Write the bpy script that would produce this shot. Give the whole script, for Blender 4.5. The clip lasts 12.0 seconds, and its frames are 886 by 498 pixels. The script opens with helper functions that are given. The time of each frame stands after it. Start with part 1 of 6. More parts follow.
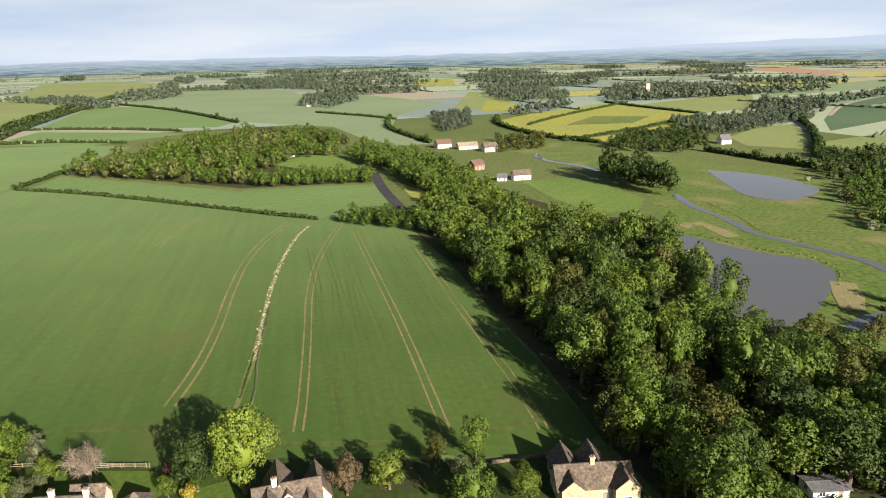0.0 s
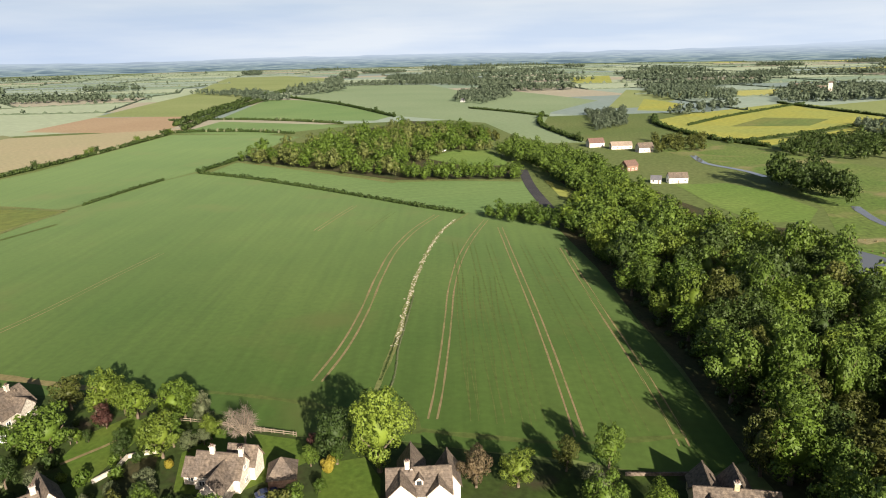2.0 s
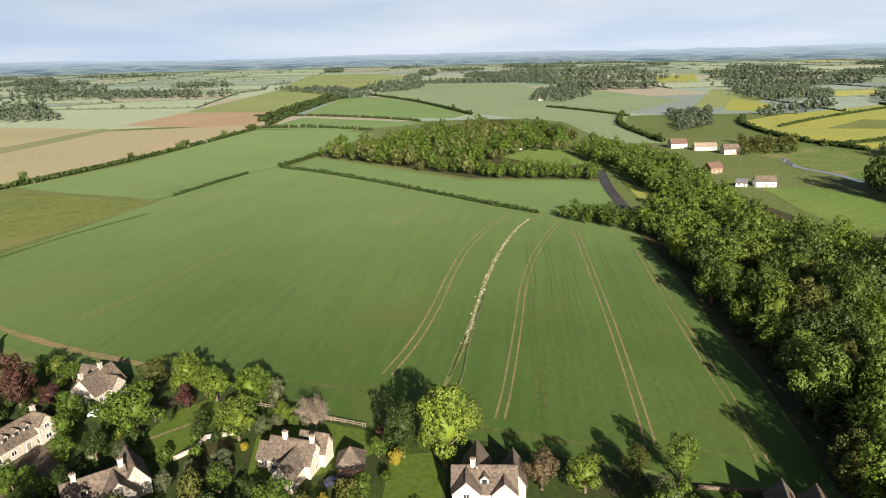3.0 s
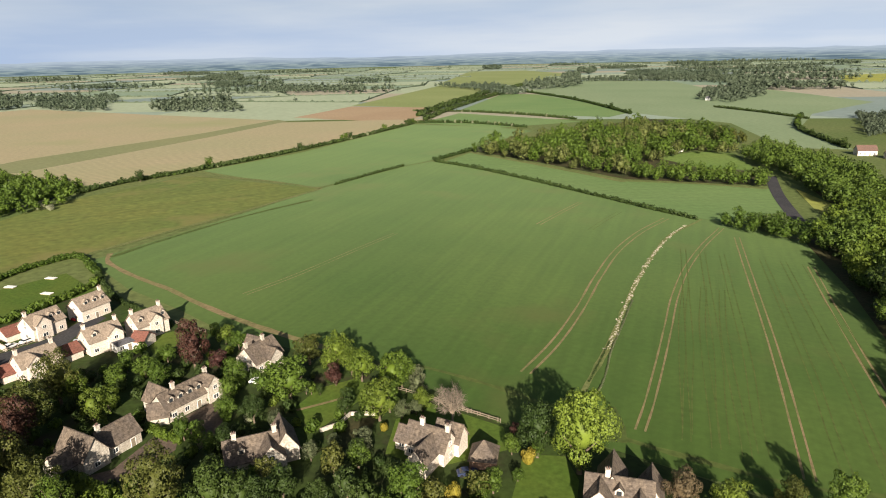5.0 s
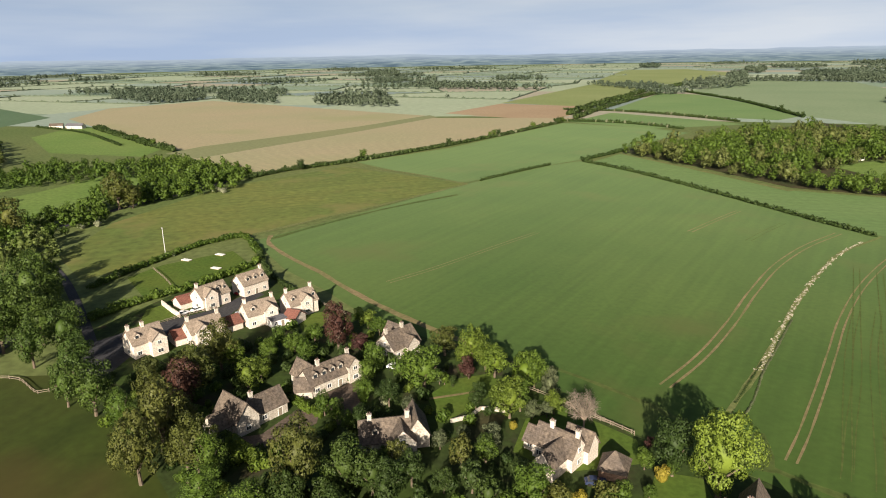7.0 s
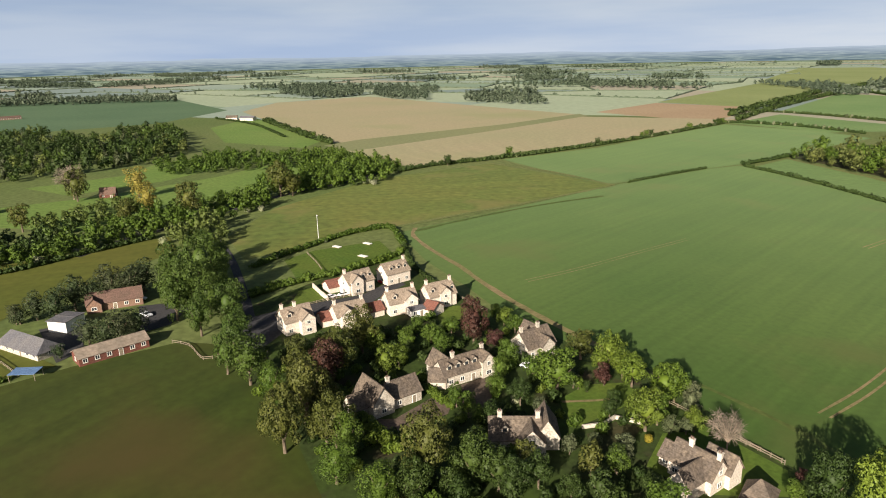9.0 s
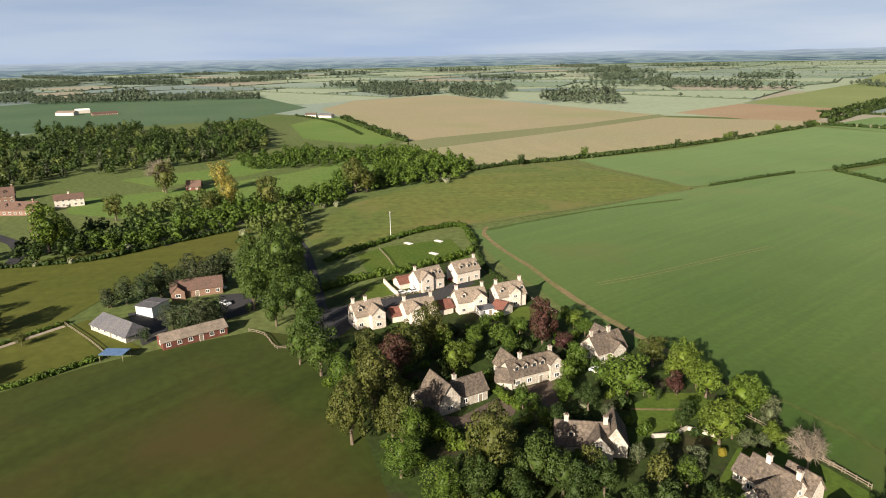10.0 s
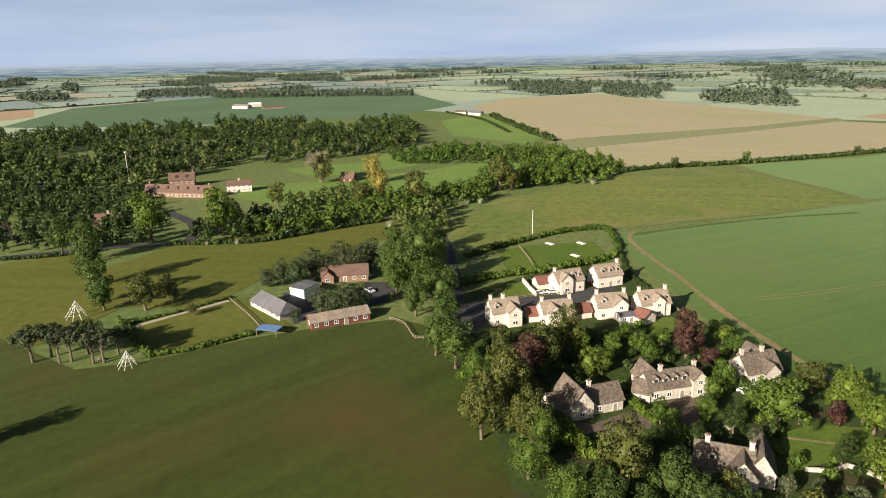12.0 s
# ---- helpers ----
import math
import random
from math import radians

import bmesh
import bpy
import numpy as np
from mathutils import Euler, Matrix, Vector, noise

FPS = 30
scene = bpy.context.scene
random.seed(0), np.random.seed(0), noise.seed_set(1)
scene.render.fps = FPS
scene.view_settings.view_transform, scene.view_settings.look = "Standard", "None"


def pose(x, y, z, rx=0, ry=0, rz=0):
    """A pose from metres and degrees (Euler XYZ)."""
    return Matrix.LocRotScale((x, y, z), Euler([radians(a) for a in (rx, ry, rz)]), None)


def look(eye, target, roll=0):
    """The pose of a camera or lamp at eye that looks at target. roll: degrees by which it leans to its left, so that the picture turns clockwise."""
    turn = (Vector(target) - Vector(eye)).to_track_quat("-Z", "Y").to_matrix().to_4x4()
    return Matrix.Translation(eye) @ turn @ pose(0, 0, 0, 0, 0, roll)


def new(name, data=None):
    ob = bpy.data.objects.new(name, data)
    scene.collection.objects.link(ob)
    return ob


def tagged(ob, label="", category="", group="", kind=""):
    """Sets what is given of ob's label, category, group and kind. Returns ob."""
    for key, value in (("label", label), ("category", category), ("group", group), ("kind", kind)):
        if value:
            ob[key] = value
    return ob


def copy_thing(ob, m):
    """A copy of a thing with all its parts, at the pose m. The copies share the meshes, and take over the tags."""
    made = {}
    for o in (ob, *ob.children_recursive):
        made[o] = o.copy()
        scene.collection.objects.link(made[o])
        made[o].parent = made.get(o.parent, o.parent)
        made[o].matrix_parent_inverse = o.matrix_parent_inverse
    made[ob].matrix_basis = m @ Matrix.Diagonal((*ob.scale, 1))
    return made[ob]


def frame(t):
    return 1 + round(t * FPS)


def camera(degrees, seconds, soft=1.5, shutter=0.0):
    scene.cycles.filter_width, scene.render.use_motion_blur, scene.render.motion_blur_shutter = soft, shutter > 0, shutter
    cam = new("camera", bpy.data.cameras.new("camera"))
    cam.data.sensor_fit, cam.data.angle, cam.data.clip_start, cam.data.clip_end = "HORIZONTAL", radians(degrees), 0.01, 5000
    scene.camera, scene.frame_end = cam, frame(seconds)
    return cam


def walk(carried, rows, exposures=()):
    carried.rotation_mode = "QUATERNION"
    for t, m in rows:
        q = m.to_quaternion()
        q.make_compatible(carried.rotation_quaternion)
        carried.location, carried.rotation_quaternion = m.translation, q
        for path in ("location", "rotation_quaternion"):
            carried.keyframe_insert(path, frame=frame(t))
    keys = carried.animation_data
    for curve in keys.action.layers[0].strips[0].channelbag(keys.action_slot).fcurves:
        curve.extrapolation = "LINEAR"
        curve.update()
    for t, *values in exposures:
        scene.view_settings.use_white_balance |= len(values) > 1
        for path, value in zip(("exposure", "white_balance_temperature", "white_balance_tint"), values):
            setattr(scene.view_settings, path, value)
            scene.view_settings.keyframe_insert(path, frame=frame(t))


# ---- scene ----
cam = camera(67.2, 12.0, soft=1.0)
walk(cam, [
    (0.0, pose(0, 0, 80, 73.69, 1.14, -0.00)),
    (0.5, pose(0, 0, 80, 73.69, 1.14, 3.18)),
    (1.0, pose(0, 0, 80, 73.68, 1.12, 6.35)),
    (1.5, pose(0, 0, 80, 73.67, 1.12, 9.53)),
    (2.0, pose(0, 0, 80, 73.67, 1.14, 12.81)),
    (2.5, pose(0, 0, 80, 73.64, 1.20, 16.05)),
    (3.0, pose(0, 0, 80, 73.63, 1.15, 19.31)),
    (5.0, pose(0, 0, 80, 73.64, 1.15, 32.36)),
    (5.5, pose(0, 0, 80, 73.65, 1.15, 35.57)),
    (6.0, pose(0, 0, 80, 73.63, 1.14, 38.72)),
    (6.5, pose(0, 0, 80, 73.64, 1.08, 41.84)),
    (7.0, pose(0, 0, 80, 73.67, 1.01, 44.95)),
    (9.0, pose(0, 0, 80, 73.70, 1.14, 57.43)),
    (9.5, pose(0, 0, 80, 73.72, 1.14, 60.61)),
    (10.0, pose(0, 0, 80, 73.73, 1.16, 63.74)),
    (10.5, pose(0, 0, 80, 73.77, 1.10, 66.89)),
    (11.0, pose(0, 0, 80, 73.80, 1.08, 70.01)),
    (11.5, pose(0, 0, 80, 73.81, 1.11, 73.12)),
    (12.0, pose(0, 0, 80, 73.83, 1.19, 76.27)),
], exposures=[(0.0, 1.42), (3.0, 1.36), (5.5, 1.19), (9.0, 1.14), (12.0, 1.26)])

# ---- daylight: low evening sun, hazy blue sky ----
SUN_EL, SUN_AZ = 22.0, 146.5
world = bpy.data.worlds.new("sky")
scene.world = world
world.use_nodes = True
wn = world.node_tree
sky = wn.nodes.new("ShaderNodeTexSky")
sky.sky_type, sky.sun_disc = "NISHITA", False
sky.sun_elevation, sky.sun_rotation = radians(SUN_EL), radians(SUN_AZ)
sky.air_density, sky.dust_density, sky.ozone_density = 1.0, 2.5, 1.0
# thin bright haze all round the horizon, soft cloud above it
co_ = wn.nodes.new("ShaderNodeTexCoord").outputs["Generated"]
sx = wn.nodes.new("ShaderNodeSeparateXYZ")
wn.links.new(co_, sx.inputs[0])
low = wn.nodes.new("ShaderNodeMapRange")
low.interpolation_type = "SMOOTHSTEP"
for key, value in (("From Min", 0.0), ("From Max", 0.3), ("To Min", 1.0), ("To Max", 0.0)):
    low.inputs[key].default_value = value
wn.links.new(sx.outputs["Z"], low.inputs["Value"])
stretch_ = wn.nodes.new("ShaderNodeMapping")
stretch_.inputs["Scale"].default_value = (1, 1, 9)
wn.links.new(co_, stretch_.inputs["Vector"])
cloud = wn.nodes.new("ShaderNodeTexNoise")
cloud.inputs["Scale"].default_value, cloud.inputs["Detail"].default_value = 2.6, 5.0
wn.links.new(stretch_.outputs[0], cloud.inputs["Vector"])
tone = wn.nodes.new("ShaderNodeValToRGB")
tone.color_ramp.elements[0].position, tone.color_ramp.elements[0].color = 0.38, (0.228, 0.272, 0.34, 1)
tone.color_ramp.elements[1].position, tone.color_ramp.elements[1].color = 0.66, (0.30, 0.326, 0.36, 1)
wn.links.new(cloud.outputs["Fac"], tone.inputs["Fac"])
scaled = wn.nodes.new("ShaderNodeVectorMath")
scaled.operation = "SCALE"
scaled.inputs["Scale"].default_value = 0.034
wn.links.new(sky.outputs[0], scaled.inputs[0])
# the haze is whiter towards the north-east and bluer towards the west
side = wn.nodes.new("ShaderNodeVectorMath")
side.operation = "DOT_PRODUCT"
side.inputs[1].default_value = (0.6, 0.8, 0.0)
wn.links.new(co_, side.inputs[0])
swing = wn.nodes.new("ShaderNodeMapRange")
swing.interpolation_type = "SMOOTHSTEP"
swing.inputs["From Min"].default_value, swing.inputs["From Max"].default_value = -0.7, 1.0
wn.links.new(side.outputs["Value"], swing.inputs["Value"])
tint = wn.nodes.new("ShaderNodeMix")
tint.data_type = "RGBA"
tint.inputs[6].default_value, tint.inputs[7].default_value = (0.76, 0.82, 0.92, 1), (1.07, 1.05, 1.03, 1)
wn.links.new(swing.outputs[0], tint.inputs[0])
drift = wn.nodes.new("ShaderNodeMix")
drift.data_type, drift.blend_type = "RGBA", "MULTIPLY"
drift.inputs[0].default_value = 1.0
wn.links.new(tone.outputs["Color"], drift.inputs[6])
wn.links.new(tint.outputs[2], drift.inputs[7])
veil = wn.nodes.new("ShaderNodeMix")
veil.data_type = "RGBA"
wn.links.new(low.outputs[0], veil.inputs[0])
wn.links.new(scaled.outputs[0], veil.inputs[6])
wn.links.new(drift.outputs[2], veil.inputs[7])
wn.links.new(veil.outputs[2], wn.nodes["Background"].inputs["Color"])
wn.nodes["Background"].inputs["Strength"].default_value = 1.0
sun = new("sun", bpy.data.lights.new("sun", "SUN"))
sun.data.energy, sun.data.angle, sun.data.color = 5.0, radians(0.6), (1.0, 0.89, 0.74)
sun.matrix_world = look((math.sin(radians(SUN_AZ)) * 300, math.cos(radians(SUN_AZ)) * 300, 300 * math.tan(radians(SUN_EL))), (0, 0, 0))


# ---- materials ----
def nodes_of(name, rough=0.9):
    m = bpy.data.materials.new(name)
    m.use_nodes = True
    b = m.node_tree.nodes["Principled BSDF"]
    b.inputs["Roughness"].default_value = rough
    return m, m.node_tree.nodes, m.node_tree.links, b


def noise_ramp(n, l, vec, scale, stops, detail=4.0):
    t = n.new("ShaderNodeTexNoise")
    t.inputs["Scale"].default_value, t.inputs["Detail"].default_value = scale, detail
    l.new(vec, t.inputs["Vector"])
    r = n.new("ShaderNodeValToRGB")
    while len(r.color_ramp.elements) < len(stops):
        r.color_ramp.elements.new(0.5)
    for e, (p, c) in zip(r.color_ramp.elements, stops):
        e.position, e.color = p, (*c, 1)
    l.new(t.outputs["Fac"], r.inputs["Fac"])
    return t.outputs["Fac"], r.outputs["Color"]


def mixed(n, l, a, b, fac, mode="MIX"):
    x = n.new("ShaderNodeMix")
    x.data_type, x.blend_type = "RGBA", mode
    for k, v in ((6, a), (7, b), (0, fac)):
        if isinstance(v, (int, float)):
            x.inputs[k].default_value = v
        elif isinstance(v, tuple):
            x.inputs[k].default_value = (*v, 1)
        else:
            l.new(v, x.inputs[k])
    return x.outputs[2]


def bumped(n, l, b, height, strength, dist=0.1):
    k = n.new("ShaderNodeBump")
    k.inputs["Strength"].default_value, k.inputs["Distance"].default_value = strength, dist
    l.new(height, k.inputs["Height"])
    l.new(k.outputs[0], b.inputs["Normal"])


def shade(c, f):
    return tuple(min(1, v * f) for v in c)


def surface(name, base, alt=None, big=0.02, small=0.6, rough=0.9, bump=0.3, spread=0.25, rows=None, row_mix=0.25, row_scale=0.6, sheen=0.0, streak=None, patch=None):
    """Earth, grass and masonry: a broad drift to a second colour, fine mottling and relief; rows: the angle of drilled lines."""
    m, n, l, b = nodes_of(name, rough)
    co = n.new("ShaderNodeTexCoord").outputs["Object"]
    alt = alt or shade(base, 1.25)
    _, c1 = noise_ramp(n, l, co, big, [(0.32, base), (0.68, alt)], 5)
    f2, c2 = noise_ramp(n, l, co, small, [(0.3, (1 - spread,) * 3), (0.7, (1 + spread,) * 3)], 6)
    col = mixed(n, l, c1, c2, 1.0, "MULTIPLY")
    if rows is not None:
        mp = n.new("ShaderNodeMapping")
        mp.inputs["Rotation"].default_value = (0, 0, radians(rows))
        l.new(co, mp.inputs["Vector"])
        wv = n.new("ShaderNodeTexWave")
        wv.inputs["Scale"].default_value, wv.inputs["Distortion"].default_value = row_scale, 2.0
        wv.inputs["Detail"].default_value, wv.inputs["Detail Scale"].default_value = 3.0, 0.3
        l.new(mp.outputs[0], wv.inputs["Vector"])
        dark = mixed(n, l, col, shade(base, 0.55), 1.0)
        k = n.new("ShaderNodeMath")
        k.operation = "MULTIPLY"
        k.inputs[1].default_value = row_mix
        l.new(wv.outputs["Fac"], k.inputs[0])
        col = mixed(n, l, col, dark, k.outputs[0])
    if streak:
        # long streaks left by drilling and mowing: angle, how fine across, strength
        angle, fine, amount = streak
        mp = n.new("ShaderNodeMapping")
        mp.inputs["Rotation"].default_value = (0, 0, radians(angle))
        l.new(co, mp.inputs["Vector"])
        sq = n.new("ShaderNodeMapping")
        sq.inputs["Scale"].default_value = (1, 0.035, 1)
        l.new(mp.outputs[0], sq.inputs["Vector"])
        _, sc = noise_ramp(n, l, sq.outputs[0], fine, [(0.3, (1 - amount,) * 3), (0.7, (1 + amount * 1.1, 1 + amount, 1 + amount))], 3)
        col = mixed(n, l, col, sc, 1.0, "MULTIPLY")
    if patch:
        # worn or dry patches: colour, scale, where they begin
        tone2, scale2, begin = patch
        pf, _ = noise_ramp(n, l, co, scale2, [(0.4, (0, 0, 0)), (0.6, (1, 1, 1))], 7)
        mr = n.new("ShaderNodeMapRange")
        mr.inputs["From Min"].default_value, mr.inputs["From Max"].default_value = begin, begin + 0.16
        l.new(pf, mr.inputs["Value"])
        col = mixed(n, l, col, tone2, mr.outputs[0])
    l.new(col, b.inputs["Base Color"])
    b.inputs["Specular IOR Level"].default_value = 0.12
    if sheen:
        b.inputs["Sheen Weight"].default_value, b.inputs["Sheen Roughness"].default_value = sheen, 0.32
        b.inputs["Sheen Tint"].default_value = (0.7, 0.95, 0.48, 1)
    bumped(n, l, b, f2, bump, 0.3)
    return m


def foliage(name, base, alt, glow=0.22, patch=0.12):
    """Leaves: each tree and each leaf differs a little; some light comes through."""
    m, n, l, b = nodes_of(name, 0.6)
    info = n.new("ShaderNodeObjectInfo")
    geo = n.new("ShaderNodeNewGeometry")
    col = mixed(n, l, base, alt, info.outputs["Random"])
    _, pc = noise_ramp(n, l, geo.outputs["Position"], patch, [(0.3, (0.8, 0.83, 0.8)), (0.7, (1.2, 1.16, 1.14))], 3)
    col = mixed(n, l, col, pc, 1.0, "MULTIPLY")
    r = n.new("ShaderNodeValToRGB")
    r.color_ramp.elements[0].color, r.color_ramp.elements[1].color = (0.86, 0.88, 0.85, 1), (1.16, 1.14, 1.1, 1)
    l.new(geo.outputs["Random Per Island"], r.inputs["Fac"])
    col = mixed(n, l, col, r.outputs["Color"], 1.0, "MULTIPLY")
    l.new(col, b.inputs["Base Color"])
    b.inputs["Specular IOR Level"].default_value = 0.25
    tr = n.new("ShaderNodeBsdfTranslucent")
    l.new(col, tr.inputs["Color"])
    mx = n.new("ShaderNodeMixShader")
    mx.inputs[0].default_value = glow
    l.new(b.outputs[0], mx.inputs[1])
    l.new(tr.outputs[0], mx.inputs[2])
    l.new(mx.outputs[0], n["Material Output"].inputs["Surface"])
    return m


M = {
    "ground": surface("meadow_ground", (0.085, 0.12, 0.035), (0.12, 0.14, 0.05), 0.006, 0.35),
    "crop": surface("young_wheat", (0.037, 0.075, 0.013), (0.063, 0.101, 0.021), 0.012, 0.5, spread=0.1, bump=0.08, sheen=0.21, streak=(-12, 0.32, 0.1), patch=((0.070, 0.084, 0.022), 0.02, 0.56)),
    "crop_far": surface("young_barley", (0.085, 0.145, 0.045), (0.11, 0.165, 0.055), 0.01, 0.3, spread=0.12, sheen=0.08, streak=(60, 0.25, 0.07)),
    "blue_crop": surface("bluish_beans", (0.15, 0.20, 0.11), (0.18, 0.225, 0.13), 0.006, 0.2, spread=0.12, sheen=0.03),
    "teal_crop": surface("dark_bluish_crop", (0.07, 0.12, 0.065), (0.09, 0.14, 0.075), 0.006, 0.2, spread=0.12),
    "pale_crop": surface("pale_green_crop", (0.17, 0.205, 0.075), (0.205, 0.235, 0.095), 0.006, 0.2, spread=0.12),
    "rape": surface("fading_oilseed_rape", (0.28, 0.27, 0.055), (0.22, 0.25, 0.07), 0.012, 0.2, spread=0.2),
    "tan": surface("drilled_bare_soil", (0.35, 0.295, 0.185), (0.30, 0.285, 0.165), 0.008, 0.3, spread=0.12, rows=20, row_mix=0.45, row_scale=0.045, patch=((0.25, 0.25, 0.13), 0.006, 0.55)),
    "brown": surface("ploughed_soil", (0.28, 0.20, 0.125), (0.31, 0.23, 0.145), 0.01, 0.3, spread=0.12),
    "red_soil": surface("red_ploughed_soil", (0.33, 0.2, 0.15), (0.3, 0.2, 0.14), 0.01, 0.3, spread=0.12),
    "olive": surface("rough_olive_grass", (0.125, 0.128, 0.030), (0.082, 0.115, 0.026), 0.016, 0.25, spread=0.24, sheen=0.05, streak=(25, 0.22, 0.12), patch=((0.15, 0.135, 0.045), 0.03, 0.55)),
    "pasture": surface("grazed_pasture", (0.085, 0.145, 0.025), (0.115, 0.165, 0.036), 0.015, 0.4, spread=0.22, sheen=0.05, streak=(40, 0.2, 0.06)),
    "lawn": surface("mown_lawn", (0.06, 0.105, 0.016), (0.085, 0.115, 0.02), 0.05, 0.8, spread=0.18),
    "sport": surface("dry_sports_turf", (0.030, 0.046, 0.007), (0.041, 0.046, 0.009), 0.018, 0.4, spread=0.14, bump=0.12, sheen=0.07, streak=(-28, 0.16, 0.2), patch=((0.055, 0.044, 0.013), 0.017, 0.52)),
    "marsh": surface("rough_marsh_grass", (0.072, 0.118, 0.022), (0.105, 0.132, 0.034), 0.03, 0.45, spread=0.4, sheen=0.04, patch=((0.175, 0.15, 0.07), 0.035, 0.54)),
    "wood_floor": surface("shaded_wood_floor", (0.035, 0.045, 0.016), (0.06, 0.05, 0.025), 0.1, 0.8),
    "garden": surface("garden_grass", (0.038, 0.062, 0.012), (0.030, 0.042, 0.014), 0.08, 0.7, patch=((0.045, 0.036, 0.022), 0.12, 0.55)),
    "earth": surface("bare_track_earth", (0.21, 0.155, 0.085), (0.145, 0.135, 0.056), 0.06, 0.6),
    "earth_green": surface("thin_crop_over_earth", (0.060, 0.090, 0.022), (0.080, 0.098, 0.028), 0.04, 0.5),
    "dry_grass": surface("dry_verge_grass", (0.15, 0.155, 0.06), (0.10, 0.125, 0.04), 0.08, 0.7),
    "asphalt": surface("asphalt", (0.04, 0.04, 0.045), (0.055, 0.053, 0.055), 0.1, 1.5, bump=0.1),
    "gravel": surface("pale_gravel", (0.12, 0.09, 0.07), (0.09, 0.07, 0.055), 0.2, 1.5),
    "paving": surface("stone_paving", (0.36, 0.3, 0.23), (0.28, 0.24, 0.19), 0.3, 1.2),
    "stone": surface("cream_limestone_rubble", (0.60, 0.53, 0.465), (0.52, 0.455, 0.385), 0.35, 2.6, spread=0.3, bump=0.5),
    "stone_old": surface("weathered_limestone", (0.46, 0.42, 0.36), (0.36, 0.32, 0.27), 0.4, 2.4, spread=0.35, bump=0.5),
    "stone_gold": surface("golden_limestone", (0.42, 0.34, 0.22), (0.36, 0.28, 0.18), 0.35, 2.6, spread=0.3, bump=0.5),
    "slate_new": surface("buff_stone_slates", (0.255, 0.205, 0.16), (0.21, 0.17, 0.135), 0.3, 2.2, spread=0.35, bump=0.6, rows=0, row_mix=0.2, row_scale=1.5),
    "slate_old": surface("lichened_stone_slates", (0.095, 0.078, 0.066), (0.15, 0.118, 0.09), 0.35, 1.8, spread=0.45, bump=0.7, rows=90, row_mix=0.2, row_scale=1.2),
    "slate_blue": surface("grey_slates", (0.095, 0.095, 0.108), (0.12, 0.115, 0.12), 0.3, 2.2, spread=0.25),
    "tile_red": surface("red_clay_tiles", (0.17, 0.072, 0.055), (0.135, 0.065, 0.05), 0.4, 2.4, spread=0.3, bump=0.5),
    "tile_brown": surface("brown_clay_tiles", (0.13, 0.08, 0.065), (0.11, 0.075, 0.06), 0.4, 2.4, spread=0.3, bump=0.5),
    "sheet": surface("weathered_roof_sheet", (0.25, 0.2, 0.16), (0.18, 0.15, 0.12), 0.3, 1.0, spread=0.25),
    "boards_red": surface("red_brown_boards", (0.15, 0.055, 0.04), (0.11, 0.05, 0.04), 0.4, 2.0),
    "brick": surface("orange_brick", (0.21, 0.13, 0.095), (0.18, 0.115, 0.085), 0.5, 3.0, spread=0.3),
    "white": surface("white_paint", (0.78, 0.77, 0.74), (0.7, 0.69, 0.66), 0.5, 2.0, 0.5, spread=0.06, bump=0.05),
    "timber": surface("grey_weathered_timber", (0.24, 0.2, 0.15), (0.18, 0.15, 0.11), 1.0, 4.0),
    "bark": surface("bark", (0.11, 0.085, 0.06), (0.15, 0.12, 0.09), 1.0, 4.0),
    "bark_pale": surface("pale_bark", (0.24, 0.19, 0.14), (0.3, 0.24, 0.18), 1.0, 4.0),
    "reed": surface("dry_reed", (0.22, 0.19, 0.1), (0.18, 0.17, 0.08), 0.3, 1.5),
    "stones": surface("pale_field_stones", (0.36, 0.33, 0.26), (0.26, 0.24, 0.18), 1.0, 3.0),
    "metal": surface("galvanised_steel", (0.55, 0.55, 0.54), (0.45, 0.45, 0.45), 1.0, 5.0, 0.45),
    "car_white": surface("white_car_paint", (0.75, 0.76, 0.78), (0.72, 0.73, 0.76), 0.5, 1.0, 0.2, bump=0, spread=0.02),
    "car_silver": surface("silver_car_paint", (0.5, 0.52, 0.55), (0.48, 0.5, 0.53), 0.5, 1.0, 0.25, bump=0, spread=0.02),
    "car_dark": surface("dark_blue_car_paint", (0.03, 0.04, 0.08), (0.035, 0.045, 0.085), 0.5, 1.0, 0.2, bump=0, spread=0.02),
    "car_red": surface("red_car_paint", (0.3, 0.03, 0.03), (0.3, 0.035, 0.03), 0.5, 1.0, 0.2, bump=0, spread=0.02),
    "rubber": surface("black_rubber", (0.02, 0.02, 0.02), (0.025, 0.025, 0.025), 0.5, 2.0),
    "blue_tarp": surface("blue_tarpaulin", (0.12, 0.2, 0.36), (0.1, 0.17, 0.3), 0.5, 2.0, 0.5),
    "leaf": foliage("leaf_mid_green", (0.054, 0.094, 0.012), (0.078, 0.124, 0.017)),
    "leaf_lane": foliage("leaf_lane_green", (0.038, 0.070, 0.012), (0.056, 0.090, 0.015)),
    "leaf_wood": foliage("leaf_sunlit_wood", (0.064, 0.106, 0.016), (0.088, 0.136, 0.022)),
    "leaf_dark": foliage("leaf_dark_green", (0.029, 0.052, 0.011), (0.044, 0.070, 0.014)),
    "leaf_lime": foliage("leaf_fresh_lime", (0.075, 0.122, 0.013), (0.098, 0.136, 0.019)),
    "leaf_big": foliage("leaf_chestnut", (0.15, 0.205, 0.028), (0.16, 0.21, 0.03)),
    "leaf_olive": foliage("leaf_opening_olive", (0.062, 0.074, 0.015), (0.080, 0.088, 0.020)),
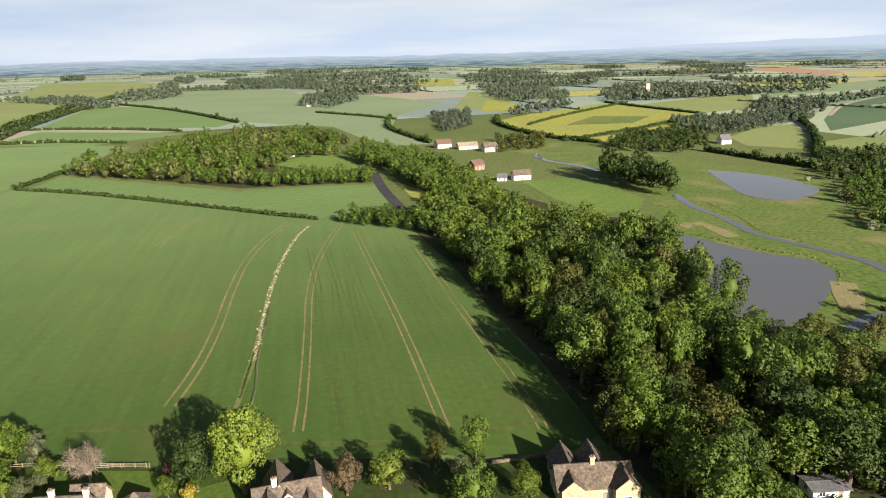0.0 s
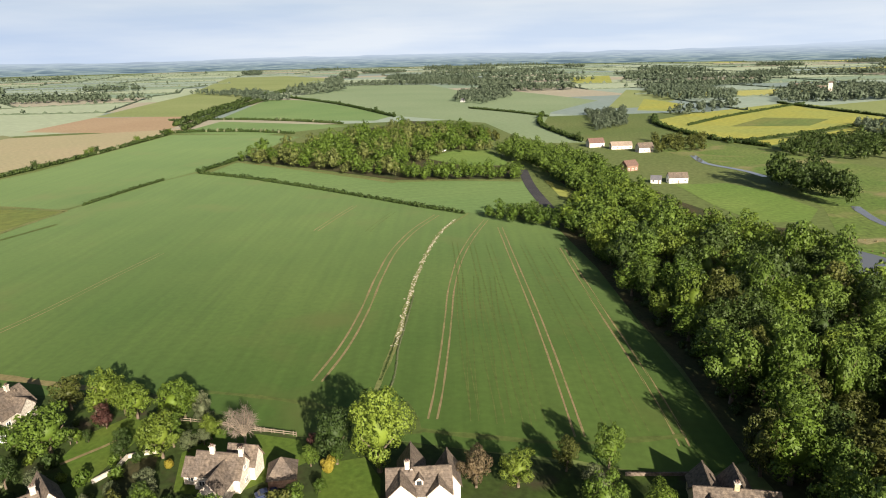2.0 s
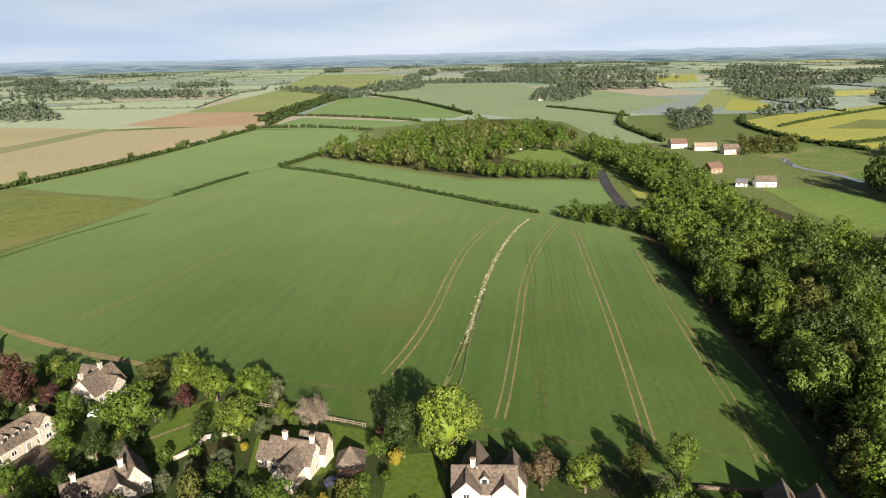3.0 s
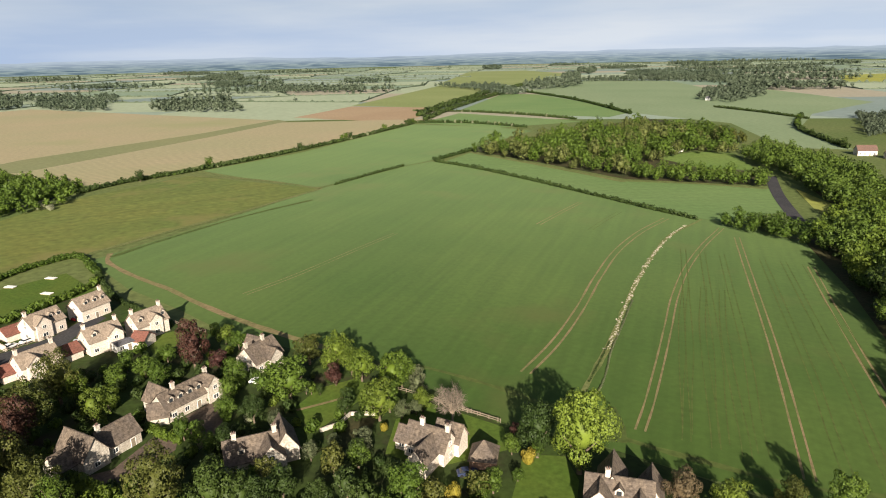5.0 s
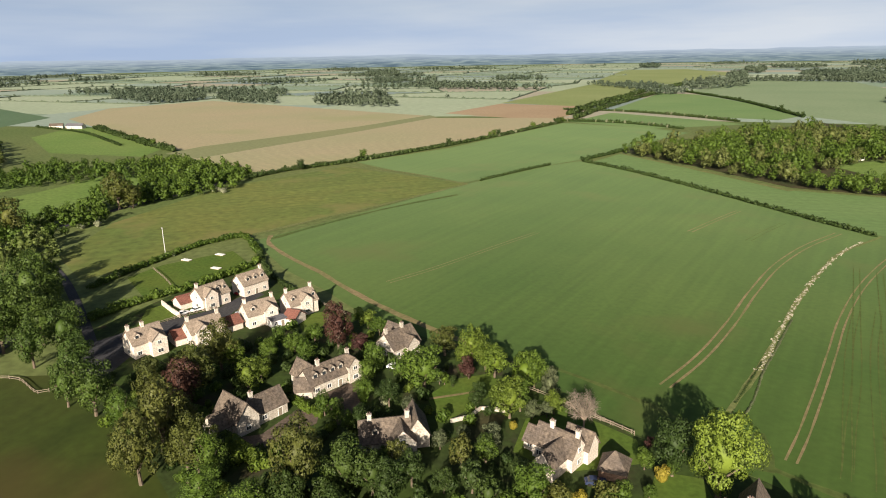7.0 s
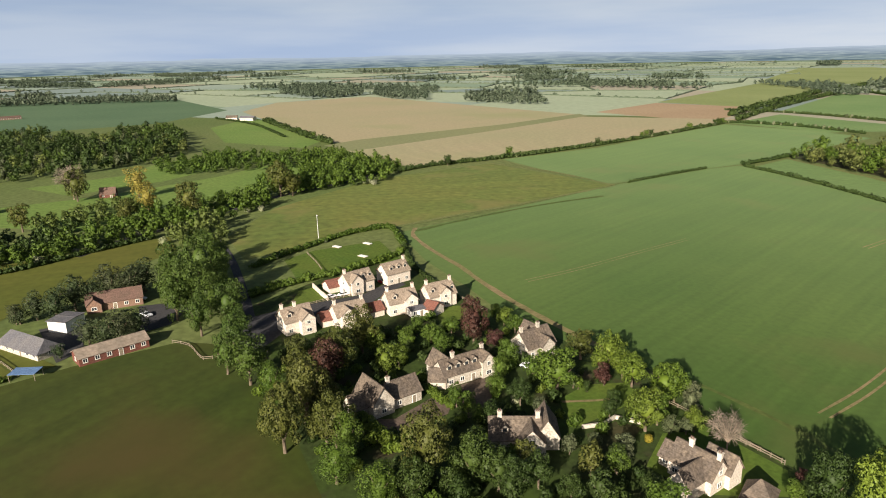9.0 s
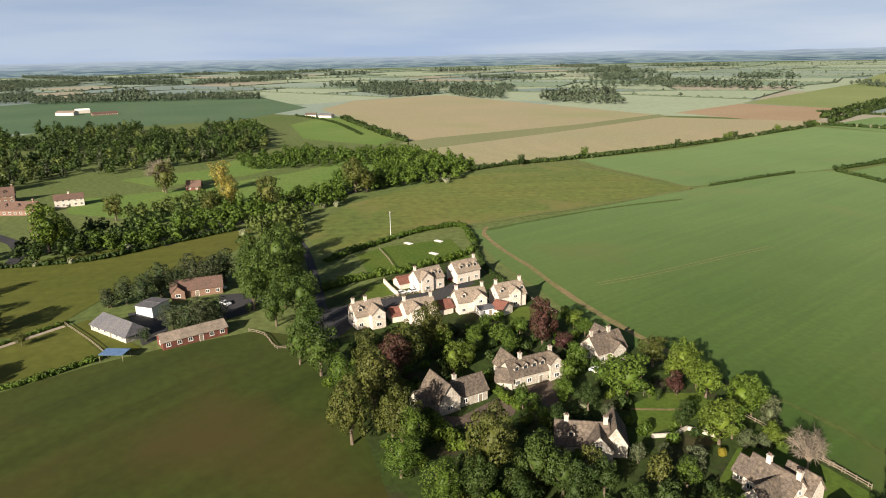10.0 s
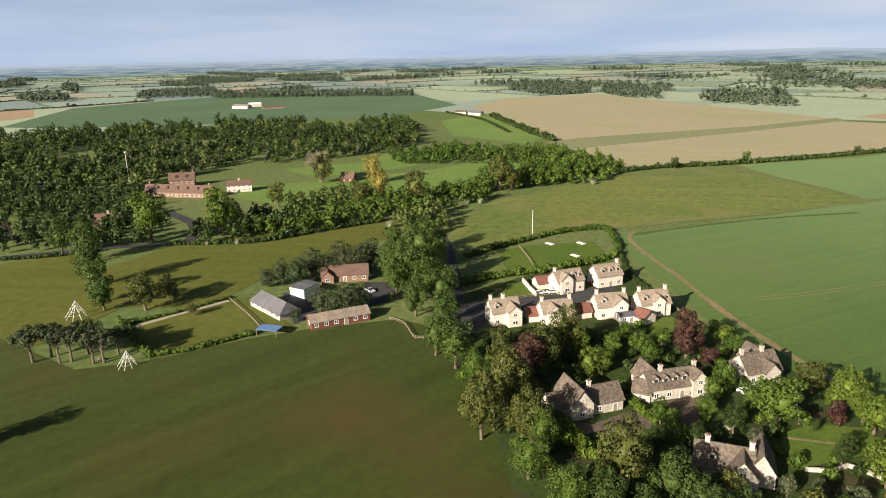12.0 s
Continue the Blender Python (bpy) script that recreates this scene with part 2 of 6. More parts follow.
    "leaf_copper": foliage("leaf_copper", (0.050, 0.021, 0.019), (0.066, 0.030, 0.022), 0.2),
    "leaf_gold": foliage("leaf_golden", (0.21, 0.18, 0.022), (0.23, 0.19, 0.03)),
    "leaf_bronze": foliage("leaf_bronze", (0.11, 0.085, 0.05), (0.12, 0.09, 0.052)),
    "leaf_reed": foliage("reed_blades", (0.19, 0.165, 0.085), (0.21, 0.18, 0.09)),
    "leaf_spring": foliage("leaf_spring_mixed", (0.078, 0.112, 0.024), (0.100, 0.118, 0.034)),
    "turf": surface("olive_mown_turf", (0.078, 0.092, 0.017), (0.098, 0.100, 0.022), 0.02, 0.3, spread=0.14, streak=(20, 0.2, 0.08)),
    "strip": surface("thin_grass_strip", (0.17, 0.185, 0.09), (0.2, 0.2, 0.1), 0.01, 0.3, spread=0.12),
    "leaf_gold2": foliage("leaf_yellow_poplar", (0.22, 0.19, 0.04), (0.24, 0.2, 0.05)),
    # far crops and soil: distance haze is mixed into these base colours
    "far_grey": surface("far_hazed_grey_crop", (0.215, 0.271, 0.220), (0.249, 0.299, 0.243), 0.004, 0.1, spread=0.1),
    "far_green": surface("far_hazed_green_wheat", (0.169, 0.232, 0.164), (0.198, 0.254, 0.181), 0.004, 0.1, spread=0.1),
    "far_pale": surface("far_hazed_pale_barley", (0.266, 0.316, 0.215), (0.299, 0.339, 0.237), 0.004, 0.1, spread=0.1),
    "far_teal": surface("far_hazed_bluish_crop", (0.169, 0.220, 0.203), (0.192, 0.237, 0.220), 0.004, 0.1, spread=0.1),
    "far_tan": surface("far_hazed_bare_soil", (0.30, 0.27, 0.205), (0.28, 0.27, 0.205), 0.004, 0.1, spread=0.1),
    "far_yellow": surface("far_hazed_rape", (0.34, 0.32, 0.09), (0.3, 0.3, 0.1), 0.004, 0.1, spread=0.1),
    "leaf_grey": foliage("leaf_grey_green", (0.078, 0.098, 0.046), (0.105, 0.12, 0.065)),
    "leaf_blossom": foliage("white_blossom", (0.27, 0.28, 0.19), (0.22, 0.24, 0.14)),
    "leaf_pine": foliage("pine_needles", (0.03, 0.048, 0.018), (0.05, 0.06, 0.028), 0.1),
    # leaf of far woods and hedges, its green paled and blued as haze
    "leaf_far": foliage("far_hazed_leaf", (0.078, 0.106, 0.072), (0.088, 0.114, 0.076), 0.3, 0.05),
    "leaf_hedge": foliage("hedge_leaf", (0.034, 0.060, 0.013), (0.046, 0.072, 0.018), 0.3, 0.15),
    "twig": surface("bare_twigs", (0.17, 0.14, 0.11), (0.2, 0.165, 0.13), 1.0, 4.0),
}

g_mat, n_, l_, b_ = nodes_of("window_glass", 0.08)
b_.inputs["Base Color"].default_value = (0.03, 0.035, 0.04, 1)
M["glass"] = g_mat

w_mat, n_, l_, b_ = nodes_of("still_water", 0.07)
b_.inputs["Base Color"].default_value = (0.10, 0.102, 0.108, 1)
b_.inputs["IOR"].default_value = 1.33
f_, _c = noise_ramp(n_, l_, n_.new("ShaderNodeTexCoord").outputs["Object"], 0.5, [(0.3, (0, 0, 0)), (0.7, (1, 1, 1))], 4)
bumped(n_, l_, b_, f_, 0.06, 0.05)
M["water"] = w_mat


# ---- building helpers ----
def put_mesh(name, verts, faces, material, parent=None, label="", smooth=False):
    me = bpy.data.meshes.new(name)
    me.from_pydata(verts, [], faces)
    for mm in (material if isinstance(material, (list, tuple)) else [material]):
        me.materials.append(mm)
    if smooth:
        me.polygons.foreach_set("use_smooth", [True] * len(me.polygons))
    ob = new(name, me)
    if parent is not None:
        ob.parent = parent
    if label:
        ob["label"] = label
    return ob


def part(name, bm, material, parent, label=""):
    """One mesh object from a bmesh, under a thing or a part."""
    me = bpy.data.meshes.new(name)
    bmesh.ops.recalc_face_normals(bm, faces=bm.faces)
    bm.to_mesh(me)
    bm.free()
    me.materials.append(material)
    ob = new(name, me)
    ob.parent = parent
    if label:
        ob["label"] = label
    return ob


def flat(name, pts, material, z, label, category="field", kind="structure"):
    """A level patch of the ground sheet's cover."""
    bm = bmesh.new()
    vs = [bm.verts.new((x, y, z)) for x, y in pts]
    f = bm.faces.new(vs)
    f.normal_update()
    if f.normal.z < 0:
        f.normal_flip()
    bmesh.ops.triangulate(bm, faces=[f])
    me = bpy.data.meshes.new(name)
    bm.to_mesh(me)
    bm.free()
    me.materials.append(material)
    return tagged(new(name, me), label, category, kind=kind)


def curve_points(pts, step):
    """A smooth line through the points, cut about every step metres."""
    p = [Vector((*q, 0)) for q in pts]
    p = [p[0] * 2 - p[1]] + p + [p[-1] * 2 - p[-2]]
    out = []
    for i in range(1, len(p) - 2):
        a, b, c, d = p[i - 1:i + 3]
        k = max(1, int((c - b).length / step))
        for j in range(k):
            t = j / k
            out.append(0.5 * (2 * b + (c - a) * t + (2 * a - 5 * b + 4 * c - d) * t * t + (3 * b - a - 3 * c + d) * t ** 3))
    return out + [p[-2]]


def ribbon(name, pts, width, material, z, label, category="track", kind="structure", offset=0.0, ragged=0.0):
    line = curve_points(pts, max(3.0, width * 2))
    verts, faces = [], []
    for i, q in enumerate(line):
        d = (line[min(i + 1, len(line) - 1)] - line[max(i - 1, 0)]).normalized()
        s = Vector((-d.y, d.x, 0))
        w = width / 2 * (1 + ragged * noise.noise(q * 0.13))
        c = q + s * (offset + ragged * width * 0.25 * noise.noise(q * 0.07 + Vector((9, 0, 0))))
        verts += [(*(c + s * w).xy, z), (*(c - s * w).xy, z)]
        if i:
            faces.append((2 * i - 2, 2 * i - 1, 2 * i + 1, 2 * i))
    return tagged(put_mesh(name, verts, faces, material), label, category, kind=kind)


TRACK_Z = [0.004]


def wheel_tracks(pts, label, gauge=1.9, width=0.55, mat="earth", z=0.0):
    TRACK_Z[0] += 0.0006
    for s in (-gauge / 2, gauge / 2):
        ribbon("wheel_track", pts, width * 0.72, M[mat], z or CROP_Z + TRACK_Z[0], label, "track", offset=s, ragged=0.5)


# ---- ground, distance, fields ----
def ground_sheet():
    verts, faces, n = [(0, 0, 0)], [], 96
    radii = [60, 200, 500, 1000, 1800, 2800, 3800, 4700]
    for r in radii:
        verts += [(r * math.cos(2 * math.pi * k / n), r * math.sin(2 * math.pi * k / n), 0) for k in range(n)]
    faces += [(0, 1 + k, 1 + (k + 1) % n) for k in range(n)]
    for i in range(len(radii) - 1):
        a = 1 + i * n
        faces += [(a + k, a + n + k, a + n + (k + 1) % n, a + (k + 1) % n) for k in range(n)]
    return tagged(put_mesh("ground", verts, faces, M["ground"]), "open rolling farmland of rough meadow grass", "ground", kind="structure")


ground_sheet()


def hills_backdrop():
    """Glowing ring of hills, blue haze painted in, that closes the ground all round."""
    m, n, l, b = nodes_of("painted_haze_glow")
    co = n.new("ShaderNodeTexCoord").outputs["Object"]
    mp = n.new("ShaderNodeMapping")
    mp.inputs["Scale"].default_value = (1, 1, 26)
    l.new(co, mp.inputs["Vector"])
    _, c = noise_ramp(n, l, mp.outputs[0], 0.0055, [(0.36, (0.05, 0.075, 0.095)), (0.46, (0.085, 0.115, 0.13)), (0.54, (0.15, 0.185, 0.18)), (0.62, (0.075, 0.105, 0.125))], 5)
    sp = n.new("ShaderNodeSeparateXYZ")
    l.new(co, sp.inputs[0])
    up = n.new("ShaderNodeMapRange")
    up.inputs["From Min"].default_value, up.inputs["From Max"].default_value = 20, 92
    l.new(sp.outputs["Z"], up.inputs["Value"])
    # haze thickens with height, mixed straight into the emitted colour
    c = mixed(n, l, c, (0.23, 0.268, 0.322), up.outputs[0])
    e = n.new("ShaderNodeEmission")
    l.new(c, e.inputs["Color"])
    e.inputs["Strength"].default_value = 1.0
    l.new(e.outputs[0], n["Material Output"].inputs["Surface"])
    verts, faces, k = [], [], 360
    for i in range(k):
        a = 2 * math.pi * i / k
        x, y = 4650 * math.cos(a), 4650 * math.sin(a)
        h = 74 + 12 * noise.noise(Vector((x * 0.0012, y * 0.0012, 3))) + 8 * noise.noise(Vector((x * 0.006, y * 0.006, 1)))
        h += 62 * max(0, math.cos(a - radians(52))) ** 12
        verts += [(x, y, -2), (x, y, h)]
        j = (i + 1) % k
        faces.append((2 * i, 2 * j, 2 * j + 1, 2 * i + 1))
    tagged(put_mesh("backdrop", verts, faces, m), "glowing backdrop of far hills with painted blue haze", "distance", kind="structure")


hills_backdrop()

Z = [0.03]
NEAR_FIELDS = []
CLEAR = []


def field(pts, mat, label, name="field", category="field"):
    Z[0] += 0.002
    NEAR_FIELDS.append(pts)
    if mat in ("lawn", "gravel", "asphalt"):
        CLEAR.append(pts)
    return flat(name, pts, M[mat], Z[0], label, category)


# far patchwork: a crooked grid of fields, laid before the nearer ones
FAR_FIELDS = []


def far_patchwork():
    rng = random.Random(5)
    # tones that already carry the painted haze
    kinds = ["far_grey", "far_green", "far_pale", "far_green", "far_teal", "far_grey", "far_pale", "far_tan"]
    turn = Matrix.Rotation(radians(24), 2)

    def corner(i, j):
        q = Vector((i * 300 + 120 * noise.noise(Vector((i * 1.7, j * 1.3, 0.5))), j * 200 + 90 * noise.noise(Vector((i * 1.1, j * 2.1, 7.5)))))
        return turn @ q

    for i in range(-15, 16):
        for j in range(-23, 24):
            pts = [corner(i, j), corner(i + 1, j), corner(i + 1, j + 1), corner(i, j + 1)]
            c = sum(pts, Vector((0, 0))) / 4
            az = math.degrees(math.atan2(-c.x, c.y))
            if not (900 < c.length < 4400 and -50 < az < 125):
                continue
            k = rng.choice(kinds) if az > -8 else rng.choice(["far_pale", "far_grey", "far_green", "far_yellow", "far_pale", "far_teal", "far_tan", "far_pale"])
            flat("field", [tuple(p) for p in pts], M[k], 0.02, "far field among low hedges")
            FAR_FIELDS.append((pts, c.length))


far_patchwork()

# middle distance beyond the great field
field([(-614.9, 1298.0), (-693.1, 1844.7), (-455.4, 1808.7), (-262.7, 1408.1), (-175.1, 1457.0), (-1.6, 1165.9), (-63.4, 938.3), (-60.9, 751.4), (-8.9, 621.6), (-45.3, 615.2), (-83.7, 677.2), (-130.9, 794.8), (-289.5, 896.6), (-399.5, 1006.1)], "blue_crop", "broad field of bluish young beans")
field([(-978.9, 1508.3), (-1528.8, 2629.4), (-1324.1, 2767.1), (-945.7, 2344.8), (-753.9, 1610.7), (-828.2, 1479.9)], "pale_crop", "pale green strip of young corn")
field([(-727.4, 863.2), (-963.2, 1511.3), (-762.6, 1389.3), (-592.7, 964.5), (-575.7, 870.8)], "pale_crop", "light green field beside a hedge lane")
field([(-666.8, 669.9), (-719.2, 853.4), (-559.2, 877.1), (-488.4, 687.4), (-535.2, 667.0)], "brown", "bare reddish brown ploughed patch")
field([(-507.9, 842.0), (-634.2, 1225.5), (-554.3, 1211.0), (-404.9, 1056.8), (-271.1, 888.3), (-276.7, 818.2), (-387.4, 813.7)], "crop_far", "green field between flowering hedges")
field([(-459.4, 669.9), (-483.6, 801.8), (-321.1, 768.0), (-287.4, 753.5), (-347.3, 659.6)], "crop_far", "narrow green field between two hedges")
field([(-414.5, 317.5), (-413.3, 419.4), (-458.0, 656.0), (-352.9, 663.4), (-300.4, 645.6), (-293.1, 505.2), (-286.6, 432.8), (-290.1, 400.0), (-290.4, 313.2), (-296.0, 303.4)], "crop", "green wheat field beyond a field hedge")
field([(-1055.9, 303.0), (-1226.2, 417.4), (-1252.0, 618.7), (-661.5, 630.2), (-616.2, 475.7), (-582.9, 274.3), (-610.2, 253.7)], "tan", "pale drilled soil in straight rows")
field([(-571.8, 248.7), (-597.1, 461.0), (-638.2, 608.2), (-474.2, 717.7), (-460.7, 631.3), (-441.3, 500.1), (-437.9, 362.3), (-430.5, 248.5), (-453.1, 231.6)], "tan", "pale drilled soil along a hedge")
field([(-587.8, 241.3), (-607.3, 285.9), (-626.2, 483.4), (-665.1, 638.6), (-634.5, 623.9), (-586.1, 456.3), (-535.7, 246.3)], "strip", "grass strip between drilled fields")
field([(-272.8, 423.1), (-279.6, 481.9), (-208.6, 451.9), (-127.3, 412.3), (-83.0, 422.7), (-43.3, 426.3), (-30.8, 367.2), (-55.0, 333.0), (-66.6, 332.7), (-149.0, 375.0), (-204.5, 402.4)], "crop_far", "green strip field in front of a wood")
field([(-1018.7, -363.8), (-1398.4, -371.2), (-1587.4, -193.1), (-1719.2, -12.8), (-1502.7, 295.3), (-1106.8, 294.3), (-947.3, 160.7), (-925.6, -67.7), (-963.8, -279.8)], "teal_crop", "dark bluish green crop round a farmstead")
field([(-1408.8, -497.4), (-1389.0, -435.1), (-1192.5, -375.5), (-1134.3, -403.4)], "brown", "bare brown plot beside a farm")
field([(-516.1, -0.6), (-527.5, 60.8), (-569.8, 90.4), (-586.4, 144.8), (-534.4, 151.2), (-485.0, 80.7), (-469.1, 22.0)], "pasture", "small paddock behind trees")
field([(-457.8, 52.2), (-478.0, 113.4), (-510.6, 168.1), (-482.6, 190.9), (-446.6, 181.1), (-419.1, 138.0), (-389.3, 71.0), (-364.7, 15.8), (-412.1, -28.4), (-454.9, -30.5), (-453.3, 21.0)], "pasture", "lumpy green pasture with scattered trees")
field([(-835.9, 199.6), (-935.5, 282.2), (-883.8, 282.6), (-618.6, 250.2), (-584.6, 219.8), (-678.8, 173.9)], "pasture", "grass field beside a lane")
field([(108.0, 465.5), (76.5, 522.7), (46.0, 586.3), (91.4, 626.5), (133.8, 580.6), (193.8, 493.1), (231.7, 408.6), (249.4, 371.6), (111.0, 153.8), (110.3, 174.9), (97.3, 212.9), (100.2, 285.3), (115.0, 368.8)], "marsh", "wet marsh meadow with rough tussocks", category="meadow")
field([(70.4, 836.0), (108.9, 907.2), (265.7, 1088.3), (300.9, 1053.1), (321.1, 857.9), (183.0, 695.7), (113.4, 631.5), (97.7, 670.5), (72.5, 761.9)], "rape", "yellow rape field going out of flower")
field([(190.1, 863.5), (257.5, 848.3), (215.3, 771.4), (136.2, 761.8)], "olive", "thin olive patch in the rape")
field([(115.2, 626.9), (183.4, 675.1), (307.8, 821.6), (409.7, 888.2), (393.1, 833.2), (250.1, 721.7), (161.4, 632.3), (137.2, 606.9)], "rape", "long yellow rape field")
field([(266.5, 1004.7), (450.9, 1172.9), (537.0, 1192.3), (438.3, 948.2), (330.0, 872.5)], "pale_crop", "pale green field above the village wood")
field([(11.7, 996.4), (54.7, 1481.2), (110.9, 1417.3), (141.6, 1225.7), (71.6, 1023.3)], "pale_crop", "light green slope near the stream")
field([(-99.4, 2201.3), (29.1, 2332.3), (31.4, 1819.0), (-66.8, 1797.8)], "rape", "small yellow rape field far off")
field([(74.1, 1200.7), (124.7, 1078.1), (94.8, 956.2), (51.6, 966.7)], "rape", "narrow yellow rape strip")
field([(266.0, 628.1), (327.8, 706.8), (373.4, 727.0), (340.9, 615.6), (290.8, 543.3), (256.3, 569.5)], "pale_crop", "pale grass field behind a hedge")
field([(325.0, 581.4), (416.2, 634.1), (345.3, 522.5), (313.5, 527.0)], "pale_crop", "pale slope beside dark trees")
field([(430.1, 766.4), (542.6, 940.9), (721.0, 1113.7), (484.6, 741.7), (378.6, 660.2)], "teal_crop", "bluish field beside a pale track")
field([(610.6, 1333.5), (1079.5, 1677.9), (853.3, 1321.9), (535.1, 1145.2)], "blue_crop", "grey green field on the far slope")
field([(1164.3, 2760.8), (1387.4, 2756.3), (1267.1, 2162.0), (1077.7, 1945.4)], "red_soil", "strip of red ploughed soil")
field([(-32.8, 433.1), (-9.7, 393.7), (11.5, 326.3), (3.0, 329.4), (-19.4, 381.5)], "rape", "little meadow full of buttercups", category="meadow")
field([(-135.1, 515.7), (-117.8, 561.2), (-89.6, 563.9), (-61.9, 490.8), (-93.8, 482.2)], "pasture", "green glade enclosed by the wood", category="glade")
field([(47.9, 424.5), (78.6, 433.3), (96.4, 413.5), (111.6, 366.1), (99.5, 336.4), (75.5, 333.3), (61.2, 370.8)], "pasture", "smooth green hillside pasture")

# the great field and its neighbours
field([(-266.9, 144.0), (-272.7, 201.9), (-286.8, 306.6), (-288.6, 397.9), (-283.5, 428.1), (-194.8, 399.2), (-103.7, 351.9), (-66.2, 335.2), (-55.4, 331.5), (-42.4, 324.8), (-16.3, 310.3), (2.0, 250.3), (14.1, 201.5), (23.7, 163.9), (32.3, 127.5), (25.0, 121.3), (9.6, 119.4), (-2.1, 120.9), (-23.1, 120.4), (-37.3, 120.8), (-38.6, 120.8), (-54.7, 119.9), (-61.5, 118.2), (-70.4, 117.2), (-86.0, 121.3), (-117.5, 122.9), (-143.7, 121.9), (-160.6, 122.2), (-185.1, 126.8), (-221.4, 131.2)], "crop", "broad field of young green wheat")
CROP_Z = Z[0]
field([(-267.1, 71.3), (-307.6, 75.2), (-352.6, 112.7), (-399.1, 197.8), (-404.1, 298.9), (-286.5, 306.1), (-279.9, 216.1), (-278.3, 149.2), (-277.7, 124.5), (-269.2, 93.9)], "olive", "rough olive grassland on a rise")
field([(-256.5, 84.5), (-262.3, 100.6), (-259.5, 129.9), (-225.5, 122.9), (-223.5, 110.0), (-228.0, 79.6)], "lawn", "close-mown green fenced paddock", category="paddock")
field([(-232.7, -58.4), (-279.2, -77.1), (-316.8, -46.3), (-324.8, 52.9), (-298.4, 51.6), (-274.6, 19.9), (-252.4, -10.1), (-231.8, -23.4), (-225.9, -35.8)], "turf", "dry mown playing field")
field([(-303.3, -118.6), (-313.3, -83.9), (-232.4, -57.4), (-215.3, -68.0), (-196.5, -82.0)], "turf", "dry mown park grass")
field([(-214.5, -88.2), (-184.6, -60.1), (-184.7, -41.4), (-192.7, -14.4), (-195.1, 3.2), (-195.1, 30.5), (-185.0, 41.9), (-160.7, 40.9), (-135.1, 42.1), (-101.6, 37.1), (-62.0, 20.0), (-55.0, -60.0), (-240.0, -120.0)], "sport", "wide dry sports field")
field([(-214.0, -51.0), (-230.3, -22.3), (-197.3, -10.4), (-190.0, -41.6)], "turf", "level bowling green with clipped edges", category="bowling green")
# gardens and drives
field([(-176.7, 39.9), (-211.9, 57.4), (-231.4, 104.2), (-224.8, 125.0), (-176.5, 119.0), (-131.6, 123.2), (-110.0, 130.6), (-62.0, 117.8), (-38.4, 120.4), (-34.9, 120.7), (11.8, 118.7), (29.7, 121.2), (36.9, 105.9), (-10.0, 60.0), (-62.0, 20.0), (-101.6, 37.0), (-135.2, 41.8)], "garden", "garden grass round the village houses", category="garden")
field([(-174.2, 106.6), (-172.0, 114.1), (-167.5, 116.2), (-161.8, 107.8), (-162.2, 100.6)], "lawn", "small green back lawn", category="lawn")
field([(-106.4, 99.0), (-108.3, 109.3), (-103.1, 119.2), (-95.5, 114.4), (-94.9, 94.7), (-100.7, 95.7)], "lawn", "clipped green garden lawn", category="lawn")
field([(-82.7, 107.5), (-78.0, 116.8), (-60.1, 116.9), (-55.0, 109.8), (-65.4, 95.7), (-76.6, 95.3)], "lawn", "sunny green garden lawn", category="lawn")
field([(-51.7, 109.6), (-44.1, 113.5), (-38.6, 107.2), (-36.5, 100.6), (-46.7, 93.7)], "lawn", "narrow green garden lawn", category="lawn")
field([(-85.0, 117.7), (-61.6, 117.0), (-55.5, 110.5), (-76.6, 109.0)], "lawn", "garden lawn below a tree", category="lawn")
field([(-216.9, 75.8), (-217.4, 86.9), (-203.6, 84.6), (-203.1, 66.9)], "lawn", "rough grass beside the drive", category="lawn")
field([(-201.0, 46.6), (-203.1, 66.9), (-200.0, 92.5), (-208.2, 110.4), (-200.6, 110.3), (-194.3, 96.1), (-188.4, 88.3), (-186.3, 61.4), (-174.6, 47.1), (-180.1, 43.3)], "asphalt", "dark asphalt close between the new houses", "road", "road")
field([(-124.2, 57.1), (-121.0, 62.5), (-125.0, 75.9), (-119.8, 77.3), (-115.9, 73.5), (-115.8, 61.3), (-117.1, 56.6)], "gravel", "brown gravel drive before a stone house", "drive", "drive")
field([(-125.9, 82.3), (-126.2, 93.2), (-112.9, 84.2), (-111.6, 76.4)], "gravel", "shaded brown gravel drive", "drive", "drive")
field([(-234.4, 25.6), (-231.6, 34.7), (-223.3, 40.5), (-211.1, 31.3), (-208.6, 21.4)], "asphalt", "small asphalt car park", "road", "car park")
field([(-230.7, -4.0), (-230.2, 7.8), (-205.3, 6.3), (-200.1, -1.0)], "asphalt", "shaded asphalt service yard", "road", "yard")
field([(-227.2, -21.6), (-231.2, -15.7), (-197.8, -1.0), (-196.6, -9.5)], "turf", "small garden beside the bowling green", "garden", "garden")
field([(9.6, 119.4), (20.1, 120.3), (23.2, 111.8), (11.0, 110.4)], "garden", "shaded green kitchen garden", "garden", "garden")

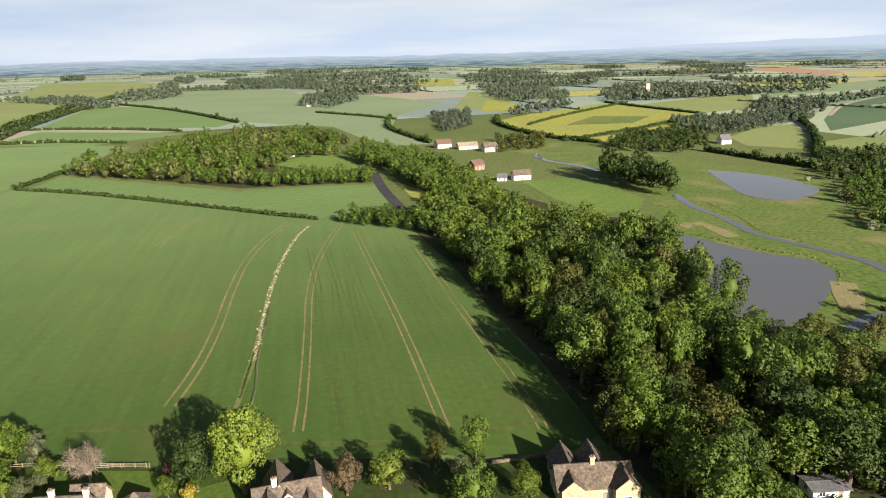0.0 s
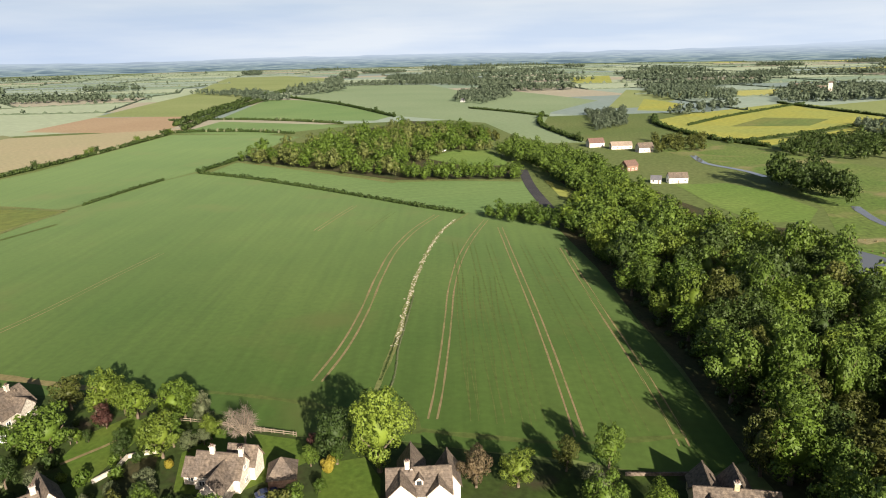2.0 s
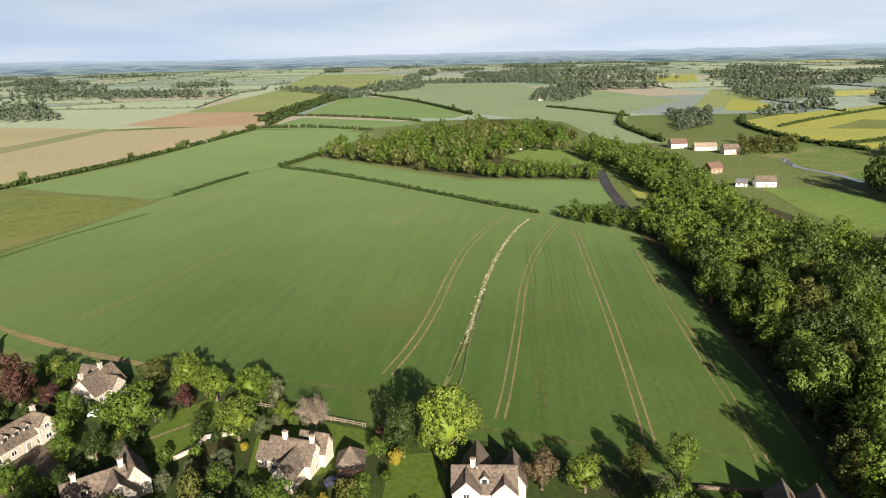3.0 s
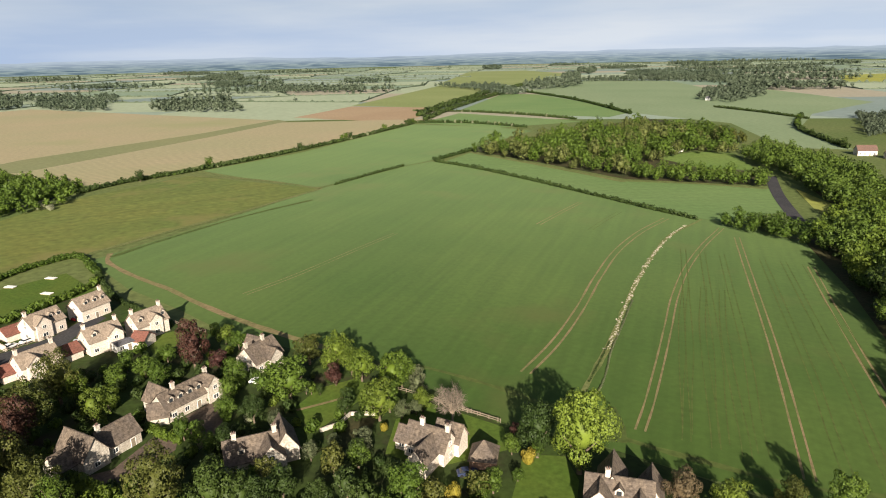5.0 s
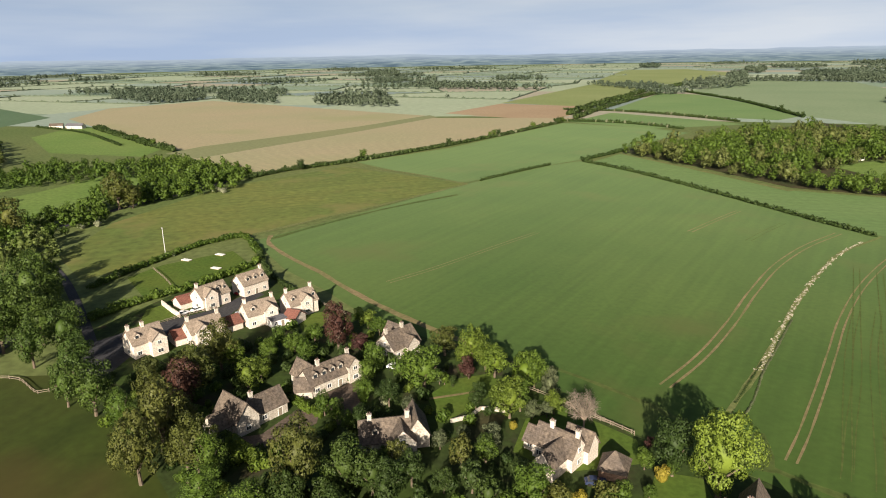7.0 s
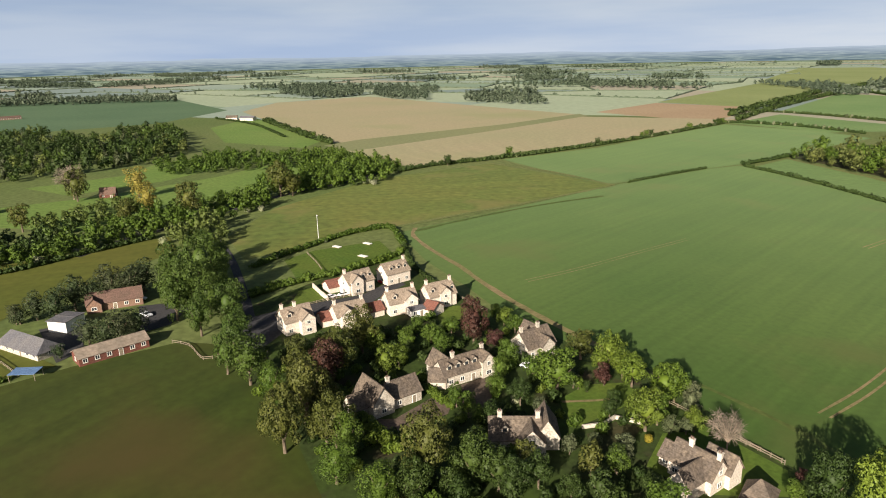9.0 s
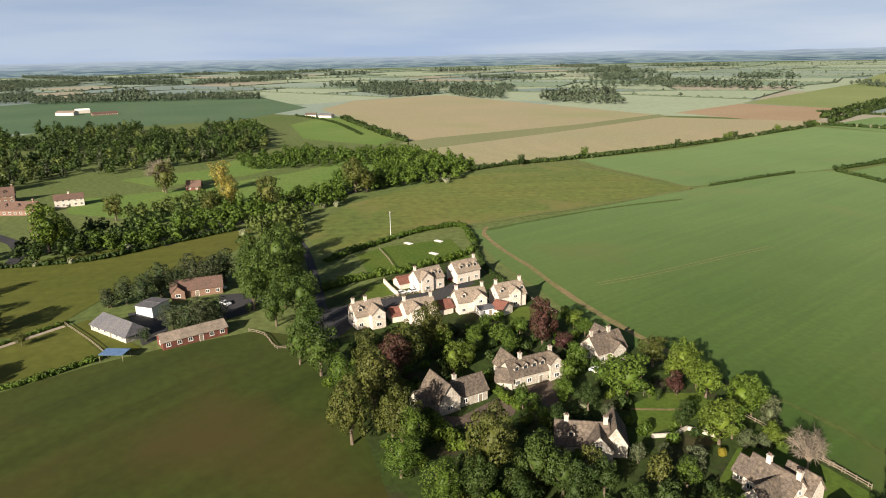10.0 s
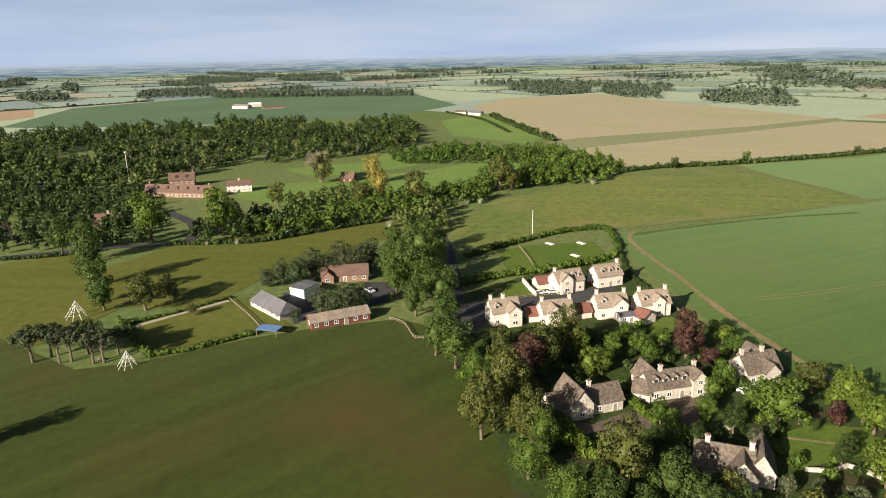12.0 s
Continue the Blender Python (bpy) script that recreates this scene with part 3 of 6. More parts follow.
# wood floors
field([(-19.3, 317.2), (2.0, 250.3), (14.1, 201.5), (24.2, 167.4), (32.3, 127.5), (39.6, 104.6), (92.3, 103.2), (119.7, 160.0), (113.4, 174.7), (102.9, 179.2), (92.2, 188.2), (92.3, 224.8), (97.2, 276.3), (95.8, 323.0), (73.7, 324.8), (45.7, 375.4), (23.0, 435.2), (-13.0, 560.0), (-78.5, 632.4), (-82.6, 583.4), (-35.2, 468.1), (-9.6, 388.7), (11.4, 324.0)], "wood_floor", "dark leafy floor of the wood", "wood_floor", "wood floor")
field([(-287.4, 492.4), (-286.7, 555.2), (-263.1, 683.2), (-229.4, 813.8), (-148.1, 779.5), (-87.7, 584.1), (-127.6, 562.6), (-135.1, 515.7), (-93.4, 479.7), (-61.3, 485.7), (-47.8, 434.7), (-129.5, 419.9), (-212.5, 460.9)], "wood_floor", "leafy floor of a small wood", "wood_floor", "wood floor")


def water(pts, name, label):
    Z[0] += 0.004
    return flat(name, [tuple(p.xy) for p in curve_points(list(pts) + [pts[0]], 4)[:-1]], M["water"], Z[0], label, "water")


water([(102.9, 291.9), (109.6, 283.7), (120.3, 267.7), (131.1, 255.6), (141.1, 248.9), (143.0, 234.6), (136.0, 221.1), (124.2, 206.0), (113.9, 193.6), (102.8, 185.5), (91.7, 179.7), (83.7, 184.3), (88.4, 225.0)], "water", "grey still lake beside the wood")
water([(178.4, 452.5), (194.1, 443.8), (213.0, 420.5), (217.0, 381.4), (187.8, 354.5), (170.5, 365.1), (170.8, 396.5)], "water", "shallow blue lake in the marsh")
water([(115.8, 181.1), (125.9, 190.2), (137.1, 194.3), (135.3, 186.2), (123.6, 178.3)], "water", "small pond by the wood")
ribbon("water", [(131.4, 375.1), (130.5, 345.6), (134.7, 325.8), (137.2, 308.1), (137.4, 290.4), (146.4, 272.9), (155.4, 258.8), (161.4, 246.1), (163.9, 226.9)], 4.6, M["water"], Z[0] + 0.004, "narrow winding grey river", "water", ragged=0.7)
ribbon("water", [(73.2, 548.0), (77.0, 511.1), (89.1, 493.0), (100.3, 476.2), (106.5, 458.6)], 5.0, M["water"], Z[0] + 0.004, "bend of the river upstream", "water", ragged=0.3)

ZR = Z[0] + 0.008
# roads and tracks
ribbon("road", [(-50.6, 469.9), (-38.9, 408.9), (-23.5, 349.6)], 6.5, M["asphalt"], ZR, "dark road leaving the wood", "road")
ribbon("road", [(-314.5, 12.8), (-332.8, 36.7), (-343.7, 56.2), (-354.0, 77.1), (-373.5, 105.4), (-388.7, 135.3), (-403.6, 179.7), (-423.9, 227.1)], 5.5, M["asphalt"], ZR, "country road between hedges", "road")
ribbon("road", [(-307.8, -132.9), (-312.8, -121.9), (-314.6, -102.5), (-317.0, -77.7), (-314.7, -46.0), (-335.2, -43.2), (-354.9, -47.9), (-382.9, -62.7)], 6.0, M["asphalt"], ZR, "road by the park edge", "road")
ribbon("road", [(-175.2, 45.2), (-187.5, 49.2), (-201.6, 53.6), (-237.4, 61.0), (-277.7, 67.7), (-327.7, 71.2)], 3.2, M["asphalt"], ZR, "shaded lane under trees", "road")
ribbon("track", [(460.6, 809.9), (549.4, 939.1), (648.5, 1051.6), (721.0, 1113.7)], 5.0, M["paving"], ZR, "pale stony farm track", "track")
ribbon("track", [(-212.4, -50.2), (-220.3, -36.9), (-228.5, -22.2)], 2.0, M["paving"], ZR, "gravel path beside the bowling green", "path")

for pts in ([(-52.2, 319.8), (-53.2, 286.9), (-52.1, 253.7), (-48.5, 220.8), (-43.2, 190.2), (-38.5, 163.0), (-35.6, 144.7), (-33.8, 130.8)], [(-43.4, 306.0), (-30.9, 256.1), (-19.5, 210.9), (-11.2, 176.4), (-5.7, 152.2), (-0.8, 129.7)], [(-12.3, 275.1), (-1.4, 227.1), (8.0, 187.8), (14.9, 159.2), (19.1, 140.1), (20.6, 130.2)]):
    wheel_tracks(pts, "bare wheel tracks through the wheat", 2.1, 0.7)
wheel_tracks([(-79.1, 326.5), (-82.7, 293.8), (-82.0, 259.3), (-77.4, 225.3), (-71.5, 191.6), (-68.0, 164.2), (-67.3, 143.1)], "bare wheel tracks through the wheat", 2.6, 0.9)
wheel_tracks([(-129.2, 341.6), (-129.5, 314.6), (-129.1, 286.7)], "short bare wheel tracks", 2.2, 0.7)
wheel_tracks([(-103.4, 329.7), (-104.1, 308.5), (-103.8, 288.7)], "faint wheel tracks in wheat", 2.2, 0.5, "earth_green")
wheel_tracks([(-178.3, 148.1), (-177.6, 173.3), (-179.3, 208.5), (-180.4, 240.5)], "thin wheel tracks across the wheat", 2.2, 0.5)
for k in range(-3, 4):
    if k not in (0,):
        wheel_tracks([(x + k * 7.5, y) for x, y in [(-36.8, 276.8), (-22.1, 219.3), (-12.2, 180.4), (-6.2, 152.2), (-2.1, 134.5)]], "faint drill lines in the wheat", 2.0, 0.4, "earth_green")
for k in (0.0, 6.0, 12.0):
    wheel_tracks([(x + k, y) for x, y in [(-47.9, 232.8), (-41.3, 199.4), (-33.1, 166.2), (-26.6, 141.7), (-24.2, 131.7)]], "faint drill lines in the wheat", 1.8, 0.4, "earth_green")
ribbon("headland", [(-269.8, 154.8), (-257.1, 146.3), (-231.6, 141.1), (-206.3, 137.9), (-182.9, 133.6), (-158.7, 130.4), (-138.7, 129.2), (-119.0, 128.6)], 2.4, M["earth"], CROP_Z + 0.028, "bare turning strip along the field edge", "track", ragged=0.6)
ribbon("headland", [(-264.4, 151.8), (-268.0, 177.0), (-271.0, 209.5), (-271.2, 241.6), (-267.7, 278.5)], 2.5, M["earth_green"], CROP_Z + 0.028, "thin bare strip along the field edge", "track", ragged=0.6)
ribbon("headland", [(21.0, 134.5), (13.0, 131.4), (-2.1, 126.9), (-19.1, 125.9), (-39.9, 126.3), (-62.7, 131.5), (-88.8, 132.8), (-100.7, 131.3)], 1.6, M["earth_green"], CROP_Z + 0.028, "bare turning strip along the gardens", "track", ragged=0.8)
ribbon("headland", [(-44.7, 135.9), (-39.9, 128.7), (-37.9, 123.3)], 7.0, M["earth_green"], CROP_Z + 0.025, "worn ground at the end of the field path", "track", ragged=0.6)
ribbon("verge", [(-277.9, 150.4), (-279.4, 184.3), (-279.9, 216.1), (-282.4, 251.2), (-286.5, 306.1)], 3.0, M["dry_grass"], CROP_Z + 0.034, "pale dry grass margin", "verge", ragged=0.5)
ribbon("verge", [(-404.1, 298.9), (-351.3, 309.6), (-286.5, 306.1)], 4.0, M["dry_grass"], CROP_Z + 0.034, "pale dry grass margin", "verge", ragged=0.5)
ribbon("verge", [(-279.6, 481.9), (-207.7, 449.7), (-126.8, 410.5)], 4.0, M["dry_grass"], CROP_Z + 0.034, "dry grass strip below the wood", "verge", ragged=0.5)
ribbon("verge", [(-63.6, 332.5), (-69.3, 293.8), (-66.3, 248.7), (-60.7, 207.8), (-55.5, 178.3), (-53.1, 160.3), (-50.7, 141.2)], 1.7, M["dry_grass"], CROP_Z + 0.034, "strip of rough grass along the field path", "verge", ragged=0.7)
ribbon("verge", [(-46.8, 424.7), (-83.3, 424.6), (-123.1, 423.0)], 2.2, M["dry_grass"], CROP_Z + 0.034, "dry grass strip beside the trees", "verge", ragged=0.5)
ribbon("path", [(-105.3, 98.8), (-102.8, 103.0), (-100.7, 106.7), (-99.2, 110.3)], 0.9, M["earth"], ZR, "thin brown garden path", "path", ragged=0.4)
flat("bed", [(-91.8, 93.6), (-91.4, 98.8), (-91.9, 102.6), (-89.4, 104.1), (-87.0, 105.6), (-84.3, 100.2), (-86.7, 91.3)], M["wood_floor"], ZR + 0.004, "dark sunken bed behind a stone wall", "garden bed")
ribbon("verge", [(109.9, 302.7), (121.2, 308.3), (124.2, 295.4), (126.9, 283.4)], 8.0, M["reed"], ZR, "patch of dry reed between lake and river", "verge", ragged=0.9)
ribbon("verge", [(139.0, 222.1), (132.9, 208.2), (127.4, 195.8)], 7.0, M["reed"], ZR, "dry reed fringe by the lake", "verge", ragged=0.9)


# ---- trees and hedges ----
def cards(rng, centres, radii, count, size, middle, up=0.25):
    """Leaf sprays: small three-cornered blades on the outside of clumps, shaded as part of the clump they lie on."""
    n = len(centres)
    share = radii ** 2 / (radii ** 2).sum()
    k = rng.choice(n, size=count * 3, p=share)
    d = rng.normal(size=(len(k), 3))
    d[:, 2] = d[:, 2] * 0.9 + up
    d /= np.linalg.norm(d, axis=1)[:, None]
    p = centres[k] + d * radii[k, None] * rng.uniform(0.8, 1.1, (len(k), 1))
    depth = np.linalg.norm(p[:, None, :] - centres[None], axis=2) / radii[None]
    depth[np.arange(len(k)), k] = 9
    keep = np.flatnonzero(depth.min(1) > 0.8)[:count]
    p, d = p[keep], d[keep]
    out = p - middle
    out /= np.linalg.norm(out, axis=1)[:, None] + 1e-6
    nrm = d * 0.8 + out * 0.3 + rng.normal(size=p.shape) * 0.3
    nrm /= np.linalg.norm(nrm, axis=1)[:, None]
    ax = np.cross(nrm, rng.normal(size=p.shape))
    ax /= np.linalg.norm(ax, axis=1)[:, None]
    ay = np.cross(nrm, ax)
    s = size * rng.uniform(0.55, 1.4, (len(p), 1))
    q = np.stack([p - ax * s - ay * s * 0.6, p + ax * s * 0.9 - ay * s * 0.5, p + ay * s * 1.2 + ax * s * rng.uniform(-0.5, 0.5, (len(p), 1))], 1).reshape(-1, 3)
    soft = d * 0.75 + out * 0.25 + rng.normal(size=p.shape) * 0.36
    soft /= np.linalg.norm(soft, axis=1)[:, None]
    return q, np.arange(len(q)).reshape(-1, 3), np.repeat(soft, 3, 0)


def ball(c, r, seg=8, rings=5):
    """A low, faceted core that keeps a crown from being seen through."""
    v, f, m = [], [], []
    for i in range(rings + 1):
        a = math.pi * i / rings
        for k in range(seg):
            b = 2 * math.pi * k / seg
            u = (math.sin(a) * math.cos(b), math.sin(a) * math.sin(b), -math.cos(a))
            v.append((c[0] + r[0] * u[0], c[1] + r[1] * u[1], c[2] + r[2] * u[2]))
            m.append(u)
    for i in range(rings):
        for k in range(seg):
            a, b, c2, d = i * seg + k, i * seg + (k + 1) % seg, (i + 1) * seg + (k + 1) % seg, (i + 1) * seg + k
            f += [(a, b, c2), (a, c2, d)]
    return np.array(v), np.array(f), np.array(m)


def joined(parts):
    vs, fs, ms, o = [], [], [], 0
    for v, f, m in parts:
        vs.append(v)
        fs.append(f + o)
        ms.append(m)
        o += len(v)
    return np.concatenate(vs), np.concatenate(fs), np.concatenate(ms)


def crown_shape(seed, form="round", lobes=26, count=1500, size=0.05):
    """A crown of unit radius whose middle is 1.25 above the foot: boughs of leaf of uneven reach, smaller tufts on them."""
    rng = np.random.default_rng(seed)
    c, r = [], []
    lean = rng.uniform(-0.12, 0.12, 2)
    wide = rng.uniform(0.86, 1.12, 2)
    for k in range(lobes):
        u = (k + 0.5) / lobes
        z = 1 - 2 * u
        a = k * 2.39996 + rng.uniform(-0.5, 0.5)
        s = math.sqrt(1 - z * z)
        if form == "round":
            reach = 1 + 0.3 * noise.noise(Vector((s * math.cos(a) * 1.2, s * math.sin(a) * 1.2, z * 1.2 + seed * 9.7)))
            d = rng.uniform(0.52, 0.80) * reach
            taper = 1 - 0.22 * max(z, 0)
            p = (d * s * math.cos(a) * taper * wide[0] + lean[0] * z, d * s * math.sin(a) * taper * wide[1] + lean[1] * z, 1.22 + d * z * 1.15)
            rr = rng.uniform(0.16, 0.36)
        elif form == "tall":
            d = rng.uniform(0.42, 0.72)
            p = (d * s * math.cos(a), d * s * math.sin(a), 1.6 + d * z * 2.0)
            rr = rng.uniform(0.22, 0.42)
        elif form == "cone":
            zz = u * 2.6 + 0.25
            d = 0.8 * (1 - u) ** 0.8 * rng.uniform(0.7, 1.05)
            p = (d * math.cos(a), d * math.sin(a), zz)
            rr = 0.09 + 0.2 * (1 - u)
        elif form == "flat":
            d = rng.uniform(0.3, 0.95)
            p = (d * math.cos(a), d * math.sin(a), 1.85 + 0.4 * z * rng.uniform(0.3, 1))
            rr = rng.uniform(0.14, 0.3)
        else:  # shrub, down to the ground
            d = rng.uniform(0.35, 0.72)
            p = (d * s * math.cos(a) * wide[0], d * s * math.sin(a) * wide[1], 0.62 + 0.62 * d * z)
            rr = rng.uniform(0.24, 0.42)
        c.append(p)
        r.append(rr)
        for _ in range(2 if lobes > 12 else 0):
            w = rng.normal(size=3)
            w[2] += 0.5
            w /= np.linalg.norm(w)
            c.append(tuple(np.array(p) + w * rr * rng.uniform(0.75, 1.05)))
            r.append(rr * rng.uniform(0.3, 0.55))
    c, r = np.array(c), np.array(r)
    core = {"round": ((0, 0, 1.15), (0.4, 0.4, 0.46)), "tall": ((0, 0, 1.55), (0.36, 0.36, 0.95)), "cone": ((0, 0, 1.1), (0.34, 0.34, 0.85)),
            "flat": ((0, 0, 1.85), (0.45, 0.45, 0.12)), "shrub": ((0, 0, 0.45), (0.55, 0.55, 0.48))}[form]
    parts = [cards(rng, c, r, count, size, np.array((0, 0, core[0][2] - 0.25)))]
    parts.append(ball(*core) if count > 500 else ball(*core, 6, 3))
    return joined(parts)


def leafy(name, v, f, m, material):
    """A mesh of leaf blades that carries the normals of its clumps."""
    me = bpy.data.meshes.new(name)
    me.from_pydata(v.tolist(), [], f.tolist())
    me.polygons.foreach_set("use_smooth", [True] * len(me.polygons))
    me.normals_split_custom_set_from_vertices(m.tolist())
    me.materials.append(material)
    return me


def limb(verts, faces, a, b, ra, rb, seg=6):
    d = (b - a).normalized()
    s = d.orthogonal().normalized()
    t = d.cross(s)
    o = len(verts)
    for q, r in ((a, ra), (b, rb)):
        verts += [tuple(q + (s * math.cos(2 * math.pi * k / seg) + t * math.sin(2 * math.pi * k / seg)) * r) for k in range(seg)]
    faces += [(o + k, o + (k + 1) % seg, o + seg + (k + 1) % seg, o + seg + k) for k in range(seg)]


def trunk_mesh(seed, form):
    rng = random.Random(seed)
    v, f = [], []
    top = {"round": 1.1, "tall": 2.0, "cone": 2.5, "flat": 1.8, "shrub": 0.5}[form]
    mid = Vector((rng.uniform(-0.04, 0.04), rng.uniform(-0.04, 0.04), top * 0.45))
    limb(v, f, Vector((0, 0, -0.02)), mid, 0.085, 0.06, 7)
    limb(v, f, mid, Vector((0, 0, top)), 0.06, 0.02, 6)
    for k in range(5 if form != "cone" else 0):
        a = k * 1.26 + rng.uniform(-0.3, 0.3)
        limb(v, f, mid * rng.uniform(0.85, 1.3), Vector((math.cos(a) * 0.5, math.sin(a) * 0.5, top * rng.uniform(0.9, 1.25))), 0.035, 0.012, 5)
    return v, f


TREES = {}


def plant(spots, form, leaf, label, category="tree", group="", seeds=(1, 2, 3), detail=1.0, bark="bark", stretch=1.0, name="tree"):
    """Notes where trees of one look stand; grow() then builds and copies them."""
    rng = random.Random(len(TREES) * 7 + len(spots))
    for i, s in enumerate(spots):
        key = (form, leaf, label, category, group, seeds[i % len(seeds)], detail, bark, name)
        x, y, r = s
        m = pose(x, y, 0, 0, 0, rng.uniform(0, 360)) @ Matrix.Diagonal((r * rng.uniform(0.95, 1.05), r * rng.uniform(0.95, 1.05), r * stretch * rng.uniform(0.88, 1.2), 1))
        TREES.setdefault(key, []).append(m)


CROWNS = {}


def grow():
    for (form, leaf, label, category, group, seed, detail, bark, name), spots in TREES.items():
        root = tagged(new(name), label, category, group)
        key = (form, leaf, seed, detail)
        if key not in CROWNS:
            lob = {"round": 20, "tall": 26, "cone": 40, "flat": 20, "shrub": 12}[form]
            v, f, m = crown_shape(seed, form, lob, int((2300 if form != "shrub" else 900) * detail), 0.047 / math.sqrt(detail) * (1.4 if form == "shrub" else 1))
            me = leafy("crown", v, f, m, M[leaf])
            CROWNS[key] = me
        new("crown", CROWNS[key]).parent = root
        tk = ("trunk", form, seed, bark)
        if tk not in CROWNS:
            me = bpy.data.meshes.new("trunk")
            me.from_pydata(*(lambda p: (p[0], [], p[1]))(trunk_mesh(seed, form)))
            me.materials.append(M[bark])
            CROWNS[tk] = me
        new("trunk", CROWNS[tk]).parent = root
        for m in spots[1:]:
            copy_thing(root, m)
        root.matrix_basis = spots[0]


def inside(p, poly):
    c = False
    for i in range(len(poly)):
        (x1, y1), (x2, y2) = poly[i - 1], poly[i]
        if (y1 > p[1]) != (y2 > p[1]) and p[0] < (x2 - x1) * (p[1] - y1) / (y2 - y1) + x1:
            c = not c
    return c


def scatter(poly, gap, rmin, rmax, seed):
    """Places inside an outline, no two nearer than gap."""
    rng = random.Random(seed)
    xs, ys = [p[0] for p in poly], [p[1] for p in poly]
    out, cells = [], {}
    tries = int((max(xs) - min(xs)) * (max(ys) - min(ys)) / gap ** 2 * 9)
    for _ in range(min(tries, 40000)):
        p = (rng.uniform(min(xs), max(xs)), rng.uniform(min(ys), max(ys)))
        i, j = int(p[0] // gap), int(p[1] // gap)
        near = [q for a in (-1, 0, 1) for b in (-1, 0, 1) for q in cells.get((i + a, j + b), ())]
        if all((p[0] - q[0]) ** 2 + (p[1] - q[1]) ** 2 > gap * gap for q in near) and inside(p, poly):
            out.append((*p, rng.uniform(rmin, rmax)))
            cells.setdefault((i, j), []).append(p)
    return out


SHAPES = {}


def mass(name, spots, leaf, label, category, per=14, lobes=9, size=0.17, form="round", stretch=1.0, kind="stuff", seed=3):
    """Many small trees or bushes far off, in one mesh."""
    key = (seed % 5, form, lobes, per, size)
    if key not in SHAPES:
        SHAPES[key] = [crown_shape(seed % 5 + k, form, lobes, int(per * lobes * 1.15), size * 0.88) for k in range(4)]
    shapes = SHAPES[key]
    rng = np.random.default_rng(seed)
    parts = []
    for i, (x, y, r) in enumerate(spots):
        v, f, m = shapes[i % 4]
        a = rng.uniform(0, 6.28)
        c, s = math.cos(a), math.sin(a)
        turn = np.array(((c, s, 0), (-s, c, 0), (0, 0, 1)))
        parts.append(((v @ turn) * (r, r, r * stretch * rng.uniform(0.8, 1.2)) + (x, y, 0), f, m @ turn))
    v, f, m = joined(parts)
    return tagged(new(name, leafy(name, v, f, m, M[leaf])), label, category, kind=kind)


def hedge(pts, r, label, leaf="leaf_hedge", gap=1.0, seed=1, per=12, lobes=7, size=0.2, kind=""):
    line = curve_points(pts, r * gap)
    rng = random.Random(seed)
    spots = [(q.x + rng.uniform(-0.2, 0.2) * r, q.y + rng.uniform(-0.2, 0.2) * r, r * rng.uniform(0.8, 1.2)) for q in line]
    return mass("hedge", spots, leaf, label, "hedge", per, lobes, size, "shrub", kind=kind, seed=seed)


# the long wood beside the lake
WOOD = [(-12.2, 310.0), (4.7, 253.8), (17.3, 206.4), (26.7, 169.1), (33.4, 145.0), (35.9, 127.4), (41.2, 111.3), (40.5, 94.2), (92.3, 93.0), (114.6, 136.7), (108.1, 155.5), (98.3, 164.3), (87.8, 171.3), (84.2, 194.1), (85.1, 230.2), (85.2, 268.5), (67.1, 283.0), (41.3, 314.6), (25.2, 359.3), (3.8, 387.4)]
places = [q for q in scatter(WOOD, 7.3, 4.6, 7.2, 11) if math.hypot(q[0] - 66, q[1] - 100) > 10]
rngw = random.Random(4)
looks = [("round", "leaf_wood", "broad green oak in full young leaf"), ("round", "leaf", "broad green beech in young leaf"), ("tall", "leaf", "tall green ash in leaf"), ("round", "leaf_dark", "dark green sycamore in leaf"),
         ("round", "leaf_lime", "fresh lime green maple tree"), ("round", "leaf_olive", "olive tree just coming into leaf")]
places.sort(key=lambda q: math.hypot(q[0], q[1]))
for p in places[:135]:
    k = rngw.choices(range(6), (5, 3, 1.5, 3.2, 2, 1.2))[0]
    plant([(p[0], p[1], p[2] * (0.72 if looks[k][0] == "tall" else 1))], looks[k][0], looks[k][1], looks[k][2], "tree", "trees of the long wood", seeds=(1 + rngw.randrange(4),), detail=1.3 if math.hypot(p[0], p[1]) < 215 else 0.6, stretch=rngw.uniform(0.8, 1.3))

rest = places[135:]
for k, (leaf, lab) in enumerate((("leaf_wood", "far half of the long wood in leaf"), ("leaf_lime", "sunlit maples of the long wood"), ("leaf_wood", "oaks of the long wood in leaf"), ("leaf_lime", "fresh green trees of the long wood"))):
    mass("woodland", rest[k::4], leaf, lab, "woodland", 38, 18, 0.08, seed=40 + k)

mass("undergrowth", scatter(WOOD, 5.0, 1.3, 2.6, 19), "leaf_dark", "dark bushes under the wood's trees", "undergrowth", 10, 7, 0.2, "shrub")
# upper end of the wood, along the road
mass("woodland", scatter([(-78.7, 537.3), (-70.1, 581.6), (-11.9, 505.7), (15.1, 422.1), (25.9, 369.5), (3.6, 376.2), (-9.5, 380.6), (-34.3, 454.4)], 6.5, 4.5, 6.0, 12), "leaf_wood", "dense green trees along the road", "woodland", 26, 14, 0.1)
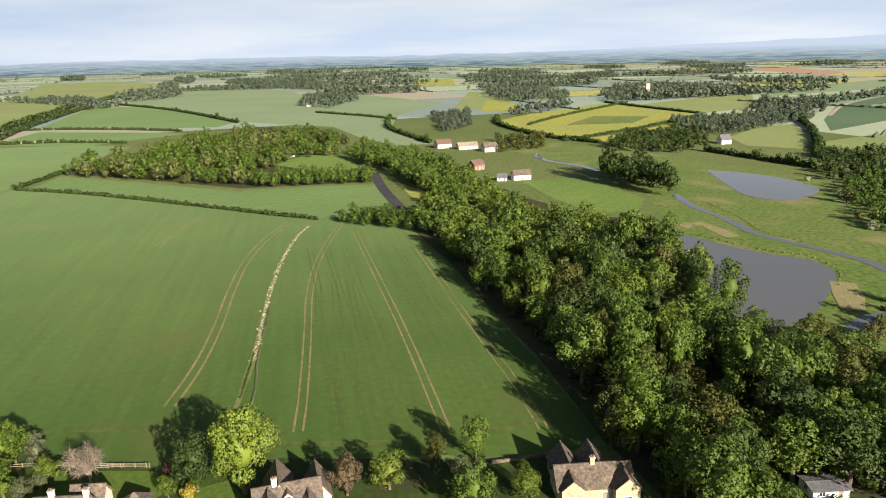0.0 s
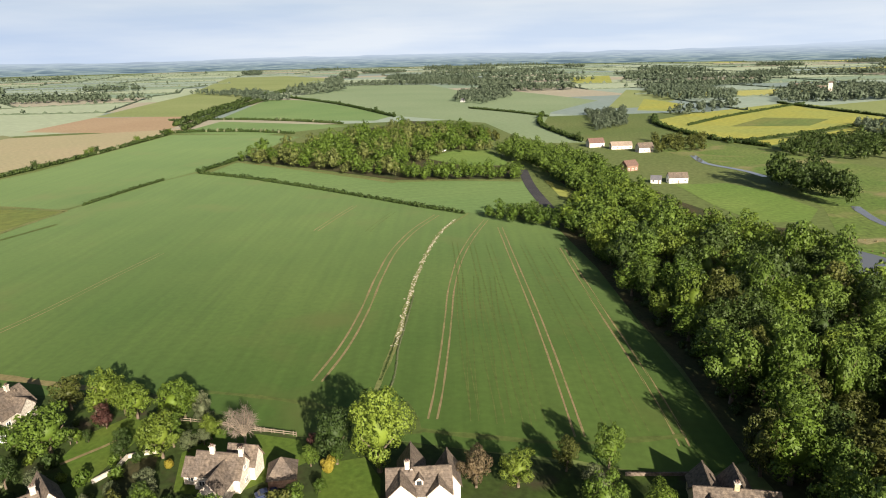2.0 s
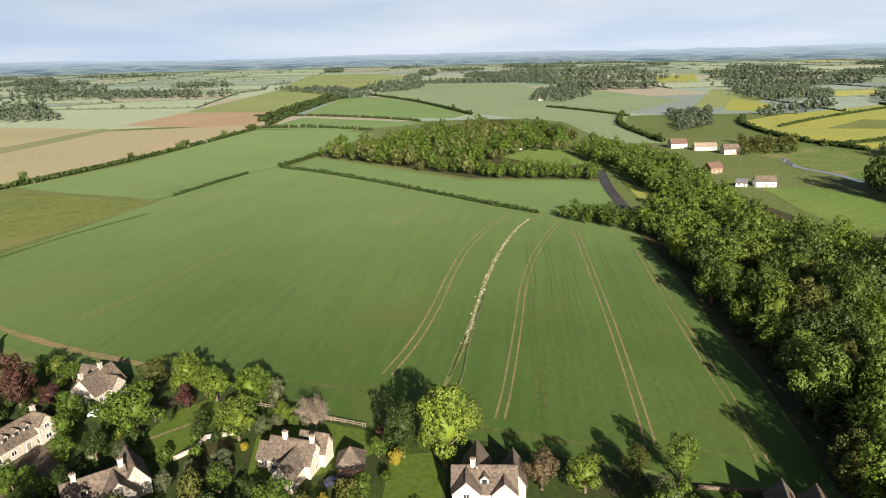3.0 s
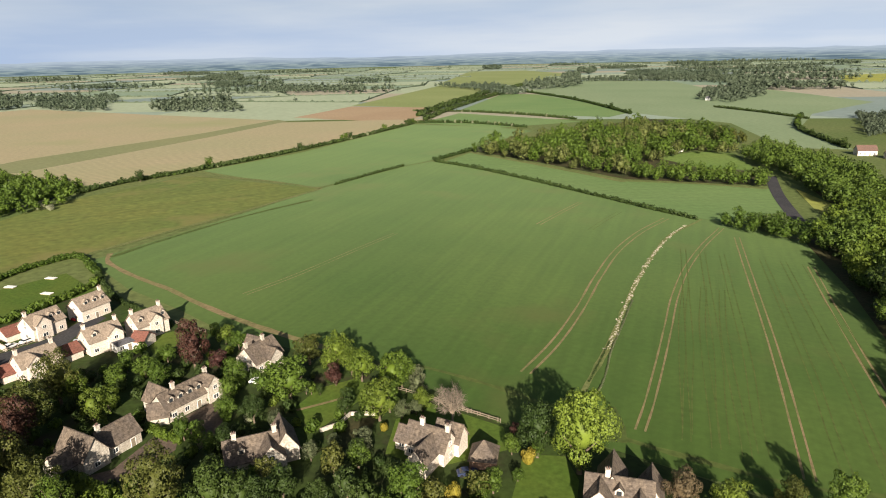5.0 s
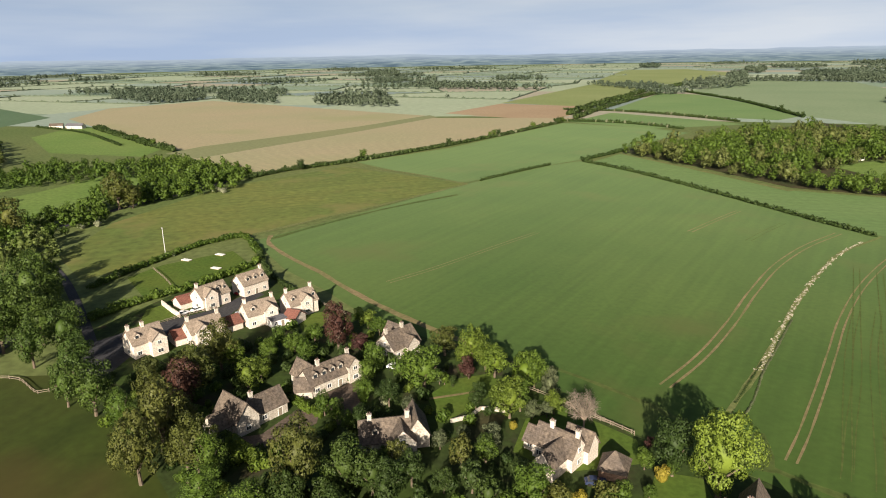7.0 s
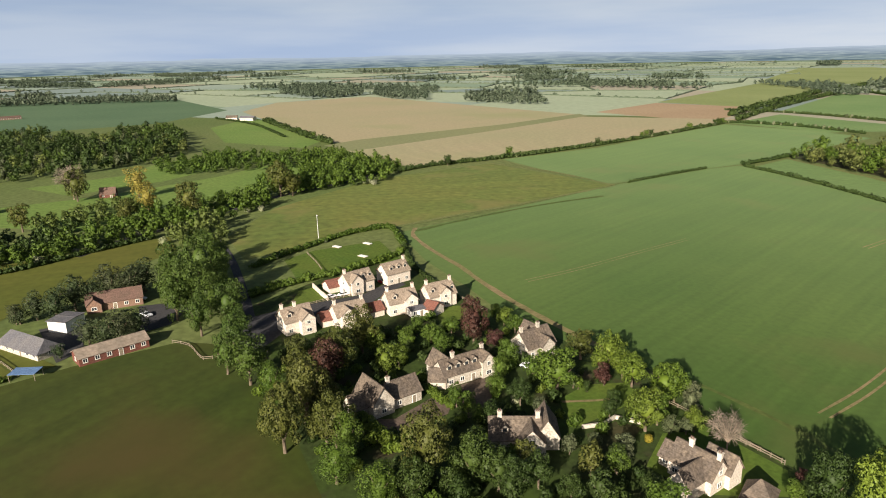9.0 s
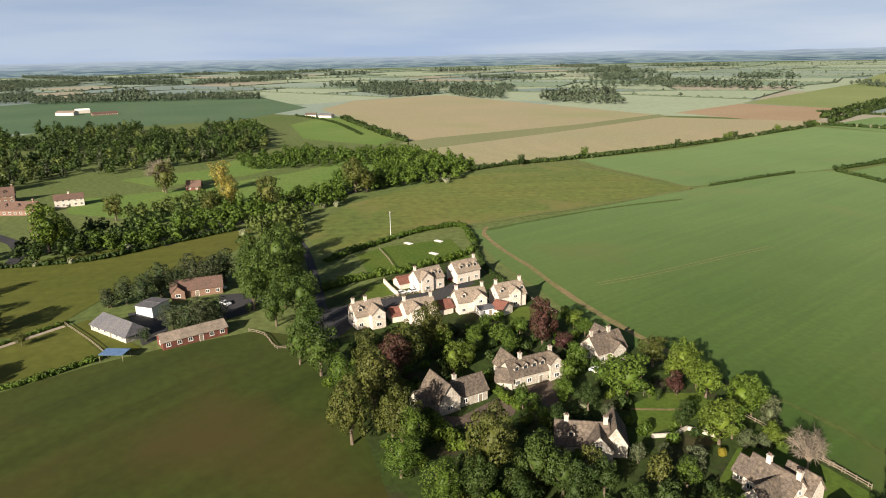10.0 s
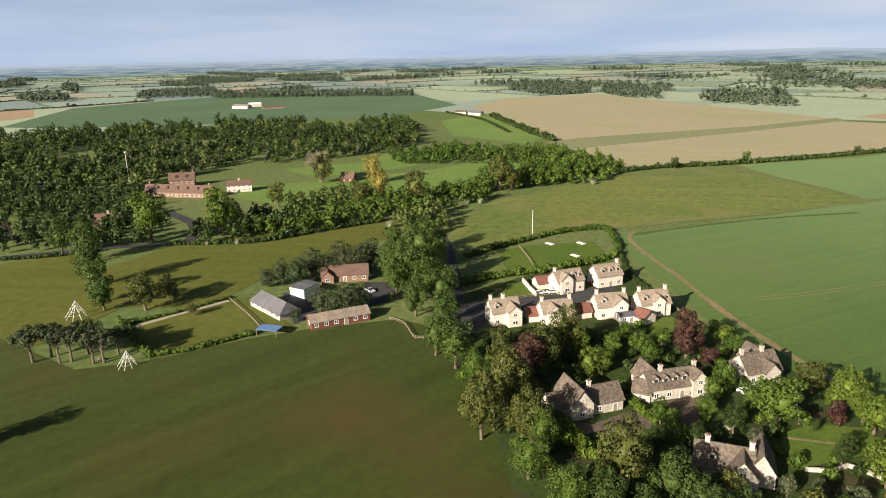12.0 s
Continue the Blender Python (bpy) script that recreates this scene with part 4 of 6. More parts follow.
# wood round the glade
W2 = scatter([(-281.8, 482.2), (-270.0, 521.3), (-240.1, 620.9), (-201.6, 711.5), (-131.7, 690.0), (-86.2, 557.0), (-118.7, 542.5), (-128.8, 498.9), (-138.8, 466.1), (-133.2, 420.3), (-208.6, 451.9)], 8.5, 3.2, 7.5, 13)
mass("woodland", W2[0::3], "leaf_spring", "mixed wood in opening olive leaf", "woodland", 26, 14, 0.1)
mass("woodland", W2[1::3], "leaf", "mixed wood in dull green leaf", "woodland", 26, 14, 0.1, seed=7)
mass("woodland", W2[2::3], "leaf", "mixed wood in fresh leaf", "woodland", 26, 14, 0.1, seed=17)
mass("woodland", scatter([(-132.6, 443.8), (-87.5, 447.3), (-55.4, 452.4), (-46.3, 426.6), (-83.0, 422.7), (-125.2, 417.6)], 6.5, 3.5, 5.0, 14), "leaf", "row of trees below the glade", "woodland", 26, 14, 0.1)
mass("woodland", scatter([(-53.7, 324.5), (-51.8, 335.2), (-28.6, 329.6), (-15.0, 312.4), (-16.5, 304.0), (-49.9, 317.3)], 5.0, 3.0, 4.2, 15), "leaf", "thick copse at the field corner", "woodland", 26, 14, 0.1)
mass("woodland", scatter([(97.1, 413.4), (107.9, 403.0), (129.4, 364.4), (135.1, 386.2), (127.6, 436.2), (109.6, 446.9)], 7.0, 5.0, 7.5, 16), "leaf_dark", "clump of tall trees by the marsh", "woodland", 26, 14, 0.1, stretch=1.25)
# the wood beyond the hotel
W3 = scatter([(-777.2, -311.9), (-865.5, -311.3), (-887.6, -177.4), (-884.2, -78.6), (-868.7, 17.6), (-802.5, 94.8), (-865.8, 139.2), (-828.5, 165.2), (-596.5, 120.8), (-565.5, 65.5), (-545.2, -0.2), (-535.4, -51.1), (-468.0, -95.4), (-467.3, -174.8), (-420.4, -181.5)], 8.6, 3.0, 6.6, 18)
W3 = [q for q in W3 if noise.noise(Vector((q[0] * 0.02, q[1] * 0.02, 4))) > -0.22]
mass("woodland", W3[0::4], "leaf_dark", "deep mixed wood behind the hotel", "woodland", 18, 11, 0.145, stretch=1.1)
mass("woodland", W3[1::4], "leaf_hedge", "deep green wood behind the hotel", "woodland", 18, 11, 0.145, seed=9)
mass("woodland", W3[2::4], "leaf_lane", "deep wood in green leaf", "woodland", 18, 11, 0.145, seed=19)
mass("woodland", [(x, y, r * 0.8) for x, y, r in W3[3::8]], "leaf_pine", "dark spruces in the deep wood", "woodland", 12, 16, 0.13, "cone", seed=21)
mass("woodland", W3[7::8], "leaf_spring", "fresh green trees in the deep wood", "woodland", 18, 11, 0.145, seed=22)
# hedgerow woods of the middle distance
BELTS = [0]


def belt(poly, leaf):
    i = BELTS[0]
    BELTS[0] += 1
    mass("woodland", scatter(poly, 6.6, 2.2, 4.6, 30 + i), leaf, "belt of trees among the fields", "woodland", 16, 11, 0.15, seed=30 + i)


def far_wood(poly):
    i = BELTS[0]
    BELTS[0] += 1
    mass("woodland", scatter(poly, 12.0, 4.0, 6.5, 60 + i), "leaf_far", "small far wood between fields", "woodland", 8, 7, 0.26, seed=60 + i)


belt([(-435.5, 131.1), (-450.0, 200.1), (-439.2, 228.4), (-417.6, 223.8), (-396.1, 176.5), (-386.7, 157.1), (-382.6, 115.2)], "leaf")
belt([(-559.6, 88.7), (-573.5, 146.7), (-544.3, 189.3), (-483.6, 196.0), (-479.9, 167.0), (-506.3, 84.3)], "leaf")
belt([(-346.8, 14.7), (-375.3, 61.7), (-409.3, 123.2), (-382.6, 115.2), (-348.4, 63.2), (-315.0, 18.2), (-312.7, -8.2), (-323.3, -24.0)], "leaf")
belt([(-321.6, -18.7), (-334.1, 14.0), (-358.8, 58.8), (-389.4, 117.2), (-364.2, 117.1), (-333.0, 75.4), (-310.7, 58.9), (-324.8, 52.9), (-318.8, 23.9), (-302.4, -8.2)], "leaf")
belt([(-315.5, 51.3), (-329.6, 65.6), (-332.5, 76.8), (-307.6, 75.2), (-280.1, 60.5), (-283.2, 50.8)], "leaf_spring")
belt([(-408.0, 18.3), (-416.6, 47.1), (-391.6, 64.5), (-371.1, 41.5), (-360.4, 15.5), (-359.5, -2.5)], "leaf_spring")
belt([(-352.8, -22.6), (-364.7, 15.8), (-325.8, 13.5), (-315.2, -16.0), (-310.9, -40.7), (-324.6, -44.7)], "leaf_dark")
belt([(-478.0, -178.5), (-466.7, -91.7), (-310.1, -62.3), (-316.6, -82.3), (-315.7, -122.9)], "leaf_dark")
belt([(49.7, 633.2), (94.4, 647.8), (83.3, 570.1), (48.5, 558.0)], "leaf_olive")
belt([(141.6, 572.2), (178.5, 656.6), (254.1, 682.8), (224.5, 574.3), (186.1, 532.3), (145.8, 550.9)], "leaf_dark")
belt([(257.6, 782.6), (458.0, 867.5), (419.8, 768.6), (357.1, 718.4), (271.2, 640.8), (242.0, 664.8)], "leaf_far")
belt([(-16.2, 918.7), (34.9, 951.7), (31.1, 763.8), (-1.0, 712.9)], "leaf_far")
belt([(282.1, 509.8), (341.6, 516.7), (270.3, 404.4), (236.3, 404.3)], "leaf_dark")
belt([(231.8, 390.2), (272.5, 408.0), (197.9, 278.2), (194.3, 288.0)], "leaf")
belt([(131.7, 188.6), (149.4, 199.5), (132.6, 170.1), (120.4, 170.6)], "leaf_olive")
belt([(-540.3, 201.1), (-523.9, 228.9), (-421.8, 231.8), (-385.6, 196.7), (-382.4, 154.5), (-377.6, 136.0)], "leaf")
belt([(-256.7, 644.1), (-97.6, 671.9), (-89.0, 617.5), (-169.5, 665.4), (-238.2, 612.2)], "leaf_olive")
far_wood([(-948.9, 656.9), (-1049.4, 745.3), (-955.8, 807.4), (-833.1, 725.5), (-824.5, 695.2)])
far_wood([(-1233.0, 621.7), (-1482.0, 756.2), (-1255.6, 762.8), (-1054.9, 638.8), (-1127.3, 610.6)])
far_wood([(-1281.1, 754.0), (-1467.7, 879.6), (-1379.2, 866.2), (-1236.8, 769.3)])
far_wood([(-1348.1, 524.3), (-1434.5, 619.6), (-1363.0, 661.0), (-1293.8, 626.7), (-1249.5, 537.8)])
far_wood([(-1302.3, 1157.4), (-1421.9, 1326.4), (-1086.8, 1314.2), (-1015.3, 1207.0)])
far_wood([(-1583.6, 1292.0), (-1783.4, 1467.7), (-1681.3, 1485.0), (-1516.4, 1338.4)])
far_wood([(-245.3, 1154.6), (-281.4, 1414.2), (-196.2, 1528.9), (-158.7, 1271.7), (-177.1, 1087.9)])
far_wood([(-937.0, 1437.7), (-767.7, 1457.4), (-583.5, 1219.3), (-598.2, 1148.3), (-765.4, 1325.0)])
far_wood([(-785.3, 1742.9), (-378.7, 2043.9), (-215.3, 1799.5), (-191.6, 1597.6), (-422.4, 1795.3)])
far_wood([(-694.6, 2191.0), (-767.7, 2559.3), (-421.1, 2276.1), (-364.1, 1963.7)])
far_wood([(284.1, 1227.9), (387.7, 1542.8), (533.5, 1560.8), (608.0, 1378.1), (547.8, 1205.4), (388.9, 1132.8), (265.7, 1088.3)])
far_wood([(368.8, 1993.3), (455.1, 2358.2), (619.1, 2515.0), (521.1, 2093.1)])
far_wood([(82.1, 1330.0), (110.5, 1579.6), (203.1, 1493.3), (237.3, 1277.4), (201.5, 1133.7), (110.1, 1160.9)])
far_wood([(406.6, 898.0), (480.3, 1025.9), (565.0, 1025.6), (475.2, 846.3), (391.9, 833.4)])
far_wood([(-1571.1, -132.7), (-1806.9, -137.7), (-1550.4, 304.7), (-1415.4, 277.9), (-1499.1, 82.9)])
far_wood([(-1662.2, -310.5), (-2017.8, -345.6), (-2028.0, -168.7), (-1636.8, -125.5)])
far_wood([(1032.7, 4590.6), (1103.0, 4574.4), (1410.9, 4489.1), (1428.6, 4483.2)])
far_wood([(1604.3, 4423.9), (1635.4, 4412.5), (1820.3, 4339.5), (1821.1, 4339.0)])
far_wood([(-1506.6, 523.0), (-1721.5, 605.4), (-1388.9, 679.2), (-1302.2, 512.5)])
far_wood([(87.5, 921.0), (148.4, 1025.1), (192.8, 1083.8), (189.0, 1014.3), (105.9, 882.6)])
far_wood([(-2566.2, -268.4), (-2819.7, -273.1), (-3108.6, -89.2), (-2646.5, -87.2)])
far_wood([(565.0, 1025.6), (763.3, 1180.3), (705.4, 1089.1), (546.1, 961.2)])

# hedges


def field_hedge(pts, r, label):
    BELTS[0] += 1
    hedge(pts, r * 1.45, label, "leaf_hedge", 0.8, seed=100 + BELTS[0], per=7, lobes=5, size=0.24)


field_hedge([(-279.2, 427.5), (-238.8, 414.4), (-194.0, 394.8), (-147.9, 371.9), (-102.8, 348.4), (-66.1, 330.2)], 1.3, "low clipped field hedge")
field_hedge([(-282.4, 431.6), (-283.3, 459.9), (-284.3, 492.0)], 1.6, "low green field hedge")
field_hedge([(-286.6, 319.8), (-289.6, 358.9), (-290.1, 400.0)], 1.0, "low gappy field hedge")
field_hedge([(-414.0, 225.3), (-421.1, 260.3), (-417.4, 304.5), (-417.9, 359.3), (-423.6, 430.0), (-436.8, 525.2), (-461.8, 661.5)], 1.9, "thick flowering field hedge")
field_hedge([(-564.6, 809.2), (-478.2, 823.4), (-383.9, 806.4), (-303.0, 775.9)], 1.8, "green flowering field hedge")
field_hedge([(-479.9, 668.2), (-400.1, 689.1), (-319.7, 672.4)], 1.8, "field hedge with pale bushes")
field_hedge([(-607.3, 1272.3), (-481.9, 1147.9), (-387.9, 1036.7), (-263.8, 864.9)], 2.2, "dark green field hedge")
field_hedge([(-510.5, 744.7), (-559.2, 877.1), (-614.8, 1058.2), (-693.1, 1312.8), (-728.3, 1556.3)], 4.2, "bushy green lane hedge")
field_hedge([(-472.8, 702.1), (-518.1, 827.6), (-588.1, 1051.6), (-634.2, 1225.5)], 3.4, "white flowering lane hedge")
field_hedge([(68.5, 874.7), (64.1, 776.0), (96.3, 661.2), (138.8, 602.7)], 2.4, "dark hedge round the rape")
field_hedge([(95.8, 769.8), (156.9, 879.2), (290.8, 1081.0)], 1.6, "thin hedge between rape fields")
field_hedge([(111.9, 623.2), (196.9, 703.8), (316.2, 835.0)], 1.6, "thin hedge between rape fields")
field_hedge([(257.3, 1090.7), (292.5, 965.9), (327.2, 864.7)], 1.9, "thin green field hedge")
field_hedge([(-72.7, 906.0), (-61.8, 763.3), (-14.3, 626.5)], 2.2, "hedge along a stream")
field_hedge([(-189.3, 1005.3), (-113.6, 932.2), (-62.8, 871.9)], 1.8, "thin far field hedge")
field_hedge([(212.1, 541.4), (234.5, 490.6), (253.1, 448.2)], 2.4, "dark bushy field hedge")
field_hedge([(419.5, 819.3), (376.1, 697.6), (326.7, 588.9), (278.9, 495.8)], 3.0, "dark bushy field hedge")
field_hedge([(-867.3, 277.4), (-764.3, 265.6), (-643.0, 253.9), (-593.7, 251.6)], 3.2, "row of round bushes")
field_hedge([(-959.3, 237.8), (-835.2, 251.9), (-679.2, 236.1)], 1.5, "thin green lane hedge")
field_hedge([(-312.0, -53.0), (-304.8, -15.7), (-314.5, 12.8), (-326.7, 47.4)], 1.4, "low hedge beside the playing field")
field_hedge([(-308.9, -120.6), (-307.9, -98.4), (-311.5, -81.2)], 1.0, "low clipped park hedge")
hedge([(-187.6, -41.2), (-188.7, -31.5), (-192.5, -20.8), (-195.8, -12.8)], 1.3, "clipped hedge of the bowling green", "leaf", 0.7, 140, 14, 8, 0.17)
hedge([(-217.5, -54.5), (-200.3, -47.2), (-187.7, -41.7)], 1.5, "clipped hedge of the bowling green", "leaf", 0.7, 141, 14, 8, 0.17)
hedge([(-215.6, -51.3), (-222.0, -37.1), (-231.2, -21.4)], 0.9, "low hedge by the path", "leaf", 0.7, 142, 14, 8, 0.17)
hedge([(-220.5, 59.8), (-224.8, 74.1), (-226.1, 92.6), (-230.8, 115.9), (-235.7, 128.3)], 2.2, "flowering boundary hedge behind the houses", "leaf", 0.7, 143, 16, 9, 0.16)
hedge([(-253.8, 71.4), (-262.2, 86.4), (-270.5, 105.0), (-277.7, 124.5), (-275.7, 143.5), (-246.5, 135.2)], 2.0, "bushy green paddock hedge", "leaf", 0.7, 144, 16, 9, 0.16)
hedge([(-139.7, 56.4), (-125.9, 55.8), (-116.3, 55.6), (-109.2, 56.1)], 2.0, "tall clipped garden hedge", "leaf_lime", 0.6, 145, 26, 10, 0.13)
hedge([(-128.4, 75.6), (-121.6, 75.5), (-117.7, 76.0)], 1.4, "clipped green drive hedge", "leaf_lime", 0.6, 146, 26, 10, 0.13)
hedge([(-246.5, 135.2), (-217.8, 123.6), (-193.2, 118.7), (-176.2, 116.8)], 1.3, "shrubby green field boundary", "leaf_hedge", 0.8, 147, 14, 8, 0.17)


def hedge_strip(a, b, h, rng):
    """A far hedge: a ragged, uneven bank of leaf with a few trees grown out of it."""
    n = max(4, int((b - a).length / 5))
    side = (b - a).orthogonal().normalized()
    verts, faces = [], []
    for k in range(n + 1):
        q = a.lerp(b, k / n) + side * rng.uniform(-0.8, 0.8)
        t = h * rng.uniform(0.5, 1.5) * (2.4 if rng.random() < 0.05 else 1)
        w = h * rng.uniform(0.6, 1.0)
        verts += [(*(q + side * w), 0), (*(q + side * w * 0.6), t * 0.8), (*(q - side * w * 0.5), t), (*(q - side * w), 0)]
        if k:
            o = 4 * k
            faces += [(o - 4 + j, o - 3 + j, o + 1 + j, o + j) for j in range(3)]
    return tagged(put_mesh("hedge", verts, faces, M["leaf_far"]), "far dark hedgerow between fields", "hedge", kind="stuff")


rngh = random.Random(77)
lone = []
for pts, dist in FAR_FIELDS:
    for a, b in ((pts[0], pts[1]), (pts[1], pts[2])):
        mid = (a + b) / 2
        if rngh.random() < 0.8 and not any(inside(p, f) for f in NEAR_FIELDS for p in (a.lerp(b, 0.2), mid, a.lerp(b, 0.8))):
            hedge_strip(a, b, rngh.uniform(1.6, 2.8), rngh)
            for _ in range(rngh.randrange(4)):
                lone.append((*a.lerp(b, rngh.random()), rngh.uniform(3, 5)))
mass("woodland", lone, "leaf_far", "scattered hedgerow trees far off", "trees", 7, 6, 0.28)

# far woods and tree belts on the plain, lying along the fields' edges
rngf = random.Random(91)
FAR_WOODS = []
for _ in range(400):
    az, far = radians(rngf.uniform(-44, 118)), rngf.uniform(1250, 4250)
    c = Vector((-math.sin(az) * far, math.cos(az) * far))
    if len(FAR_WOODS) > 62 or any(inside(c, f) for f in NEAR_FIELDS) or any((c - q).length < 330 for q in FAR_WOODS):
        continue
    FAR_WOODS.append(c)
    turn = Matrix.Rotation(radians(24 + rngf.choice((0, 0, 90)) + rngf.uniform(-12, 12)), 2)
    a, b = rngf.uniform(90, 330), rngf.uniform(22, 75)
    ring = [c + turn @ Vector((a * math.cos(k * 0.7) * rngf.uniform(0.75, 1.1), b * math.sin(k * 0.7) * rngf.uniform(0.7, 1.2))) for k in range(9)]
    spots = scatter([tuple(q) for q in ring], 15.0, 6.0, 9.5, 300 + len(FAR_WOODS))
    if len(spots) > 3:
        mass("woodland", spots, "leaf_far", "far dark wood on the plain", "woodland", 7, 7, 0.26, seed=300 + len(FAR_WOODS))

# garden and park trees, one by one
plant([(-39.4, 109.4, 7.4)], "round", "leaf_big", "great round chestnut in full pale leaf", detail=3.0, seeds=(4,), stretch=0.98)
plant([(-48.8, 110.2, 4.5)], "round", "leaf_dark", "dark tree beside the great chestnut", detail=2.0, stretch=1.2)
# trees of the shaded lane
plant([(-244.4, 40.5, 7.2), (-237.6, 48.0, 7.3), (-217.5, 39.1, 6.7), (-210.5, 43.6, 6.1), (-197.2, 45.9, 5.1), (-176.2, 42.2, 4.9), (-156.4, 39.9, 5.4), (-165.8, 36.7, 4.1), (-212.9, 33.8, 5.0), (-264.1, 55.9, 5.7), (-231.8, 35.0, 5.2), (-195.9, 37.2, 4.7), (-226.0, 51.1, 5.4), (-249.1, 57.4, 5.0), (-211.6, 51.7, 3.9), (-189.0, 47.1, 3.5)], "round", "leaf_lane", "green lane tree in full leaf", group="trees along the lane", detail=1.4, stretch=1.2)
plant([(-135.5, 46.1, 5.1), (-120.4, 45.4, 4.4), (-147.3, 60.0, 6.1), (-156.6, 71.6, 5.3), (-153.5, 51.4, 4.2), (-97.2, 56.8, 6.1), (-132.9, 50.8, 3.4)], "round", "leaf_olive", "olive garden tree in opening leaf", detail=1.8, stretch=1.1)
plant([(-106.1, 41.4, 4.4), (-114.1, 47.7, 3.7), (-94.3, 44.9, 4.6), (-145.5, 42.1, 3.7), (-136.0, 42.1, 3.2)], "tall", "leaf", "tall green boundary tree", detail=1.6, stretch=0.8)
plant([(-90.6, 62.8, 5.0), (-86.7, 66.0, 4.0), (-109.6, 89.8, 2.9), (-106.0, 78.1, 2.8), (-95.4, 105.7, 2.3), (-92.4, 51.1, 4.0), (-88.9, 57.5, 3.6)], "round", "leaf_dark", "dark green garden tree", detail=1.6)
plant([(-142.9, 55.2, 5.1), (-144.5, 100.9, 4.8)], "round", "leaf_copper", "copper beech with dark red leaves", detail=1.8, stretch=1.2)
plant([(-137.8, 103.5, 2.8), (-107.0, 113.8, 2.5)], "round", "leaf_copper", "small red-leaved garden tree", detail=1.2)
plant([(-154.1, 73.7, 4.3), (-142.5, 71.5, 3.5), (-142.8, 75.5, 2.9), (-149.8, 115.9, 3.2), (-156.3, 117.3, 2.3), (-111.3, 120.6, 4.1), (-105.5, 119.5, 4.2), (-90.3, 108.1, 3.5), (-112.7, 118.6, 2.6)], "round", "leaf_lime", "lime green garden tree", detail=1.5)
plant([(-153.2, 83.9, 2.8), (-158.4, 90.2, 2.6), (-151.7, 91.1, 3.1), (-144.6, 90.3, 3.3), (-154.0, 99.4, 2.9), (-143.5, 115.2, 3.1), (-127.4, 100.1, 3.3), (-122.5, 93.7, 2.7), (-116.7, 87.8, 2.8), (-117.4, 76.9, 2.5), (-113.2, 77.2, 2.4), (-107.8, 76.4, 2.4), (-109.3, 101.1, 5.9), (-117.4, 100.1, 2.9)], "round", "leaf", "round green garden tree", detail=1.3)
plant([(-119.5, 118.5, 4.3), (-87.9, 73.7, 3.0)], "round", "leaf_olive", "dull olive garden tree", detail=1.4)
plant([(-103.8, 91.0, 2.3), (-108.7, 105.7, 1.7), (-88.1, 85.4, 1.9)], "round", "leaf_grey", "pale grey-green garden tree", detail=1.3)
# gardens by the chestnut
plant([(-85.5, 105.1, 4.6), (-91.5, 118.4, 4.5), (-101.1, 118.0, 4.0), (-79.2, 113.4, 2.6), (-107.6, 106.3, 1.5)], "round", "leaf_lime", "lime green garden tree", detail=1.5)
plant([(-94.2, 118.5, 1.8), (-49.4, 107.3, 1.9), (-82.1, 102.2, 1.1), (-56.5, 90.0, 1.7)], "shrub", "leaf_gold", "golden yellow garden shrub", "shrub", name="shrub", detail=1.6, stretch=1.5)
plant([(-105.4, 112.9, 2.0), (-56.6, 115.4, 1.3)], "round", "leaf_copper", "small red-leaved garden shrub", "shrub", name="shrub")
plant([(-85.6, 120.4, 2.6)], "cone", "leaf_grey", "grey-green conical garden cypress", detail=1.5)
plant([(-105.4, 107.2, 1.1)], "tall", "leaf_dark", "dark clipped yew column", detail=1.2)
plant([(-81.6, 108.3, 2.1), (-80.3, 92.7, 3.1), (-87.2, 91.5, 1.7)], "round", "leaf_grey", "small grey-green garden tree", detail=1.2)
plant([(-61.8, 83.1, 3.9), (-51.0, 95.2, 2.5), (-48.7, 101.0, 1.5), (-53.7, 108.3, 2.1), (-48.9, 110.2, 1.6), (-51.9, 91.5, 2.3)], "round", "leaf", "leafy green garden tree", detail=1.4)
plant([(-83.5, 67.7, 3.5), (-90.5, 64.6, 4.1), (-83.0, 72.7, 3.2), (-93.9, 102.9, 2.0), (-78.3, 88.4, 2.5), (-77.3, 75.8, 2.5)], "round", "leaf_dark", "dark shaded garden tree", detail=1.4)
plant([(-130.5, 44.8, 6.3), (-117.7, 46.5, 5.0), (-122.0, 36.7, 5.0)], "round", "leaf_olive", "tall olive tree by the lane", detail=1.7, stretch=1.2)
# row below the great field
plant([(-19.7, 108.1, 3.6)], "round", "leaf_bronze", "bronze-leaved tree by the field", detail=1.8)
plant([(-11.8, 109.8, 4.1), (79.4, 110.7, 4.7)], "round", "leaf_lime", "bright green tree by the field", detail=1.8)
plant([(-3.1, 116.6, 2.9), (33.7, 122.4, 4.7)], "round", "leaf_olive", "olive green tree by the field", detail=1.6, stretch=1.15)
plant([(5.1, 118.6, 3.7), (4.1, 100.7, 4.6), (-90.1, 120.2, 3.5), (-85.7, 109.2, 3.2)], "round", "leaf", "leafy tree by the field", detail=1.6, stretch=1.1)
plant([(2.6, 110.2, 3.0), (-87.1, 122.3, 2.4), (-79.6, 111.2, 2.0)], "round", "leaf_grey", "grey-green tree by the field", detail=1.4)
plant([(13.9, 106.0, 3.4)], "tall", "leaf_lime", "dense upright tree by the house", detail=1.6, stretch=0.75)
plant([(40.2, 105.8, 3.1)], "cone", "leaf_dark", "dark green pointed spruce", detail=1.8)
